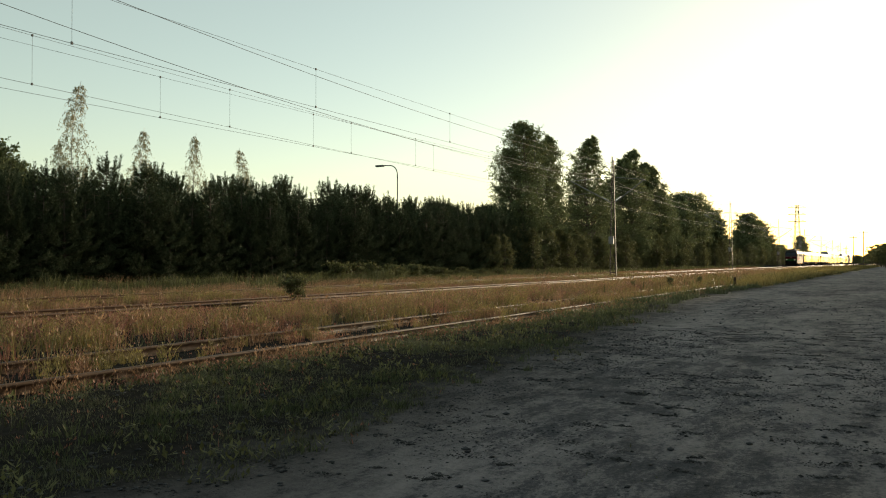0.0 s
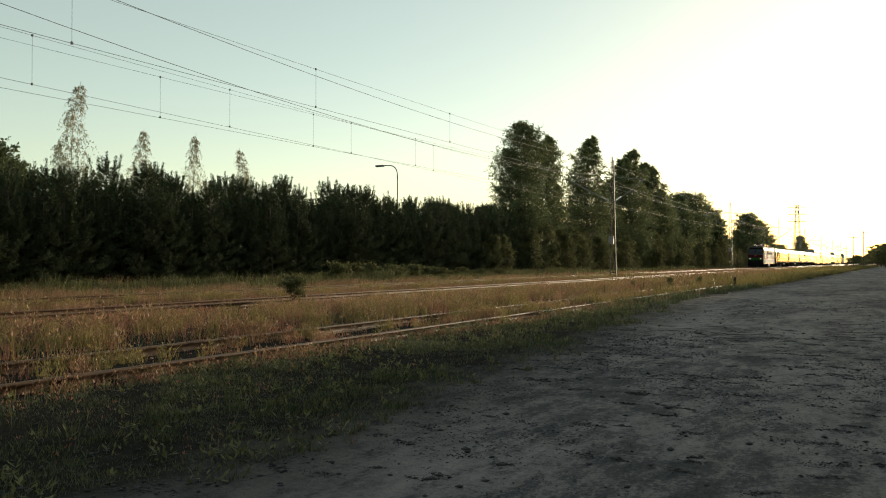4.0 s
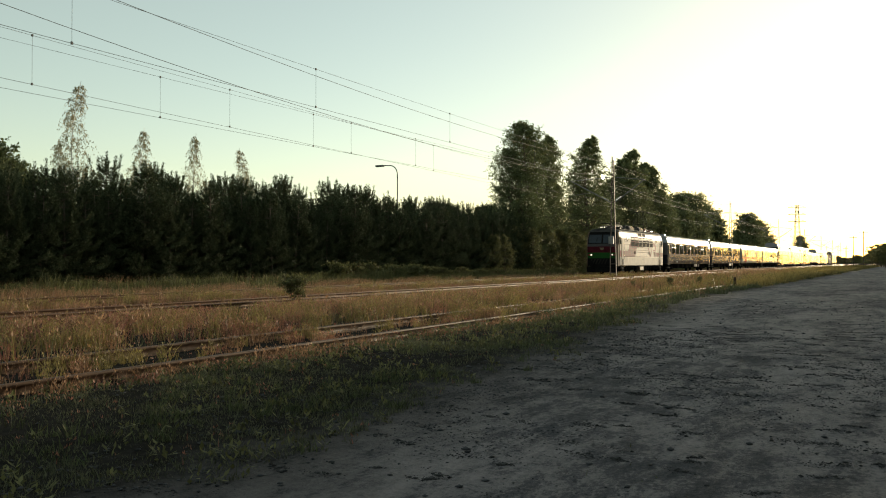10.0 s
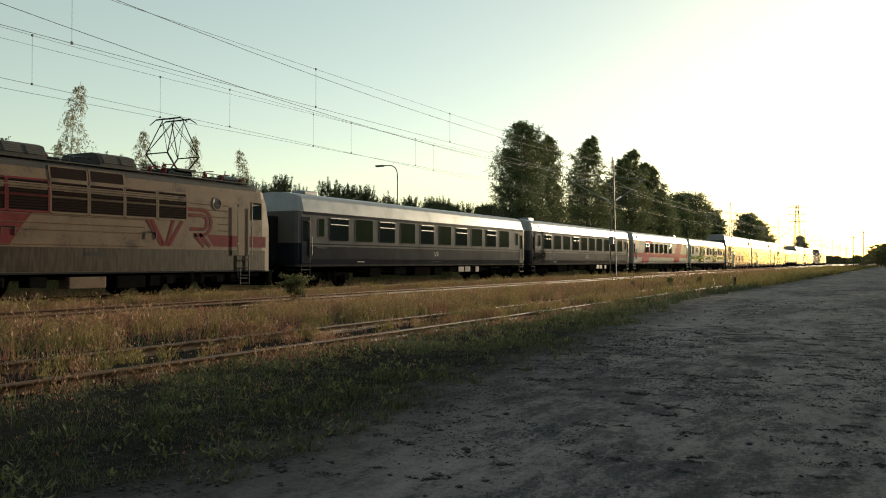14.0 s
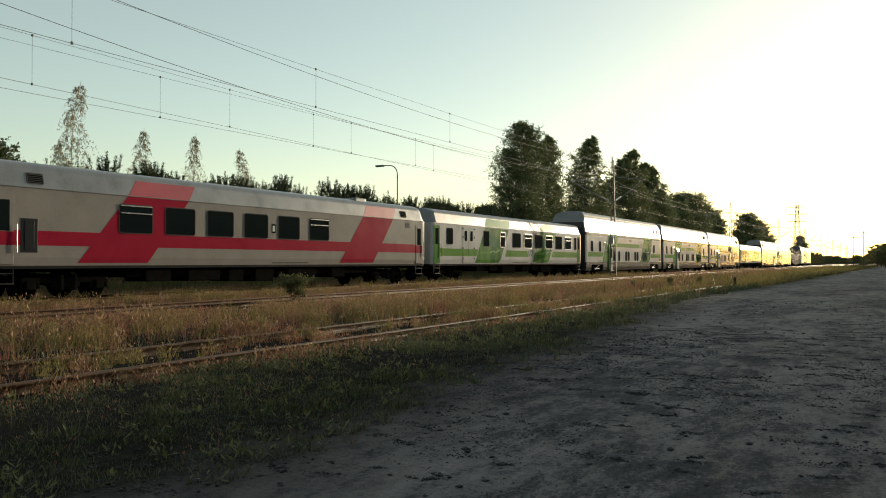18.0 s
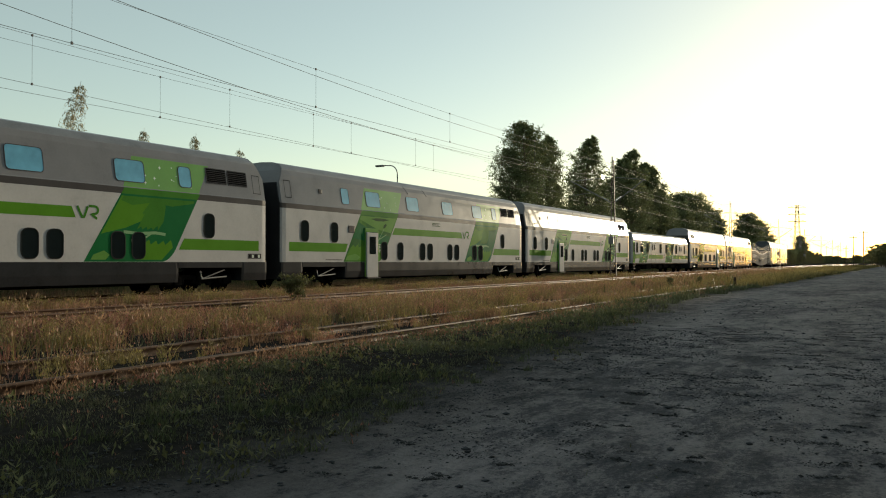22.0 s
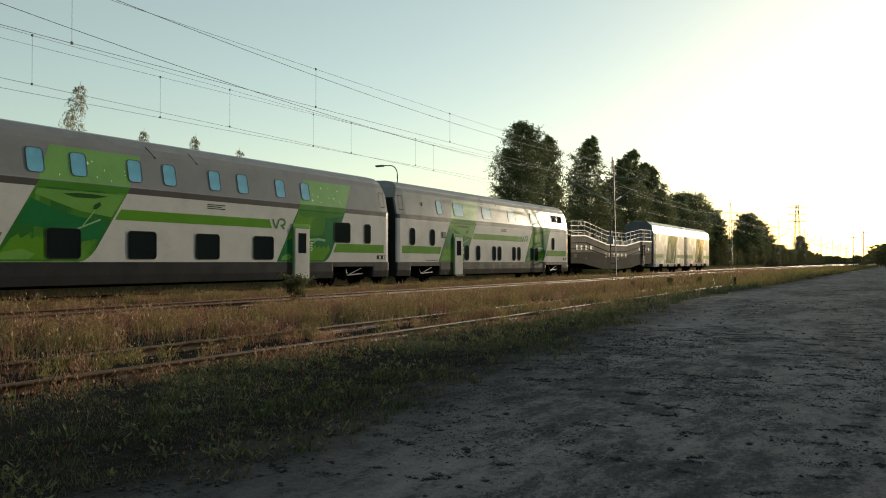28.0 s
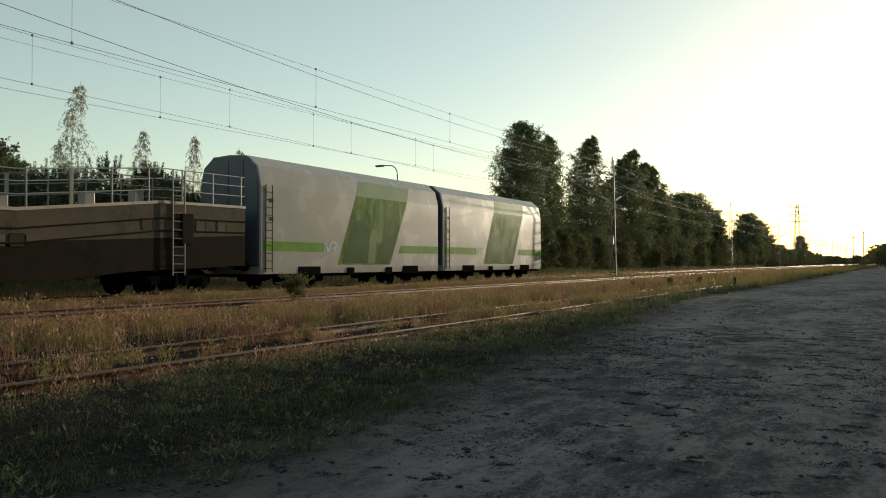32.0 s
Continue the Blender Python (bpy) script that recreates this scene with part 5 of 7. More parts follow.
def end_door(car, prof, y, w, z0, z1, mat, win=True):
    """A car door: a slightly sunk leaf with a tall window and a bar."""
    bm = bmesh.new()
    x = prof.x(1.6)
    box(bm, x - 0.03, x + 0.014, y - w / 2, y + w / 2, z0, z1, 0.01)
    d = part("door", bm, mat, car)
    if win:
        bm = bmesh.new()
        box(bm, x + 0.012, x + 0.022, y - w * 0.28, y + w * 0.28, z1 - 1.05, z1 - 0.16, 0.004)
        part("door_window", bm, GLASS_DARK, d)
    bm = bmesh.new()
    rod(bm, (x + 0.06, y + w / 2 + 0.06, z0 + 0.35), (x + 0.06, y + w / 2 + 0.06, z0 + 1.15), 0.016)
    part("handrail", bm, CHROME, d)
    bm = bmesh.new()
    box(bm, x - 0.30, x + 0.05, y - w / 2, y + w / 2, 0.52, 0.56, 0.01)
    box(bm, x - 0.30, x + 0.0, y - w / 2 + 0.04, y + w / 2 - 0.04, 0.82, 0.85, 0.01)
    for s in (-1, 1):
        rod(bm, (x - 0.02, y + s * w / 2, 0.54), (x - 0.02, y + s * w / 2, 0.98), 0.018, 6)
    part("step", bm, DARK_STEEL, d)
    return d


def stroke(car, prof, pts, w, mat, off=0.008, name="emblem"):
    """A band of even width along a line (y, z) on the side."""
    bm = bmesh.new()
    rows = []
    for i, (y, z) in enumerate(pts):
        (ya, za), (yb, zb) = pts[max(0, i - 1)], pts[min(len(pts) - 1, i + 1)]
        dy, dz = yb - ya, zb - za
        ln = math.hypot(dy, dz)
        ny, nz = -dz / ln * w / 2, dy / ln * w / 2
        rows.append([bm.verts.new((prof.x(z + k * nz) + off, y + k * ny, z + k * nz)) for k in (1, -1)])
    for (a0, b0), (a1, b1) in zip(rows, rows[1:]):
        bm.faces.new((a0, b0, b1, a1))
    bm.normal_update()
    for f in bm.faces:
        if f.normal.x < 0:
            f.normal_flip()
    return part(name, bm, mat, car)


def emblem_lines(y, z, s, inset=0.0):
    """The two bent lines of the operator's mark: an open wedge and a looped hook."""
    a = inset
    wedge = [(y + a, z + s), (y + 0.46 * s, z + 0.12 * s + a), (y + 0.62 * s, z + 0.12 * s + a), (y + 0.98 * s - a, z + s)]
    loop = [(y + 1.62 * s + 0.34 * s * math.sin(k * math.pi / 8), z + 0.74 * s + (0.30 * s - a) * math.cos(k * math.pi / 8)) for k in range(9)]
    hook = [(y + 1.08 * s, z + 1.04 * s - a)] + loop + [(y + 1.30 * s, z + 0.44 * s + a), (y + 1.86 * s, z + 0.06 * s)]
    return wedge, hook


def emblem(car, prof, y, z, s, mat):
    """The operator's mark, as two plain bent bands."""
    for line in emblem_lines(y, z, s):
        stroke(car, prof, line, 0.2 * s, mat)


def mural(car, prof, z0, z1, bl, br, tl, tr, zr, seed, night=False):
    """The slanted green landscape on the side, in flat printed fields: a hill and a pale sky by day, a dark wood with a bare branch by night; stars above on the tall cars."""
    r = random.Random(seed)
    at = lambda u, v: ((bl + (tl - bl) * v) * (1 - u) + (br + (tr - br) * v) * u, z0 + (z1 - z0) * v)
    field = lambda name, mat, pts, off: patch(car, prof, name, mat, [at(u, v) for u, v in pts], off)
    branch = lambda pts, w: stroke(car, prof, [at(u, v) for u, v in pts], w, MINT, 0.0085, "mural_branch")

    def ragged(u0, u1, v, deep, n):
        """A leafy, scalloped edge from u0 to u1 at height v."""
        return [(u0 + (u1 - u0) * k / n, v + (deep if k % 2 else 0) * r.uniform(0.5, 1.0)) for k in range(n + 1)]

    film(car, prof, "mural", DEEP_GREEN if night else PRINT_GREEN, z0, z1, bl, br, tl, tr, 0.002, 0.45, "slanted green landscape film")
    if not zr:
        field("mural_hill", PALE_GREEN, [(0.04, 0.04), (0.5, 0.04)] + ragged(0.55, 0.06, 0.30, 0.06, 8), 0.0035)
        field("mural_wood", DEEP_GREEN, [(0.03, 0.62), (0.3, 0.50), (0.62, 0.46), (0.97, 0.40), (0.98, 0.74), (0.6, 0.70), (0.3, 0.82), (0.03, 0.84)], 0.0035)
        branch([(0.46, 0.30), (0.60, 0.34), (0.70, 0.30), (0.84, 0.38)], 0.09)
        branch([(0.62, 0.34), (0.66, 0.20)], 0.06)
        return
    if night:
        field("mural_sky", LIME, [(0.02, 0.40), (0.26, 0.50), (0.42, 0.62), (0.46, 0.97), (0.02, 0.97)], 0.0035)
        field("mural_bough", MID_GREEN, [(0.04, 0.90), (0.2, 0.84), (0.44, 0.90), (0.7, 0.86), (0.97, 0.93), (0.97, 0.97), (0.04, 0.97)], 0.0048)
        field("mural_foliage", MID_GREEN, [(0.40, 0.92)] + ragged(0.36, 0.40, 0.70, 0.05, 3) + ragged(0.40, 0.66, 0.48, 0.07, 8) + [(0.68, 0.62), (0.62, 0.84), (0.58, 0.92)], 0.006)
        field("mural_clump", LIME, [(0.56, 0.03), (0.88, 0.03), (0.95, 0.22)] + ragged(0.93, 0.56, 0.26, 0.08, 8), 0.0048)
        field("mural_clump", PALE_GREEN, [(0.06, 0.03), (0.22, 0.03), (0.24, 0.10), (0.15, 0.16), (0.06, 0.10)], 0.0048)
        branch([(0.26, 0.44), (0.44, 0.42), (0.64, 0.44), (0.78, 0.42)], 0.10)
        branch([(0.46, 0.42), (0.40, 0.32), (0.43, 0.27)], 0.07)
        branch([(0.60, 0.43), (0.53, 0.34)], 0.06)
    else:
        field("mural_wood", DEEP_GREEN, [(0.02, 0.84), (0.30, 0.72), (0.62, 0.62), (0.96, 0.56), (0.985, 0.34), (0.80, 0.28), (0.66, 0.04), (0.58, 0.04), (0.56, 0.40), (0.28, 0.46), (0.02, 0.50)], 0.0035)
        field("mural_sky", PALE_GREEN, [(0.03, 0.90), (0.3, 0.80), (0.6, 0.70), (0.97, 0.64), (0.98, 0.975), (0.03, 0.975)], 0.0048)
        field("mural_bough", DARK_OLIVE, [(0.30, 0.925), (0.46, 0.885), (0.66, 0.89), (0.80, 0.93), (0.62, 0.95), (0.44, 0.95)], 0.006)
        field("mural_hill", LIME, [(0.03, 0.03), (0.54, 0.03)] + ragged(0.55, 0.05, 0.30, 0.07, 10), 0.0048)
        field("mural_clump", PALE_GREEN, [(0.03, 0.03), (0.34, 0.03), (0.38, 0.10), (0.22, 0.17), (0.04, 0.12)], 0.006)
        branch([(0.58, 0.40), (0.70, 0.48), (0.86, 0.60)], 0.05)
        branch([(0.70, 0.48), (0.72, 0.60), (0.74, 0.72)], 0.04)
        field("mural_bud", DARK_OLIVE, [(0.71, 0.74), (0.75, 0.74), (0.78, 0.80), (0.74, 0.85), (0.70, 0.80)], 0.009)
    film(car, prof, "mural_band", MID_GREEN, z1, z1 + 0.21, tl, tr, tl + 0.13, tr + 0.13, 0.002)
    film(car, prof, "mural_sky", PALE_GREEN, z1 + 0.24, zr + 0.12, tl + 0.1, tr + 0.1, tl + 0.6, tr + 0.75, 0.002)
    for i in range(16):
        z = r.uniform(z1 + 0.35, zr - 0.12)
        y = r.uniform(tl + 0.8, tr + 0.1)
        s = r.choice((0.03, 0.04, 0.07))
        patch(car, prof, "mural_star", FILM_WHITE, [(y - s, z), (y - 0.3 * s, z - 0.3 * s), (y, z - s), (y + 0.3 * s, z - 0.3 * s), (y + s, z), (y + 0.3 * s, z + 0.3 * s), (y, z + s), (y - 0.3 * s, z + 0.3 * s)], 0.005)


def small_marks(car, prof, y, z, n, mat=None, w=0.5):
    """Lettering too small to read, as thin bars."""
    for i in range(n):
        patch(car, prof, "lettering", mat or FILM_WHITE, [(y, z - 0.07 * i), (y + w * (1 - 0.2 * (i % 2)), z - 0.07 * i), (y + w * (1 - 0.2 * (i % 2)), z - 0.07 * i + 0.035), (y, z - 0.07 * i + 0.035)], 0.007)


B0, B1 = 0.55, 25.85


def double_decker(label, square):
    B0, B1 = 0.32, 26.08
    car = thing("sleeping_car", label, "railway carriage", None, "carriages of the train")
    p = DOUBLE
    ends = ((0.0, 0.95), (0.06, 0.985), (0.28, 1.0))
    top_ends = ((0.0, 0.95), (0.06, 0.985), (0.9, 1.0))
    cuts = ((1.75, 4.95), (21.3, 24.6))
    part("lower_body", shell(p, 1.17, 3.43, B0, B1, ends), WHITE_PAINT, car)
    part("band", shell(p, 3.43, 3.64, B0, B1, ends), BAND_GREY, car)
    part("upper_body", shell(p, 3.64, 5.05, B0, B1, top_ends, 0.62, 4.50), GREY_PAINT, car)
    part("roof", shell(p, 5.05, 5.46, B0, B1, top_ends, 0.62, 4.50), ROOF_GREY, car)
    ys = [B0] + [v for c in cuts for v in c] + [B1]
    for y0, y1 in zip(ys[::2], ys[1::2]):
        part("skirt", shell(p, 0.45, 1.17, y0, y1, ((0.0, 0.99), (0.12, 1.0))), SKIRT_GREY, car)
    for y0, y1 in cuts:
        part("skirt", shell(p, 0.96, 1.17, y0 - 0.02, y1 + 0.02, ((0.0, 1.0), (0.12, 1.0))), SKIRT_GREY, car)
        bogie(car, (y0 + y1) / 2)
        bm = bmesh.new()
        rod(bm, (1.45, y0 + 1.3, 0.55), (1.45, y0 + 2.6, 0.62), 0.028)
        rod(bm, (1.45, y0 + 1.3, 0.55), (1.45, y0 + 2.5, 0.88), 0.025)
        rod(bm, (1.45, y0 + 1.3, 0.55), (1.35, y0 + 1.3, 0.85), 0.025)
        part("damper", bm, GALVANISED, car, "bare metal damper rods")
    bm = bmesh.new()
    box(bm, -1.35, 1.35, 5.0, 21.2, 0.36, 0.47)
    part("underframe", bm, BLACK, car)
    for end, s in ((B0, -1), (B1, 1)):
        bm = bmesh.new()
        box(bm, -0.85, 0.85, min(end, end + s * 0.30), max(end, end + s * 0.30), 0.9, 3.6, 0.08)
        part("gangway", bm, RUBBER, car, "black rubber gangway bellows")
        # the end face's shade is put into this dark grey plate
        part("end_wall", shell(p, 1.0, 4.5, min(end, end + s * 0.035), max(end, end + s * 0.035), ((0.0, 0.93), (0.01, 0.945))), SKIRT_GREY, car, "dark grey end wall, its shade put into the colour")
        bm = bmesh.new()
        box(bm, -0.12, 0.12, min(end, end + s * 0.55), max(end, end + s * 0.55), 0.88, 1.06, 0.03)
        part("coupler", bm, BLACK, car)
    # green livery
    film(car, p, "stripe", LIME, 1.63, 2.02, B0 + 0.5, 4.95, None, 5.15)
    film(car, p, "stripe", LIME, 2.55, 2.90, 9.1, 17.0, 9.35, 16.85)
    film(car, p, "stripe", LIME, 1.61, 2.01, 21.3, B1 - 0.5, 21.55)
    emblem(car, p, 17.05, 2.52, 0.40, MID_GREEN)
    mural(car, p, 1.18, 3.43, 4.8, 8.1, 6.2, 9.6, 4.62, 31)
    mural(car, p, 1.18, 3.43, 17.3, 20.9, 18.75, 22.2, 4.62, 47, True)
    small_marks(car, p, 13.3, 3.28, 3, DARK_OLIVE, 0.95)
    small_marks(car, p, 3.4, 1.25, 1, BAND_GREY, 1.3)
    for y0, y1 in ((B0 + 0.32, B0 + 0.75), (B1 - 0.75, B1 - 0.32)):
        for k, (a, b, z0, z1) in enumerate(((y0, y0 + 0.02, 3.9, 4.6), (y1 - 0.02, y1, 3.9, 4.6), (y0, y1, 3.88, 3.9), (y0, y1, 4.6, 4.62))):
            patch(car, p, "hatch_seam", BLACK, [(a, z0), (b, z0), (b, z1), (a, z1)], 0.004)
    patch(car, p, "access_flap", BAND_GREY, [(B1 - 1.15, 1.3), (B1 - 0.35, 1.3), (B1 - 0.35, 1.5), (B1 - 1.15, 1.5)], 0.005)
    for k in range(4):
        y = B1 - 1.08 + 0.18 * k
        patch(car, p, "flap_label", FILM_WHITE if k % 2 else BLACK, [(y, 1.34), (y + 0.1, 1.34), (y + 0.1, 1.46), (y, 1.46)], 0.008)
    if square:
        for y in (6.25, 7.78, 10.0, 11.55, 13.8, 15.35, 17.65, 19.35):
            window(car, p, y, 3.86, 4.58, 0.56, 0.12, GLASS_BLUE, BAND_GREY)
        for y in (7.17, 10.24, 13.33, 16.48):
            window(car, p, y, 1.28, 2.19, 1.20, 0.12)
        for y, w in ((2.2, 0.54), (4.2, 1.22), (22.0, 1.24), (24.1, 0.52)):
            window(car, p, y, 2.07, 2.97, w, 0.13)
        vents, door_y = ((1.9, 1.0), (3.0, 1.0)), 18.9
        bm = bmesh.new()
        box(bm, 1.58, 1.612, 1.10, 1.72, 1.72, 3.03, 0.008)
        part("equipment_hatch", bm, WHITE_PAINT, car)
    else:
        for y, w in ((5.06, 0.58), (7.45, 1.22), (11.33, 1.22), (15.3, 1.22), (19.19, 1.22), (21.68, 0.58)):
            window(car, p, y, 3.86, 4.58, w, 0.12, GLASS_BLUE, BAND_GREY)
        for y in (8.33, 9.9, 12.23, 13.07, 15.42, 16.27, 18.63, 19.48):
            window(car, p, y, 1.28, 2.16, 0.55, 0.2)
        for y in (1.88, 4.07, 22.8):
            window(car, p, y, 2.07, 2.95, 0.53, 0.2)
        vents, door_y = ((23.3, 1.03), (24.45, 1.05)), 7.15
        bm = bmesh.new()
        box(bm, 1.58, 1.63, 5.2, 5.68, 2.54, 2.87, 0.02)
        part("display_box", bm, BAND_GREY, car)
    for y, w in vents:
        v = window(car, p, y, 4.12, 4.66, w, 0.03, BLACK, BAND_GREY, 0.03, name="vent")
        bm = bmesh.new()
        for i in range(7):
            z = 4.15 + i * 0.072
            rod(bm, (p.x(z) + 0.030, -w / 2, z), (p.x(z) + 0.030, w / 2, z), 0.010, 4)
        part("louvre", bm, BAND_GREY, v)
    # plug door standing proud of the side
    bm = bmesh.new()
    box(bm, 1.60, 1.69, door_y - 0.5, door_y + 0.5, 0.44, 2.60, 0.03)
    d = part("door", bm, WHITE_PAINT, car, "white plug door standing proud of the side")
    bm = bmesh.new()
    box(bm, 1.688, 1.70, door_y - 0.27, door_y + 0.27, 1.55, 2.40, 0.005)
    part("door_window", bm, GLASS_DARK, d)
    bm = bmesh.new()
    box(bm, 1.60, 1.64, door_y - 0.58, door_y + 0.58, 2.62, 2.80, 0.015)
    box(bm, 1.60, 1.64, door_y - 0.58, door_y - 0.52, 0.46, 2.62, 0.01)
    box(bm, 1.60, 1.64, door_y + 0.52, door_y + 0.58, 0.46, 2.62, 0.01)
    part("door_frame", bm, PALE_GREEN, d)
    bm = bmesh.new()
    box(bm, 1.2, 1.78, door_y - 0.55, door_y + 0.6, 0.38, 0.43, 0.01)
    part("step", bm, DARK_STEEL, d)
    small_marks(car, p, door_y + 0.68, 2.0, 6, FILM_WHITE, 0.16)
    bm = bmesh.new()
    box(bm, p.x(4.28) - 0.02, p.x(4.28) + 0.03, 3.05, 3.25, 4.2, 4.4, 0.01)
    part("side_lamp", bm, BAND_GREY, car)
    for y in (11.0, 13.0):
        bm = bmesh.new()
        rod(bm, (p.x(4.85) + 0.02, y, 4.75), (p.x(5.0) - 0.05, y - 0.35, 5.12), 0.02, 5)
        part("roof_strap", bm, BLACK, car)
    return car


def single_base(car, lower, upper, roof, zs, ze=3.36, mats=None):
    p = SINGLE
    part("lower_body", shell(p, 1.06, zs, B0, B1), lower, car)
    part("upper_body", shell(p, zs, ze, B0, B1), upper, car)
    part("roof", shell(p, ze, 4.24, B0, B1, ((0.0, 0.86), (0.15, 0.95), (0.5, 1.0)), 0.45), roof, car)
    part("sole_bar", shell(p, 0.97, 1.06, B0, B1), SKIRT_GREY, car)
    bogie(car, 3.6)
    bogie(car, 22.8)
    bm = bmesh.new()
    for i in range(14):
        rod(bm, (-1.0, B0 + 1.2 + i * 1.8, 3.99), (1.0, B0 + 1.2 + i * 1.8, 3.99), 0.02, 5)
    part("roof_rib", bm, roof, car)
    bm = bmesh.new()
    rod(bm, (SINGLE.x(3.36) + 0.008, B0 + 0.2, 3.36), (SINGLE.x(3.36) + 0.008, B1 - 0.2, 3.36), 0.016, 6)
    part("rain_gutter", bm, roof, car)


def blue_car(label, opens, first, seed):
    car = thing("seating_car", label, "railway carriage", None, "carriages of the train")
    p = SINGLE
    single_base(car, NAVY, STONE_GREY, ROOF_SILVER, 1.99)
    film(car, p, "band", NAVY, 3.22, 3.345, B0 + 0.4, B1 - 0.4, label="dark band under the roof")
    film(car, p, "line", STONE_GREY, 1.86, 1.93, B0 + 0.4, B1 - 0.4)
    gear(car, B0, B1, seed=seed)
    for i in range(10):
        window(car, p, first + i * 2.07, 2.13, 3.17, 1.48, 0.07, CURTAIN_GREEN if i not in opens else GLASS_DARK, BAND_GREY, 0.03, i in opens)
    for y, w in ((2.3, 0.42), (24.35, 0.42)):
        window(car, p, y, 2.3, 3.08, w, 0.05, CURTAIN_GREEN, BAND_GREY, 0.03)
    for y in (1.2, 25.15):
        end_door(car, p, y, 0.62, 1.1, 3.12, NAVY if y < 5 else STONE_GREY)
    emblem(car, p, 12.8, 1.48, 0.22, FILM_WHITE)
    small_marks(car, p, 2.0, 1.85, 2, STONE_GREY, 0.9)
    small_marks(car, p, 5.2, 1.16, 1, FILM_WHITE, 0.6)
    small_marks(car, p, 12.4, 1.16, 1, BAND_GREY, 1.2)
    bm = bmesh.new()
    box(bm, 0.9, 1.46, 16.0, 16.75, 0.58, 0.90, 0.03)
    box(bm, 0.9, 1.46, 16.85, 17.6, 0.58, 0.90, 0.03)
    box(bm, 0.9, 1.46, 18.3, 18.8, 0.56, 0.90, 0.03)
    part("battery_box", bm, DARK_STREAKED, car, "dirty grey battery box")
    bm = bmesh.new()
    box(bm, 0.2, 0.9, 2.0, 3.0, 4.02, 4.36, 0.05)
    part("roof_vent", bm, ROOF_GREY, car)
    return car


def red_car():
    car = thing("seating_car", "light grey carriage with red band and red slanted blocks", "railway carriage", None, "carriages of the train")
    p = SINGLE
    single_base(car, AGED_GREY, AGED_GREY, ROOF_SILVER, 2.1, 3.36)
    gear(car, B0, B1, seed=3)
    film(car, p, "stripe", RED_PAINT, 1.66, 2.10, B0 + 0.4, B1 - 0.4)
    for bl in (3.66, 17.78):
        film(car, p, "block", RED_PAINT, 1.14, 3.36, bl, bl + 2.8, bl + 1.95, bl + 4.7, 0.007, label="large slanted red block")
        film(car, p, "block", SHEEN_RED, 3.38, 3.9, bl + 1.97, bl + 4.72, bl + 2.40, bl + 5.12, 0.007, label="red block running up the roof, sky sheen in its colour")
    for i, y in enumerate((5.94, 7.94, 9.97, 12.0, 14.07, 16.2)):
        window(car, p, y, 2.14, 3.06, 1.38, 0.08, GLASS_DARK, BAND_GREY, 0.03, i in (0, 5))
    bm = bmesh.new()
    box(bm, 1.59, 1.612, 1.7, 2.25, 1.45, 2.45, 0.008)
    box(bm, 1.60, 1.622, 1.82, 2.13, 1.55, 2.38, 0.008)
    part("vent_panel", bm, SKIRT_GREY, car, "grey louvred vent panel")
    for y in (1.15, 25.1):
        d = end_door(car, p, y, 0.66, 1.1, 3.12, AGED_GREY)
        bm = bmesh.new()
        box(bm, 1.60, 1.618, y - 0.325, y + 0.325, 1.66, 2.05)
        part("door_stripe", bm, RED_PAINT, d, "red stripe across the door")
    patch(car, p, "sign", BLACK, [(12.95, 2.35), (13.2, 2.35), (13.2, 2.72), (12.95, 2.72)], 0.01)
    patch(car, p, "sign_bar", FILM_WHITE, [(13.0, 2.42), (13.15, 2.42), (13.15, 2.65), (13.0, 2.65)], 0.013)
    small_marks(car, p, 13.0, 1.12, 1, BAND_GREY, 2.4)
    for y in (2.2, 23.55):
        v = window(car, p, y, 3.50, 3.78, 0.5, 0.03, BLACK, STONE_GREY, 0.03, name="roof_vent")
        bm = bmesh.new()
        for k in range(5):
            z = 3.53 + 0.055 * k
            rod(bm, (p.x(z) + 0.026, -0.24, z), (p.x(z) + 0.026, 0.24, z), 0.010, 5)
        part("louvre", bm, STONE_GREY, v)
    bm = bmesh.new()
    box(bm, 0.6, 1.25, 19.6, 20.5, 4.02, 4.26, 0.05)
    part("roof_hatch", bm, ROOF_GREY, car)
    patch(car, p, "grille", BAND_GREY, [(23.7, 2.95), (24.1, 2.95), (24.1, 3.2), (23.7, 3.2)], 0.01)
    return car


def green_murals(car, places, p=SINGLE):
    for n, (bl, br, tl, tr) in enumerate(places):
        mural(car, p, 1.12, 3.30, bl, br, tl, tr, None, 60 + n)
        film(car, p, "mural_top", MINT, 3.385, 3.88, tl + 0.05, tr + 0.05, tl + 0.4, tr + 0.4, 0.006, label="pale green film running up the roof")


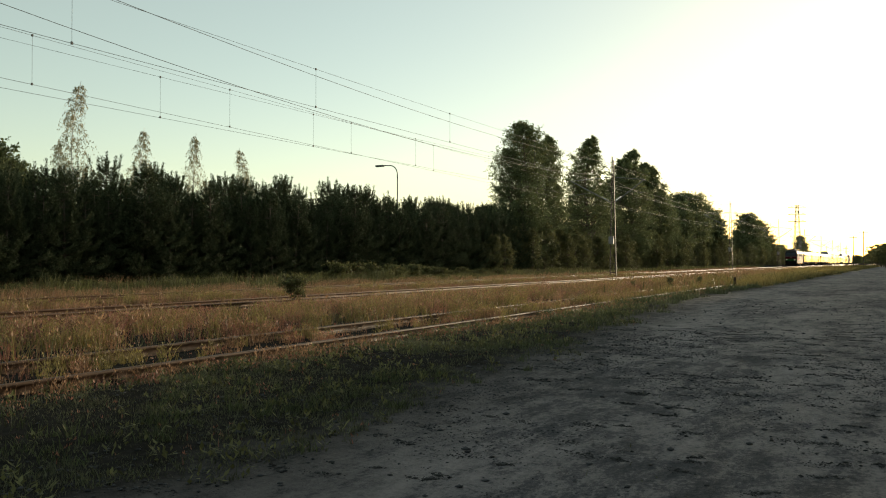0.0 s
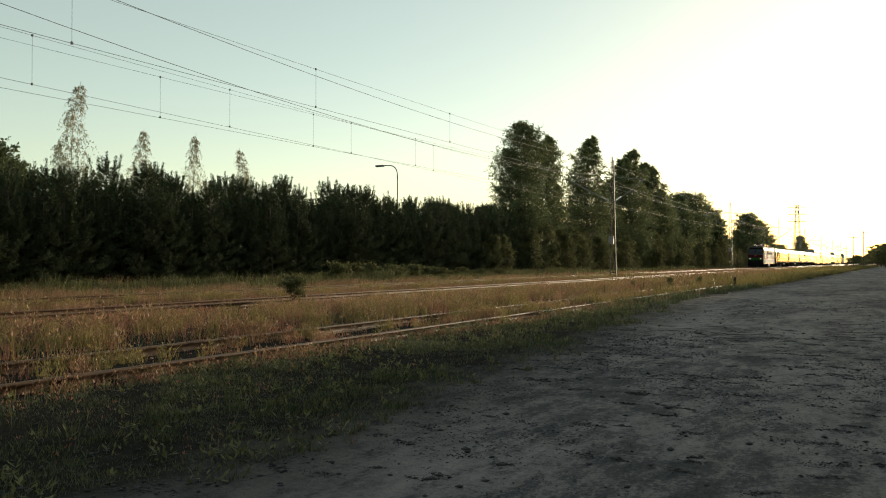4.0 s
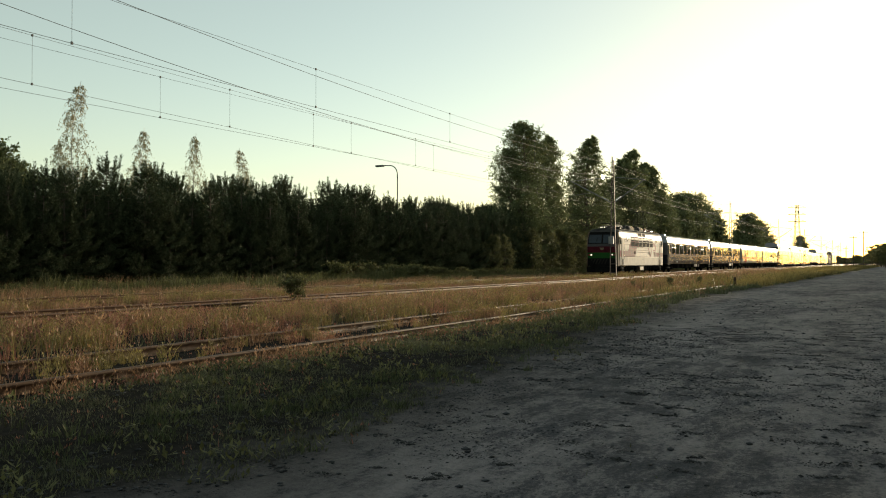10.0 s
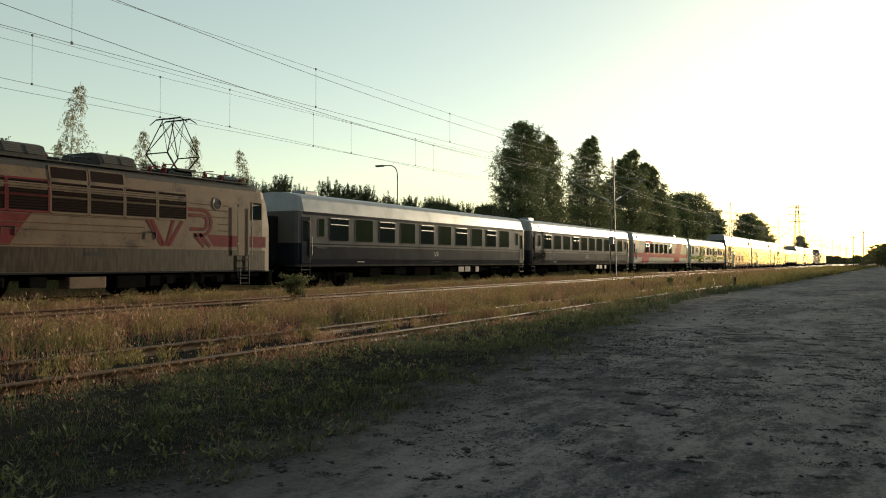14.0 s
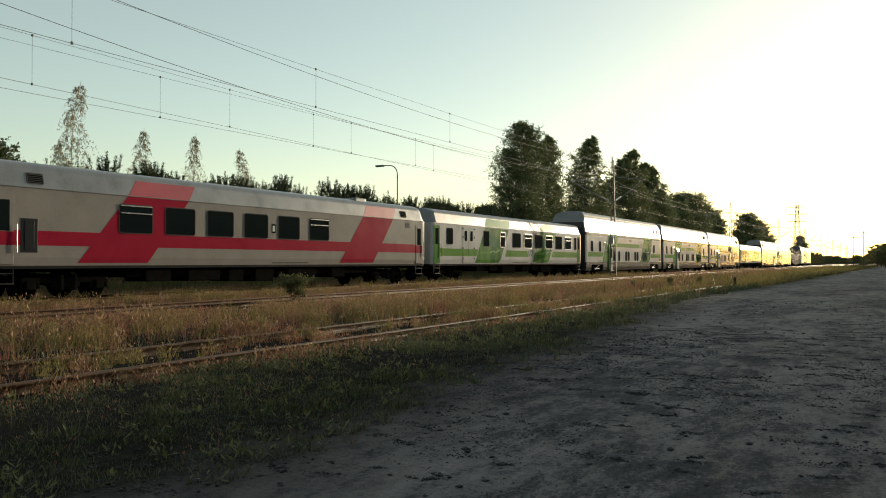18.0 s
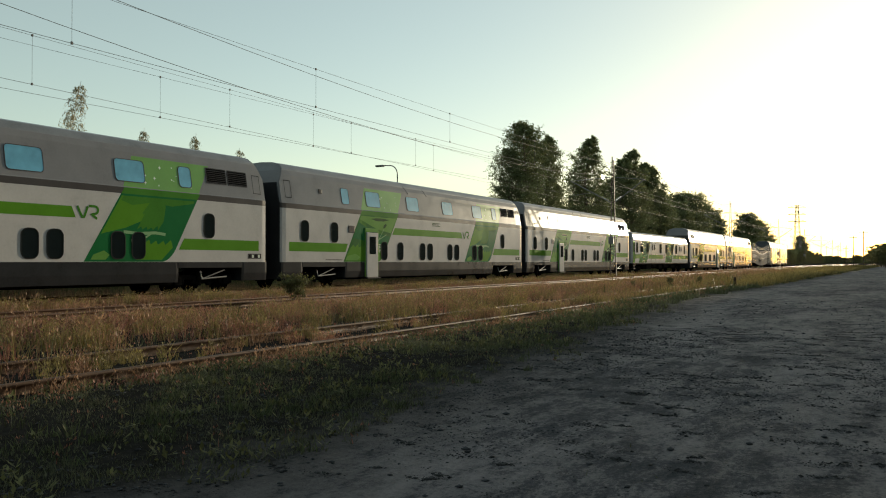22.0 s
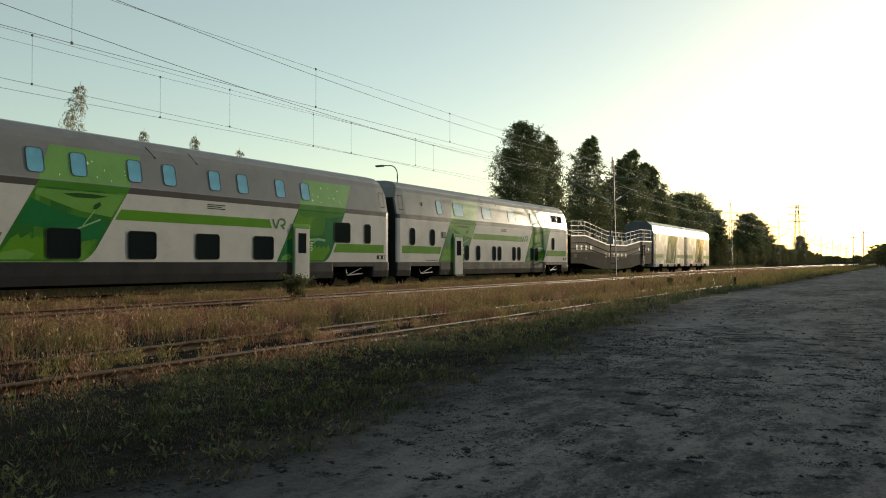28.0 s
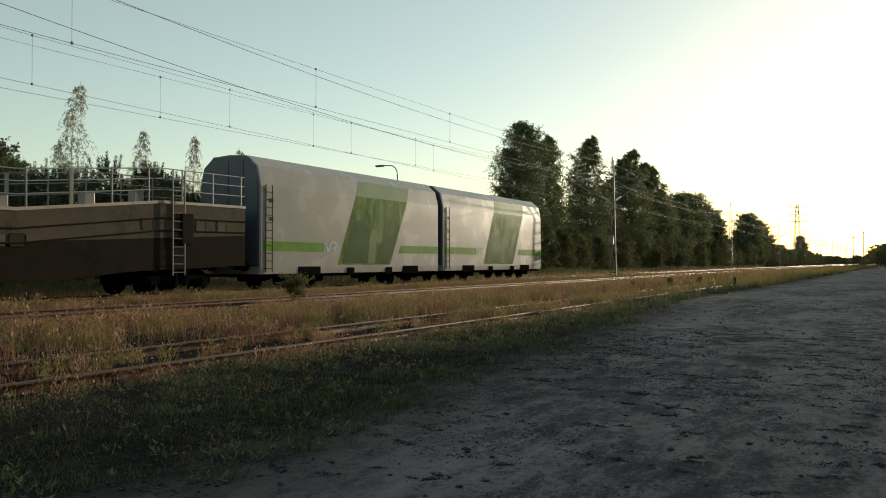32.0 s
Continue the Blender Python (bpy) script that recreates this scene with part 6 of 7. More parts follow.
def green_car():
    car = thing("restaurant_car", "white single-deck carriage with lime band and green landscape murals", "railway carriage", None, "carriages of the train")
    p = SINGLE
    single_base(car, WHITE_PAINT, WHITE_PAINT, ROOF_GREY, 2.1, 3.36)
    gear(car, B0, B1, seed=4)
    film(car, p, "stripe", LIME, 1.52, 1.94, B0 + 0.4, 6.2, None, 6.45)
    film(car, p, "stripe", LIME, 1.52, 1.94, 10.5, 14.45, 10.75, 14.3)
    film(car, p, "stripe", LIME, 1.52, 1.94, 19.05, B1 - 0.4, 19.3)
    green_murals(car, ((6.0, 9.7, 7.4, 11.1), (15.3, 18.4, 16.7, 20.0)))
    emblem(car, p, 14.45, 1.52, 0.42, MID_GREEN)
    window(car, p, 2.66, 2.2, 3.1, 0.74, 0.09)
    for y, w, hop in ((7.6, 0.8, 0), (10.1, 0.72, 1), (12.4, 1.38, 0), (14.42, 1.40, 1), (16.42, 1.40, 0), (18.48, 1.40, 1), (20.52, 1.40, 0), (22.6, 1.42, 1), (24.3, 0.46, 0)):
        window(car, p, y, 2.15, 3.09, w, 0.08, GLASS_DARK, CHROME if hop else BAND_GREY, 0.035, bool(hop))
    side_doors(car, p, 5.1, 1.5)
    for y in (1.12, 25.12):
        end_door(car, p, y, 0.66, 1.1, 3.22, MID_GREEN)
    small_marks(car, p, 11.8, 1.11, 1, BAND_GREY, 2.6)
    return car


def side_doors(car, p, y, w):
    """Double loading doors with two small rounded windows."""
    for s in (-1, 1):
        bm = bmesh.new()
        yc = y + s * w / 4
        box(bm, 1.57, 1.612, yc - w / 4 + 0.01, yc + w / 4 - 0.01, 1.12, 3.26, 0.008)
        d = part("loading_door", bm, WHITE_PAINT, car)
        bm = bmesh.new()
        box(bm, 1.60, 1.616, yc - w / 4 + 0.012, yc + w / 4 - 0.012, 1.52, 1.94)
        part("door_stripe", bm, LIME, d, "lime green stripe across the door")
        bm = bmesh.new()
        box(bm, 1.61, 1.622, yc - 0.14, yc + 0.14, 2.42, 3.02, 0.02)
        part("door_window", bm, GLASS_DARK, d)
        for z in (1.35, 1.95, 2.6, 3.1):
            bm = bmesh.new()
            box(bm, 1.612, 1.64, yc + s * w / 4 - 0.04, yc + s * w / 4 + 0.04, z, z + 0.09, 0.006)
            part("hinge", bm, DARK_STEEL, d)


def baggage_car():
    car = thing("baggage_car", "white single-deck baggage carriage with double doors and green murals", "railway carriage", None, "carriages of the train")
    p = SINGLE
    single_base(car, WHITE_PAINT, WHITE_PAINT, ROOF_GREY, 2.1, 3.36)
    gear(car, B0, B1, seed=6)
    film(car, p, "stripe", LIME, 1.52, 1.94, B0 + 0.4, 3.2, None, 3.4)
    film(car, p, "stripe", LIME, 1.52, 1.94, 6.6, 12.9, 6.8)
    film(car, p, "stripe", LIME, 1.52, 1.94, 17.7, B1 - 0.1, 17.9)
    green_murals(car, ((2.95, 6.1, 4.1, 7.6), (13.9, 17.1, 15.0, 18.5)))
    emblem(car, p, 13.0, 1.52, 0.40, MID_GREEN)
    for y, w, hop in ((2.26, 0.62, 0), (4.0, 1.12, 1), (6.3, 0.78, 0), (11.83, 0.82, 0), (14.5, 0.8, 0), (17.2, 0.82, 0), (19.4, 0.8, 0), (23.7, 0.5, 0)):
        window(car, p, y, 2.15, 3.09, w, 0.08, GLASS_DARK, CHROME if hop else BAND_GREY, 0.035, bool(hop))
    side_doors(car, p, 8.75, 1.6)
    side_doors(car, p, 21.5, 1.6)
    end_door(car, p, 1.12, 0.66, 1.1, 3.22, LIME)
    bm = bmesh.new()
    box(bm, 0.5, 1.0, 1.2, 2.0, 4.0, 4.35, 0.06)
    part("roof_vent", bm, ROOF_SILVER, car)
    return car


def locomotive():
    car = thing("electric_locomotive", "dusty grey and red electric locomotive with green nose panel", "locomotive", None, "vehicles of the train")
    p = LOCO
    L0, L1 = -0.15, 17.25
    LEAN = 0.24
    ends = ((0.0, 0.90), (0.10, 0.97), (0.55, 1.0))
    part("body", shell(p, 0.80, 3.98, L0, L1, ends, LEAN, 2.60), CREAM, car)
    part("roof", shell(p, 3.98, 4.34, L0, L1, ((0.0, 0.80), (0.3, 0.95), (0.8, 1.0)), LEAN, 2.60), ROOF_SOOT, car)
    film(car, p, "stripe", LOCO_RED, 1.66, 2.25, 0.3, 5.64, None, 6.05, label="faded red stripe")
    film(car, p, "stripe", LOCO_RED, 1.75, 2.18, 13.95, 16.9, 13.6, label="faded red stripe")
    # a dark reflection on the lower side is put into this streaked panel
    film(car, p, "lower_panel", DARK_STREAKED, 0.87, 1.62, 0.35, 16.85, label="soot-streaked lower panel, a dark reflection in its colour")
    patch(car, p, "block", LOCO_RED, [(3.2, 2.25), (6.05, 2.25), (6.4, 2.66), (4.15, 2.66), (4.15, 3.5), (4.05, 3.5)], 0.006, "faded red slanted block")
    # the operator's large mark, as doubled bent bands
    for dy, w in ((0.0, 0.13), (0.21, 0.13)):
        stroke(car, p, [(10.72 + dy, 2.64), (11.42 + dy * 0.5, 1.75)], w, LOCO_RED, 0.009)
        stroke(car, p, [(11.62 + dy * 0.5, 1.75), (12.35 - 0.42 + dy * 2, 2.64)], w, LOCO_RED, 0.009)
        r = 0.46 - dy
        bow = [(13.35 + r * math.sin(k * math.pi / 10), 2.62 + r * math.cos(k * math.pi / 10)) for k in range(11)]
        stroke(car, p, [(12.45 + dy, 2.62 + r)] + bow + [(12.95 - dy, 2.62 - r)], w, LOCO_RED, 0.009)
        stroke(car, p, [(12.95 + dy * 1.2, 2.16 + dy * 0.2), (13.45 + dy * 1.5, 1.75)], w, LOCO_RED, 0.009)
    film(car, p, "lower_band", SKIRT_GREY, 0.80, 0.86, 0.3, 16.9)
    bm = bmesh.new()
    for z in (2.35, 2.6, 2.85, 3.1, 3.3):
        for y0, y1 in ((1.9, 4.0), (12.8, 14.7)) if z > 2.65 else ((1.9, 10.6), (14.2, 14.7)):
            rod(bm, (p.x(z), y0, z), (p.x(z), y1, z), 0.018, 5)
    for z in (1.70, 2.14):
        rod(bm, (p.x(z), 1.8, z), (p.x(z), 10.6, z), 0.016, 5)
    part("side_bead", bm, CREAM, car)
    # ventilation grilles
    for i in range(6):
        for z0, z1 in ((2.70, 3.12), (3.18, 3.60)):
            v = window(car, p, 4.84 + i * 1.41, z0, z1, 1.28, 0.02, GRILLE_DARK, CREAM if i > 1 else LOCO_RED, 0.06, name="grille")
            bm = bmesh.new()
            for k in range(5):
                z = z0 + 0.05 + k * 0.08
                rod(bm, (p.x(z) + 0.026, -0.65, z), (p.x(z) + 0.026, 0.65, z), 0.006, 4)
            part("louvre", bm, BLACK, v)
    for i in range(2):
        window(car, p, 7.68 + i * 1.45, 3.72, 4.06, 1.30, 0.02, GRILLE_DARK, CREAM, 0.06, name="grille")
    for y in (2.99, 14.1):
        v = window(car, p, y, 3.16, 3.56, 0.40, 0.19, SKIRT_GREY, CREAM, 0.05, name="round_window")
    for y in (1.2, 15.6):
        d = end_door(car, p, y, 0.62, 1.42, 3.42, CREAM, False)
        bm = bmesh.new()
        for s in (-1, 1):
            rod(bm, (1.62, y + s * 0.42, 1.45), (1.62, y + s * 0.42, 3.3), 0.02, 6)
        part("handrail", bm, CHROME, d)
        bm = bmesh.new()
        for z in (0.35, 0.65, 0.95, 1.25):
            rod(bm, (1.6, y - 0.25, z), (1.6, y + 0.25, z), 0.022, 5)
        for s in (-1, 1):
            rod(bm, (1.6, y + s * 0.25, 0.3), (1.6, y + s * 0.25, 1.45), 0.02, 5)
        part("ladder", bm, DARK_STEEL, d)
    for y, w in ((0.36, 0.3), (0.72, 0.26), (16.35, 0.55)):
        window(car, p, y, 2.85, 3.52, w, 0.05, GLASS_DARK, CREAM, 0.03)
    for y in (5.6, 10.9):
        bm = bmesh.new()
        for s in (-1, 1):
            rod(bm, (1.57, y + s * 0.22, 1.95), (1.57, y + s * 0.22, 2.2), 0.014, 5)
        rod(bm, (1.57, y - 0.22, 2.2), (1.57, y + 0.22, 2.2), 0.014, 5)
        part("grab_iron", bm, DARK_STEEL, car)
    patch(car, p, "number_plate", DARK_STEEL, [(8.2, 1.35), (9.0, 1.35), (9.0, 1.5), (8.2, 1.5)], 0.01)
    # the nose; its paints are darkened for the shade on it
    def nose_x(z):
        return p.x(z) * 0.90
    def nose_y(z):
        return L0 + LEAN * max(0.0, z - 2.60) - 0.006
    def nose_field(name, mat, z0, z1, x0=-1, x1=1, off=0.0, label=""):
        bm = bmesh.new()
        zz = sorted({z0, z1} | {z for z in (2.60, 3.45, 3.72) if z0 < z < z1})
        rows = [(bm.verts.new((nose_x(z) * x0, nose_y(z) - off, z)), bm.verts.new((nose_x(z) * x1, nose_y(z) - off, z))) for z in zz]
        for (a0, b0), (a1, b1) in zip(rows, rows[1:]):
            bm.faces.new((a0, b0, b1, a1))
        return part(name, bm, mat, car, label)
    nose_field("nose_band", SHADED_NOSE_RED, 2.05, 2.62, label="red nose band, darkened in colour for its shade")
    nose_field("nose_sill", NOSE_GREY, 2.62, 2.88, label="light grey band under the windscreen")
    nose_field("nose_panel", LOCO_GREEN, 1.52, 2.05, label="bright green nose panel")
    nose_field("nose_base", BLACK, 0.80, 1.52)
    nose_field("nose_top", BLACK, 2.88, 3.98)
    for k in range(9):
        x = -1.25 + 0.29 * k
        bm = bmesh.new()
        bm.faces.new([bm.verts.new((x + dx, L0 - 0.012, z)) for dx, z in ((0, 1.0), (0.13, 1.0), (0.38, 1.46), (0.25, 1.46))])
        part("warning_stripe", bm, STRIPE_GREY, car, "grey diagonal warning stripe")
    for x0, x1 in ((-0.93, -0.05), (0.05, 0.93)):
        nose_field("windscreen", WINDSCREEN, 2.94, 3.72, x0, x1, 0.012, "large dark windscreen")
        bm = bmesh.new()
        m = (x0 + x1) / 2 * 1.35
        rod(bm, (m, nose_y(2.9) - 0.04, 2.88), (m + 0.25, nose_y(3.5) - 0.05, 3.5), 0.012, 5)
        part("wiper", bm, BLACK, car)
    for x in (-1.0, 1.0):
        for z, r in ((1.84, 0.075),):
            bm = bmesh.new()
            rod(bm, (x, L0 - 0.01, z), (x, L0 - 0.07, z), r + 0.03, 18)
            h = part("headlight", bm, CHROME, car)
            bm = bmesh.new()
            rod(bm, (x, L0 - 0.065, z), (x, L0 - 0.08, z), r, 18)
            part("lens", bm, LAMP_GLOW, h, "lit round headlight lens")
        bm = bmesh.new()
        rod(bm, (x * 1.22, L0 - 0.01, 1.84), (x * 1.22, L0 - 0.05, 1.84), 0.07, 14)
        part("marker_lamp", bm, RED_PAINT, car)
    for x in (-0.17, 0.17):
        bm = bmesh.new()
        rod(bm, (x, 0.28, 4.42), (x, 0.12, 4.42), 0.13, 16)
        h = part("roof_headlight", bm, SKIRT_GREY, car)
        bm = bmesh.new()
        rod(bm, (x, 0.125, 4.42), (x, 0.11, 4.42), 0.055, 16)
        part("lens", bm, LAMP_GLOW, h, "lit roof headlight lens")
    emb = [(-0.22, 2.52), (0.22, 2.52), (0.12, 2.3), (-0.12, 2.3)]
    bm = bmesh.new()
    bm.faces.new([bm.verts.new((x, L0 - 0.012, z)) for x, z in emb])
    part("emblem", bm, CREAM, car)
    for end, s in ((L0, -1), (L1, 1)):
        for x in (-0.87, 0.87):
            bm = bmesh.new()
            rod(bm, (x, end - s * 0.1, 1.06), (x, end + s * 0.5, 1.06), 0.11, 12)
            rod(bm, (x, end + s * 0.5, 1.06), (x, end + s * 0.56, 1.06), 0.24, 18)
            part("buffer", bm, BLACK, car)
        bm = bmesh.new()
        box(bm, -1.4, 1.4, min(end, end + s * 0.25), max(end, end + s * 0.25), 0.22, 0.78, 0.06)
        part("snow_plough", bm, BLACK, car)
    # running gear: two long bogies
    for y in (4.0, 13.1):
        b = new("bogie", BOGIE)
        b.parent = car
        b.location = (0.28, y, 0.08)
        for a in (-1.5, 1.5):
            for s in (-1, 1):
                w = new("wheel", WHEEL)
                w.parent = b
                w.location = (s * 0.79 - 0.28, a, 0.54)
                w.scale = (1, 1.35, 1.35)
    bm = bmesh.new()
    box(bm, -1.3, 1.3, 0.3, 16.8, 0.62, 0.86)
    part("underframe", bm, BLACK, car)
    bm = bmesh.new()
    box(bm, 1.0, 1.5, 7.7, 9.1, 0.33, 0.70, 0.03)
    part("battery_box", bm, CREAM, car, "light grey battery box")
    for i, (y, ln) in enumerate(((0.9, 0.5), (2.2, 0.4), (6.4, 0.6), (9.6, 1.2), (11.0, 0.5), (15.0, 0.6))):
        bm = bmesh.new()
        box(bm, 0.9, 1.42, y, y + ln, 0.30 + 0.05 * (i % 3), 0.75, 0.03)
        part("underfloor_box", bm, BLACK, car)
    # roof gear
    for y, ln, x0, x1, h in ((10.9, 0.5, -0.4, 0.3, 0.25), (7.6, 0.6, -0.3, 0.4, 0.22), (14.9, 0.8, -0.5, 0.5, 0.2), (0.9, 0.7, -0.5, 0.5, 0.2)):
        bm = bmesh.new()
        box(bm, x0 - 0.1, x1, y, y + ln, 4.2, 4.3 + h, 0.05)
        part("roof_box", bm, ROOF_SOOT, car)
    for y, ln in ((5.7, 1.55), (9.25, 1.5)):
        bm = bmesh.new()
        v = [bm.verts.new((x, yy, z)) for yy in (y, y + ln) for x, z in ((-1.0, 4.15), (1.0, 4.15), (1.02, 4.45), (0.86, 4.72), (0.6, 4.8), (-0.6, 4.8), (-0.86, 4.72), (-1.02, 4.45))]
        for i in range(8):
            bm.faces.new((v[i], v[(i + 1) % 8], v[8 + (i + 1) % 8], v[8 + i]))
        bm.faces.new(v[7::-1])
        bm.faces.new(v[8:])
        bmesh.ops.recalc_face_normals(bm, faces=bm.faces)
        hood = part("resistor_hood", bm, ROOF_SOOT, car, "dark louvred hood on the roof")
        # only the sun-facing sides get pale louvres: their lit look is in the colour
        for k in range(2):
            bm = bmesh.new()
            y0 = y + 0.12 + k * (ln / 2 - 0.02)
            for j in range(5):
                f = j / 5
                x0, z0 = 1.03 - 0.17 * f, 4.45 + 0.28 * f
                box(bm, x0 - 0.06, x0 + 0.02, y0, y0 + ln / 2 - 0.2, z0 - 0.012, z0 + 0.03)
            part("louvre", bm, STONE_GREY, hood, "louvres, pale in colour where the sun falls")
        bm = bmesh.new()
        for j in range(6):
            box(bm, -0.8, 0.8, y + ln, y + ln + 0.03, 4.30 + 0.075 * j, 4.345 + 0.075 * j)
        part("end_louvre", bm, STONE_GREY, hood, "louvres, pale in colour where the sun falls")
    # walkway and handrail along the roof edge
    for side in (-1, 1):
        bm = bmesh.new()
        box(bm, side * 1.18 - 0.12, side * 1.18 + 0.12, 1.0, 16.2, 4.26, 4.30)
        part("roof_walkway", bm, ROOF_SOOT, car)
    bm = bmesh.new()
    for y in (1.6, 2.6, 4.4, 7.6, 12.4, 14.6, 15.6):
        for x in (-0.5, 0.5):
            for k in range(4):
                rod(bm, (x, y, 4.3 + k * 0.07), (x, y, 4.36 + k * 0.07), 0.08, 8, 0.05)
    part("roof_insulator", bm, LOCO_RED, car)
    bm = bmesh.new()
    rod(bm, (0.5, 1.6, 4.6), (0.5, 15.6, 4.6), 0.02, 6)
    rod(bm, (-0.5, 1.6, 4.6), (-0.5, 15.6, 4.6), 0.02, 6)
    part("roof_busbar", bm, WIRE_COPPER, car)
    # folded front pantograph
    bm = bmesh.new()
    box(bm, -0.7, 0.7, 1.8, 4.4, 4.55, 4.62, 0.02)
    fold = part("folded_pantograph", bm, DARK_STEEL, car)

    def arm(parent, p0, p1, r):
        bm = bmesh.new()
        rod(bm, p0, p1, r, 6)
        part("arm", bm, DARK_STEEL, parent)
    for x in (-0.6, 0.6):
        arm(fold, (x, 1.9, 4.62), (x * 0.9, 4.6, 4.72), 0.025)
        arm(fold, (x * 0.9, 4.6, 4.72), (x * 0.7, 2.2, 4.86), 0.022)
    arm(fold, (-0.9, 2.3, 4.9), (0.9, 2.3, 4.9), 0.035)
    arm(fold, (-0.9, 2.6, 4.9), (0.9, 2.6, 4.9), 0.035)
    for y, h in ((0.75, 0.30), (3.3, 0.42), (4.9, 0.5), (8.4, 0.34), (10.4, 0.45), (11.6, 0.34), (12.3, 0.5), (14.3, 0.42), (15.2, 0.36), (16.3, 0.28)):
        bm = bmesh.new()
        for k in range(5):
            rod(bm, (0.72, y, 4.22 + k * h / 5), (0.72, y, 4.22 + (k + 0.8) * h / 5), 0.085, 10, 0.05)
        rod(bm, (0.72, y, 4.2 + h), (0.72, y + 0.5, 4.25 + h), 0.02, 5)
        part("roof_insulator", bm, LOCO_RED if y > 11 else SKIRT_GREY, car)
    for y, ln in ((3.6, 1.1), (12.9, 0.9), (15.5, 0.8)):
        bm = bmesh.new()
        rod(bm, (0.45, y, 4.45), (0.45, y + ln, 4.45), 0.16, 12)
        part("air_tank", bm, SKIRT_GREY, car)
    # raised rear pantograph: a diamond
    yb = 13.4
    bm = bmesh.new()
    box(bm, -0.7, 0.7, yb - 0.5, yb + 0.5, 4.55, 4.64, 0.02)
    panto = part("pantograph", bm, DARK_STEEL, car, "raised pantograph touching the wire")
    for x in (-0.5, 0.5):
        for s in (-1, 1):
            arm(panto, (x, yb + s * 0.28, 4.62), (x * 1.1, yb + s * 0.80, 5.18), 0.034)
            arm(panto, (x * 1.1, yb + s * 0.80, 5.18), (x * 0.6, yb + s * 0.24, 6.46), 0.02)
            arm(panto, (x * 1.1, yb + s * 0.80, 5.18), (x * 0.6, yb - s * 0.24, 6.42), 0.012)
    for s in (-1, 1):
        arm(panto, (-0.55, yb + s * 0.80, 5.18), (0.55, yb + s * 0.80, 5.18), 0.024)
        arm(panto, (-0.55, yb + s * 0.80, 5.18), (0.3, yb + s * 0.24, 6.46), 0.011)
        arm(panto, (0.55, yb + s * 0.80, 5.18), (-0.3, yb + s * 0.24, 6.46), 0.011)
        arm(panto, (-0.62, yb + s * 0.24, 6.54), (0.62, yb + s * 0.24, 6.54), 0.03)
        for x in (-1, 1):
            arm(panto, (x * 0.62, yb + s * 0.24, 6.54), (x * 0.95, yb + s * 0.24, 6.36), 0.02)
            arm(panto, (x * 0.3, yb + s * 0.24, 6.46), (x * 0.3, yb + s * 0.24, 6.54), 0.015)
    return car


def strip_slab(upper, lower, x0, x1):
    """A plate between an upper and a lower line (y, z), in upright strips."""
    ys = sorted({y for y, _ in upper} | {y for y, _ in lower})
    bm = bmesh.new()
    rows = [[bm.verts.new((x, y, piecewise(line, y))) for x, line in ((x0, upper), (x1, upper), (x1, lower), (x0, lower))] for y in ys]
    for a, b in zip(rows, rows[1:]):
        for i in range(4):
            bm.faces.new((a[i], a[(i + 1) % 4], b[(i + 1) % 4], b[i]))
    bm.faces.new(rows[0])
    bm.faces.new(list(reversed(rows[-1])))
    bmesh.ops.recalc_face_normals(bm, faces=bm.faces)
    return bm


def piecewise(pts, y):
    for (a, za), (b, zb) in zip(pts, pts[1:]):
        if y <= b:
            return za + (zb - za) * (y - a) / (b - a)
    return pts[-1][1]


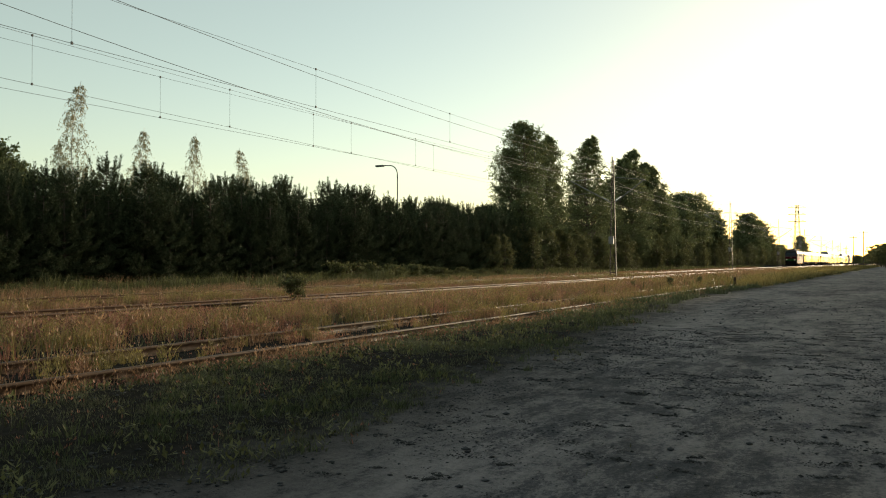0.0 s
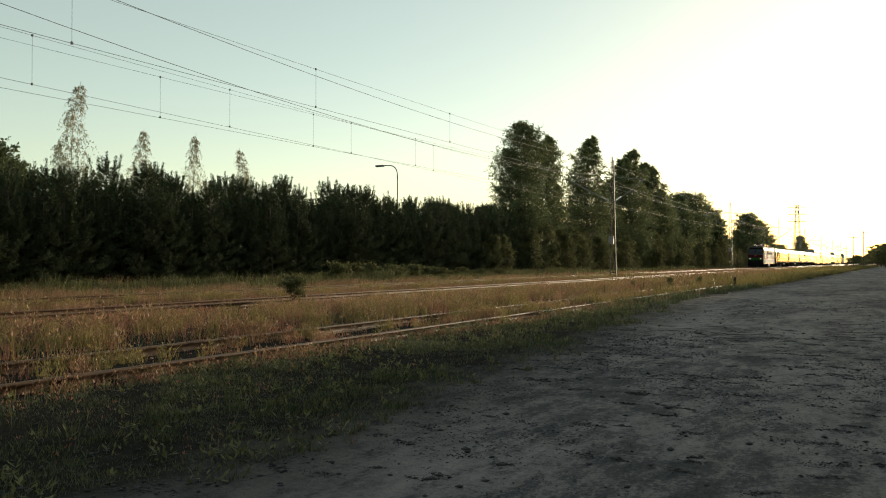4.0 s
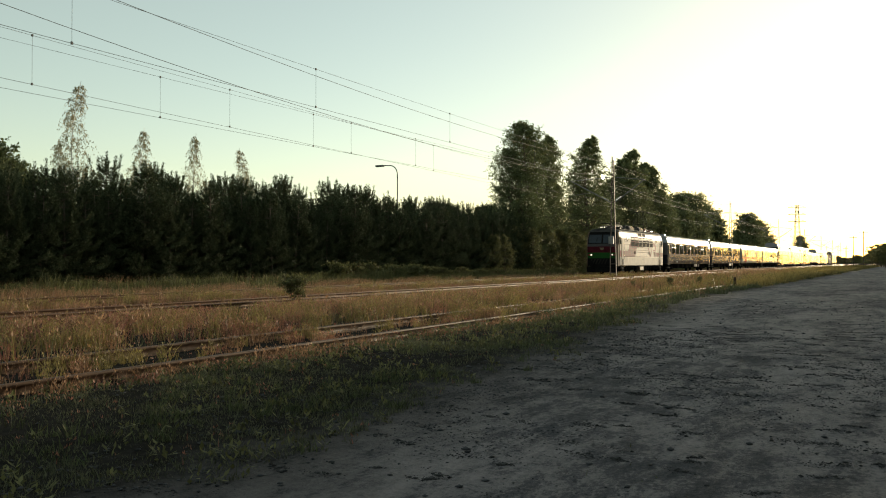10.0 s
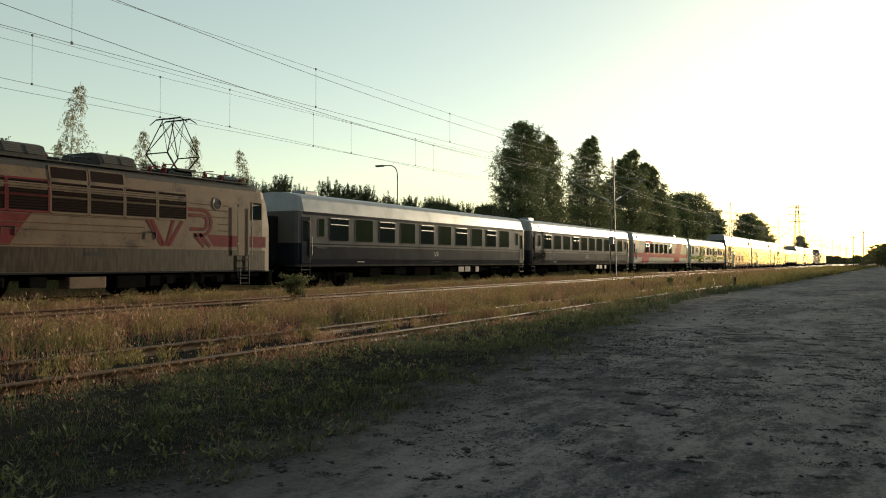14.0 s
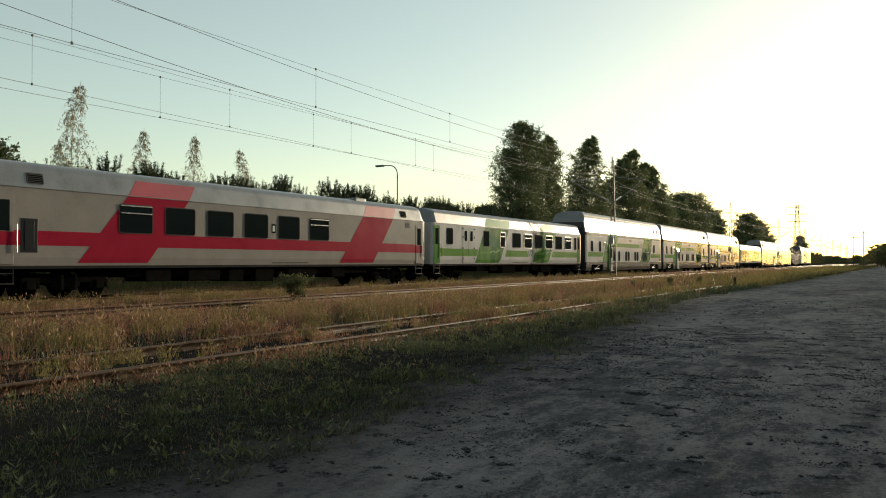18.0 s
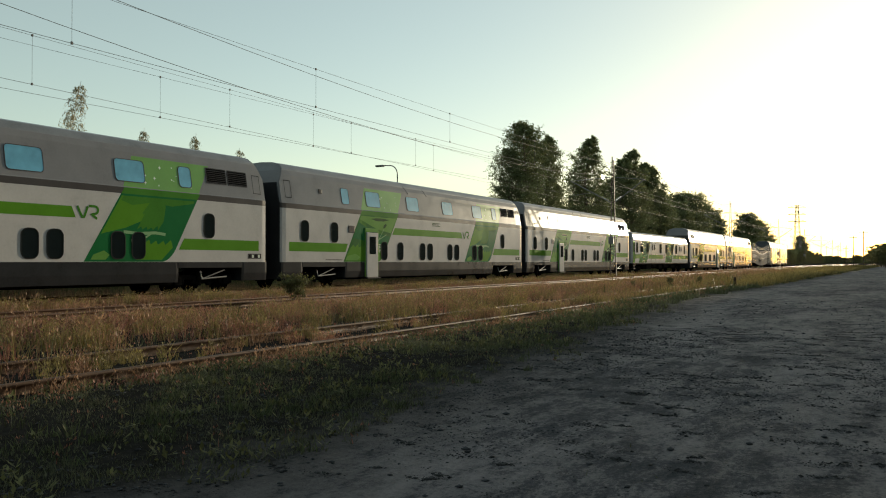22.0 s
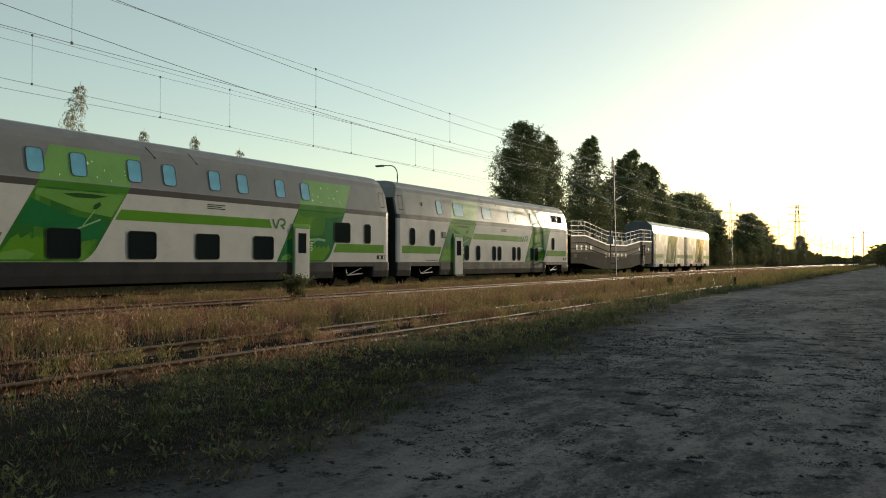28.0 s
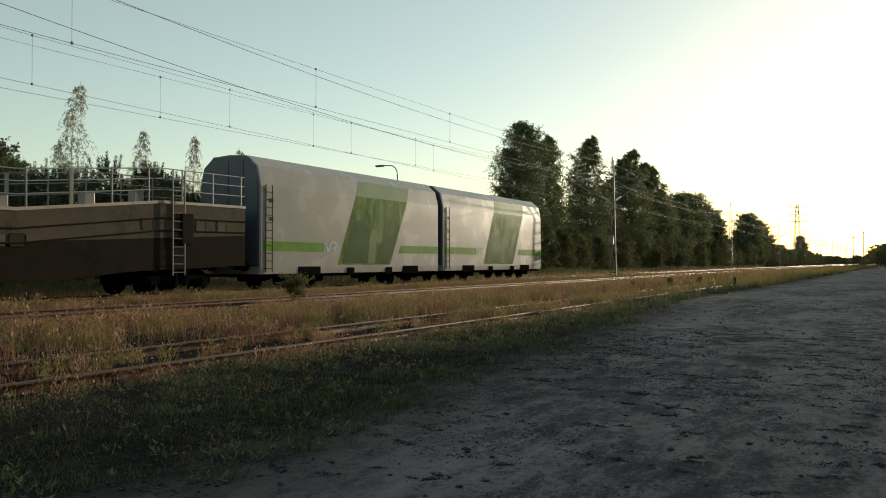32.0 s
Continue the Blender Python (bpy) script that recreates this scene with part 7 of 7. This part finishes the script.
def open_carrier():
    car = thing("open_car_carrier", "dull grey double-deck car carrier with open railed top deck", "railway wagon", None, "vehicles of the train")
    top = [(0.6, 3.29), (4.15, 3.40), (10.3, 2.76), (16.0, 2.76), (21.5, 3.31), (25.8, 3.35)]
    low = [(0.6, 1.07), (3.6, 1.05), (5.6, 0.85), (9.1, 0.55), (13.2, 0.51), (17.6, 0.62), (20.1, 0.85), (25.8, 1.03)]
    mid = [(0.6, 1.93), (6.0, 2.02), (9.1, 1.77), (13.2, 1.61), (17.6, 1.83), (25.8, 2.20)]
    for s in (-1, 1):
        a, b = sorted((s * 1.52, s * 1.6))
        part("side_wall", strip_slab([(y, z - 0.06) for y, z in top], mid, a, b), CARRIER_GREY, car)
        # the lower half is darker for the dark reflection on it, put into colour
        part("lower_side", strip_slab(mid, low, a, b), CARRIER_DARK, car)
        for d0 in (0.62, 1.05):
            bm = bmesh.new()
            for (y0, z0), (y1, z1) in zip(top, top[1:]):
                rod(bm, (s * 1.61, y0, z0 - d0), (s * 1.61, y1, z1 - d0), 0.03, 5)
            part("side_rib", bm, CARRIER_DARK, car)
    part("top_deck", strip_slab(top, [(y, z - 0.1) for y, z in top], -1.63, 1.63), DECK_STEEL, car, "steel top deck, its sunlit paleness in the colour")
    part("lower_deck", strip_slab([(y, z + 0.12) for y, z in low], low, -1.5, 1.5), BLACK, car)
    for y0, y1 in ((0.6, 0.7), (25.7, 25.8)):
        bm = bmesh.new()
        for x in (-1.4, 1.4, -0.5, 0.5):
            box(bm, x - 0.08, x + 0.08, y0, y1, 1.05, 3.3)
        part("end_post", bm, CARRIER_DARK, car)
    for s in (-1, 1):
        for i in range(17):
            y = 0.9 + i * 1.544
            z = piecewise(top, y)
            bm = bmesh.new()
            thick = i in (7, 11)
            box(bm, s * 1.56 - 0.025, s * 1.56 + 0.025, y - (0.06 if thick else 0.022), y + (0.06 if thick else 0.022), z, z + 1.14, 0.006)
            part("railing_post", bm, AGED_GREY if thick else GALVANISED, car)
        for h in (0.38, 0.76, 1.12):
            bm = bmesh.new()
            for (y0, z0), (y1, z1) in zip(top, top[1:]):
                rod(bm, (s * 1.56, y0, z0 + h), (s * 1.56, y1, z1 + h), 0.020, 6)
            part("railing", bm, GALVANISED, car)
    for i, y in enumerate((5.2, 8.0, 11.3, 15.4, 18.4, 20.4)):
        z = piecewise(top, y)
        bm = bmesh.new()
        box(bm, 1.2, 1.5, y, y + 0.42, z - 0.02, z + 0.40, 0.03)
        part("wheel_chock_box", bm, AGED_GREY, car, "pale steel box on the deck")
    for y in (2.9, 13.6):
        z = piecewise(top, y)
        bm = bmesh.new()
        box(bm, 1.575, 1.60, y, y + 0.45, z + 0.72, z + 1.02, 0.01)
        part("sign_plate", bm, STONE_GREY, car)
    flat = Profile([(1.60, 0.0), (1.60, 4.0)])
    for y in (1.92, 3.05, 4.25, 5.5):
        window(car, flat, y + 0.1, 2.16, 2.55, 0.5, 0.06, CARRIER_PANE, CARRIER_DARK, 0.02)
    for i, y in enumerate((9.85, 11.05, 12.3, 13.5, 14.75, 16.05)):
        window(car, flat, y, 1.62, 1.98, 0.5, 0.06, PALE_PANEL if i == 0 else CARRIER_PANE, CHROME if i == 0 else CARRIER_DARK, 0.02)
    for y in (2.6, 3.72, 4.95, 6.15):
        patch(car, flat, "side_panel", PALE_PANEL, [(y - 0.28, 2.17), (y + 0.22, 2.17), (y + 0.22, 2.53), (y - 0.28, 2.53)], 0.006, "pale worn panel")
    for y in (10.45, 11.68, 12.9, 14.12, 15.4):
        patch(car, flat, "side_panel", PALE_PANEL, [(y - 0.26, 1.63), (y + 0.26, 1.63), (y + 0.26, 1.96), (y - 0.26, 1.96)], 0.006, "pale worn panel")
    for y in (20.9, 23.4, 24.5):
        window(car, flat, y, 2.3, 2.66, 0.45, 0.06, CARRIER_PANE, CARRIER_GREY, 0.03)
    bm = bmesh.new()
    for s in (-1, 1):
        rod(bm, (1.72, 22.2 + s * 0.28, 0.7), (1.72, 22.2 + s * 0.28, 4.4), 0.03, 6)
    for i in range(12):
        rod(bm, (1.72, 21.92, 0.8 + i * 0.3), (1.72, 22.48, 0.8 + i * 0.3), 0.02, 5)
    part("ladder", bm, GALVANISED, car)
    bm = bmesh.new()
    box(bm, 1.6, 1.75, 22.35, 22.9, 1.8, 2.9, 0.03)
    part("control_box", bm, CARRIER_DARK, car)
    small_marks(car, flat, 1.3, 1.75, 4, STONE_GREY, 0.75)
    small_marks(car, flat, 4.2, 1.5, 3, STONE_GREY, 0.4)
    emblem(car, flat, 13.4, 1.35, 0.16, FILM_WHITE)
    bogie(car, 3.2)
    bogie(car, 22.8)
    for end, s in ((0.6, -1), (25.8, 1)):
        for x in (-0.87, 0.87):
            bm = bmesh.new()
            rod(bm, (x, end - s * 0.02, 1.06), (x, end + s * 0.36, 1.06), 0.09, 12)
            rod(bm, (x, end + s * 0.36, 1.06), (x, end + s * 0.41, 1.06), 0.22, 16)
            part("buffer", bm, BLACK, car)
    return car


def closed_carrier():
    car = thing("closed_car_carrier", "tall white closed car carrier with green band and mural", "railway wagon", None, "vehicles of the train")
    p = CLOSED
    e = ((0.0, 0.975), (0.06, 1.0), (0.1, 1.0))
    B = 15.45
    part("body", shell(p, 0.98, 5.03, 0.4, B, e), CARRIER_WHITE, car)
    part("roof", shell(p, 5.03, 5.56, 0.4, B, e), CARRIER_WHITE, car)
    part("sill", shell(p, 0.68, 0.98, 0.4, B, e), CARRIER_WHITE, car)
    film(car, p, "stripe", SHEEN_GREEN, 1.62, 2.02, 0.55, 4.7)
    film(car, p, "stripe", SHEEN_GREEN, 1.62, 2.02, 11.1, B - 0.1, 11.35)
    emblem(car, p, 4.8, 1.62, 0.42, FILM_WHITE)
    film(car, p, "mural", PRINT_OLIVE, 1.04, 4.28, 5.75, 10.3, 7.25, 12.0, 0.005, 0.0, "slanted green forest mural")
    # pale film on the cant above the mural: a greenish reflection in colour
    film(car, p, "mural_top", PALE_OLIVE, 4.28, 5.03, 7.28, 12.0, 7.65, 12.45, 0.005)
    patch(car, p, "mural_wood", OLIVE, [(8.9, 1.08), (10.0, 1.08), (11.0, 3.4), (10.3, 3.0), (9.9, 2.2), (9.2, 2.0)], 0.008)
    patch(car, p, "mural_wood", OLIVE, [(6.1, 1.1), (8.2, 1.1), (8.5, 2.4), (7.9, 3.3), (7.0, 3.0), (6.6, 2.2)], 0.008)
    patch(car, p, "mural_light", PALE_OLIVE, [(8.25, 1.1), (8.85, 1.1), (9.1, 2.6), (8.7, 2.9), (8.4, 2.3)], 0.011)
    for y, z, dy, dz in ((8.7, 2.9, -0.7, 1.1), (8.8, 2.9, 0.1, 1.2), (8.3, 3.5, -0.5, 0.2), (8.85, 3.5, 0.5, 0.5), (8.75, 3.1, 0.6, 0.3)):
        patch(car, p, "mural_branch", PALE_OLIVE, [(y, z), (y + 0.08, z), (y + dy + 0.04, z + dz), (y + dy, z + dz)], 0.014)
    # end walls and doors, panelled
    for y, s in ((0.4, -1), (B, 1)):
        part("end_wall", shell(p, 1.0, 5.50, min(y, y + s * 0.04), max(y, y + s * 0.04), ((0.0, 0.965), (0.01, 0.965), (0.02, 0.965))), BLUE_GREY, car, "dull blue-grey end wall")
        for x0, x1 in ((-1.5, -0.78), (-0.75, -0.02), (0.02, 0.75), (0.78, 1.5)):
            bm = bmesh.new()
            box(bm, x0, x1, min(y, y + s * 0.07), max(y, y + s * 0.07), 1.05, 4.62 if abs(x0 + x1) > 1.2 else 5.32, 0.015)
            part("end_door", bm, BLUE_GREY, car)
        for x in (-0.87, 0.87):
            bm = bmesh.new()
            rod(bm, (x, y, 1.0), (x, y + s * 0.22, 1.0), 0.2, 14)
            part("buffer", bm, BLACK, car)
    for y in (3.6, 12.3):
        bogie(car, y + 0.1, (-0.9, 0.9))
        bm = bmesh.new()
        box(bm, 1.585, 1.61, y - 0.75, y + 0.85, 0.6, 0.98, 0.02)
        part("axle_guard", bm, BLACK, car)
    for y in (6.5, 9.9):
        bm = bmesh.new()
        box(bm, 1.5, 1.63, y, y + 0.6, 0.55, 0.92, 0.03)
        part("axle_guard", bm, BLACK, car)
    bm = bmesh.new()
    box(bm, -1.4, 1.4, 0.5, B - 0.1, 0.55, 0.7)
    part("underframe", bm, BLACK, car)
    bm = bmesh.new()
    for s in (-0.2, 0.2):
        rod(bm, (1.68, 0.85 + s, 0.75), (1.68, 0.85 + s, 4.3), 0.022, 6)
    for k in range(11):
        rod(bm, (1.68, 0.65, 0.9 + 0.31 * k), (1.68, 1.05, 0.9 + 0.31 * k), 0.018, 5)
    for z in (0.9, 4.1):
        rod(bm, (1.55, 0.65, z), (1.68, 0.65, z), 0.018, 5)
    part("ladder", bm, DARK_STEEL, car)
    for z in (2.85, 3.6):
        patch(car, p, "latch", BAND_GREY, [(0.95, z), (1.2, z), (1.2, z + 0.16), (0.95, z + 0.16)], 0.012)
    return car


TRAIN_X, BACK = -23.96, 11.866
SLEEPER_LABEL = "white double-deck sleeping car with grey upper deck and green murals"
first_sleeper = double_decker(SLEEPER_LABEL, False)
VEHICLES = [
    (locomotive(), 0.0),
    (blue_car("dark blue and grey carriage with half its windows tilted open", (0, 2, 4, 6, 8), 3.68, 1), 18.31),
    (blue_car("dark blue and grey carriage with green curtains drawn", (0, 3, 8), 3.98, 2), 44.51),
    (red_car(), 70.96),
    (green_car(), 96.96),
    (first_sleeper, 123.66),
    (copy_thing(first_sleeper, Matrix()), 150.36),
    (copy_thing(first_sleeper, Matrix()), 176.96),
    (baggage_car(), 203.66),
    (double_decker("white double-deck sleeping car with square lower windows and green murals", True), 230.4),
    (copy_thing(first_sleeper, Matrix()), 256.95),
    (open_carrier(), 283.1),
]
closed = closed_carrier()
VEHICLES += [(closed, 309.4), (copy_thing(closed, Matrix()), 325.0)]


def nose_place(t):
    """Where the locomotive's nose is along the line: the train slows a little as it passes."""
    u = t - 18.0
    return -44.82 - 16.6175 * u + 0.0176 * u * u + 0.00095 * u ** 3 - BACK


def motions():
    for car, behind in VEHICLES:
        walk(car, [(t, pose(TRAIN_X, nose_place(t) + behind, 0.0)) for t in range(0, 33, 2)])


motions()
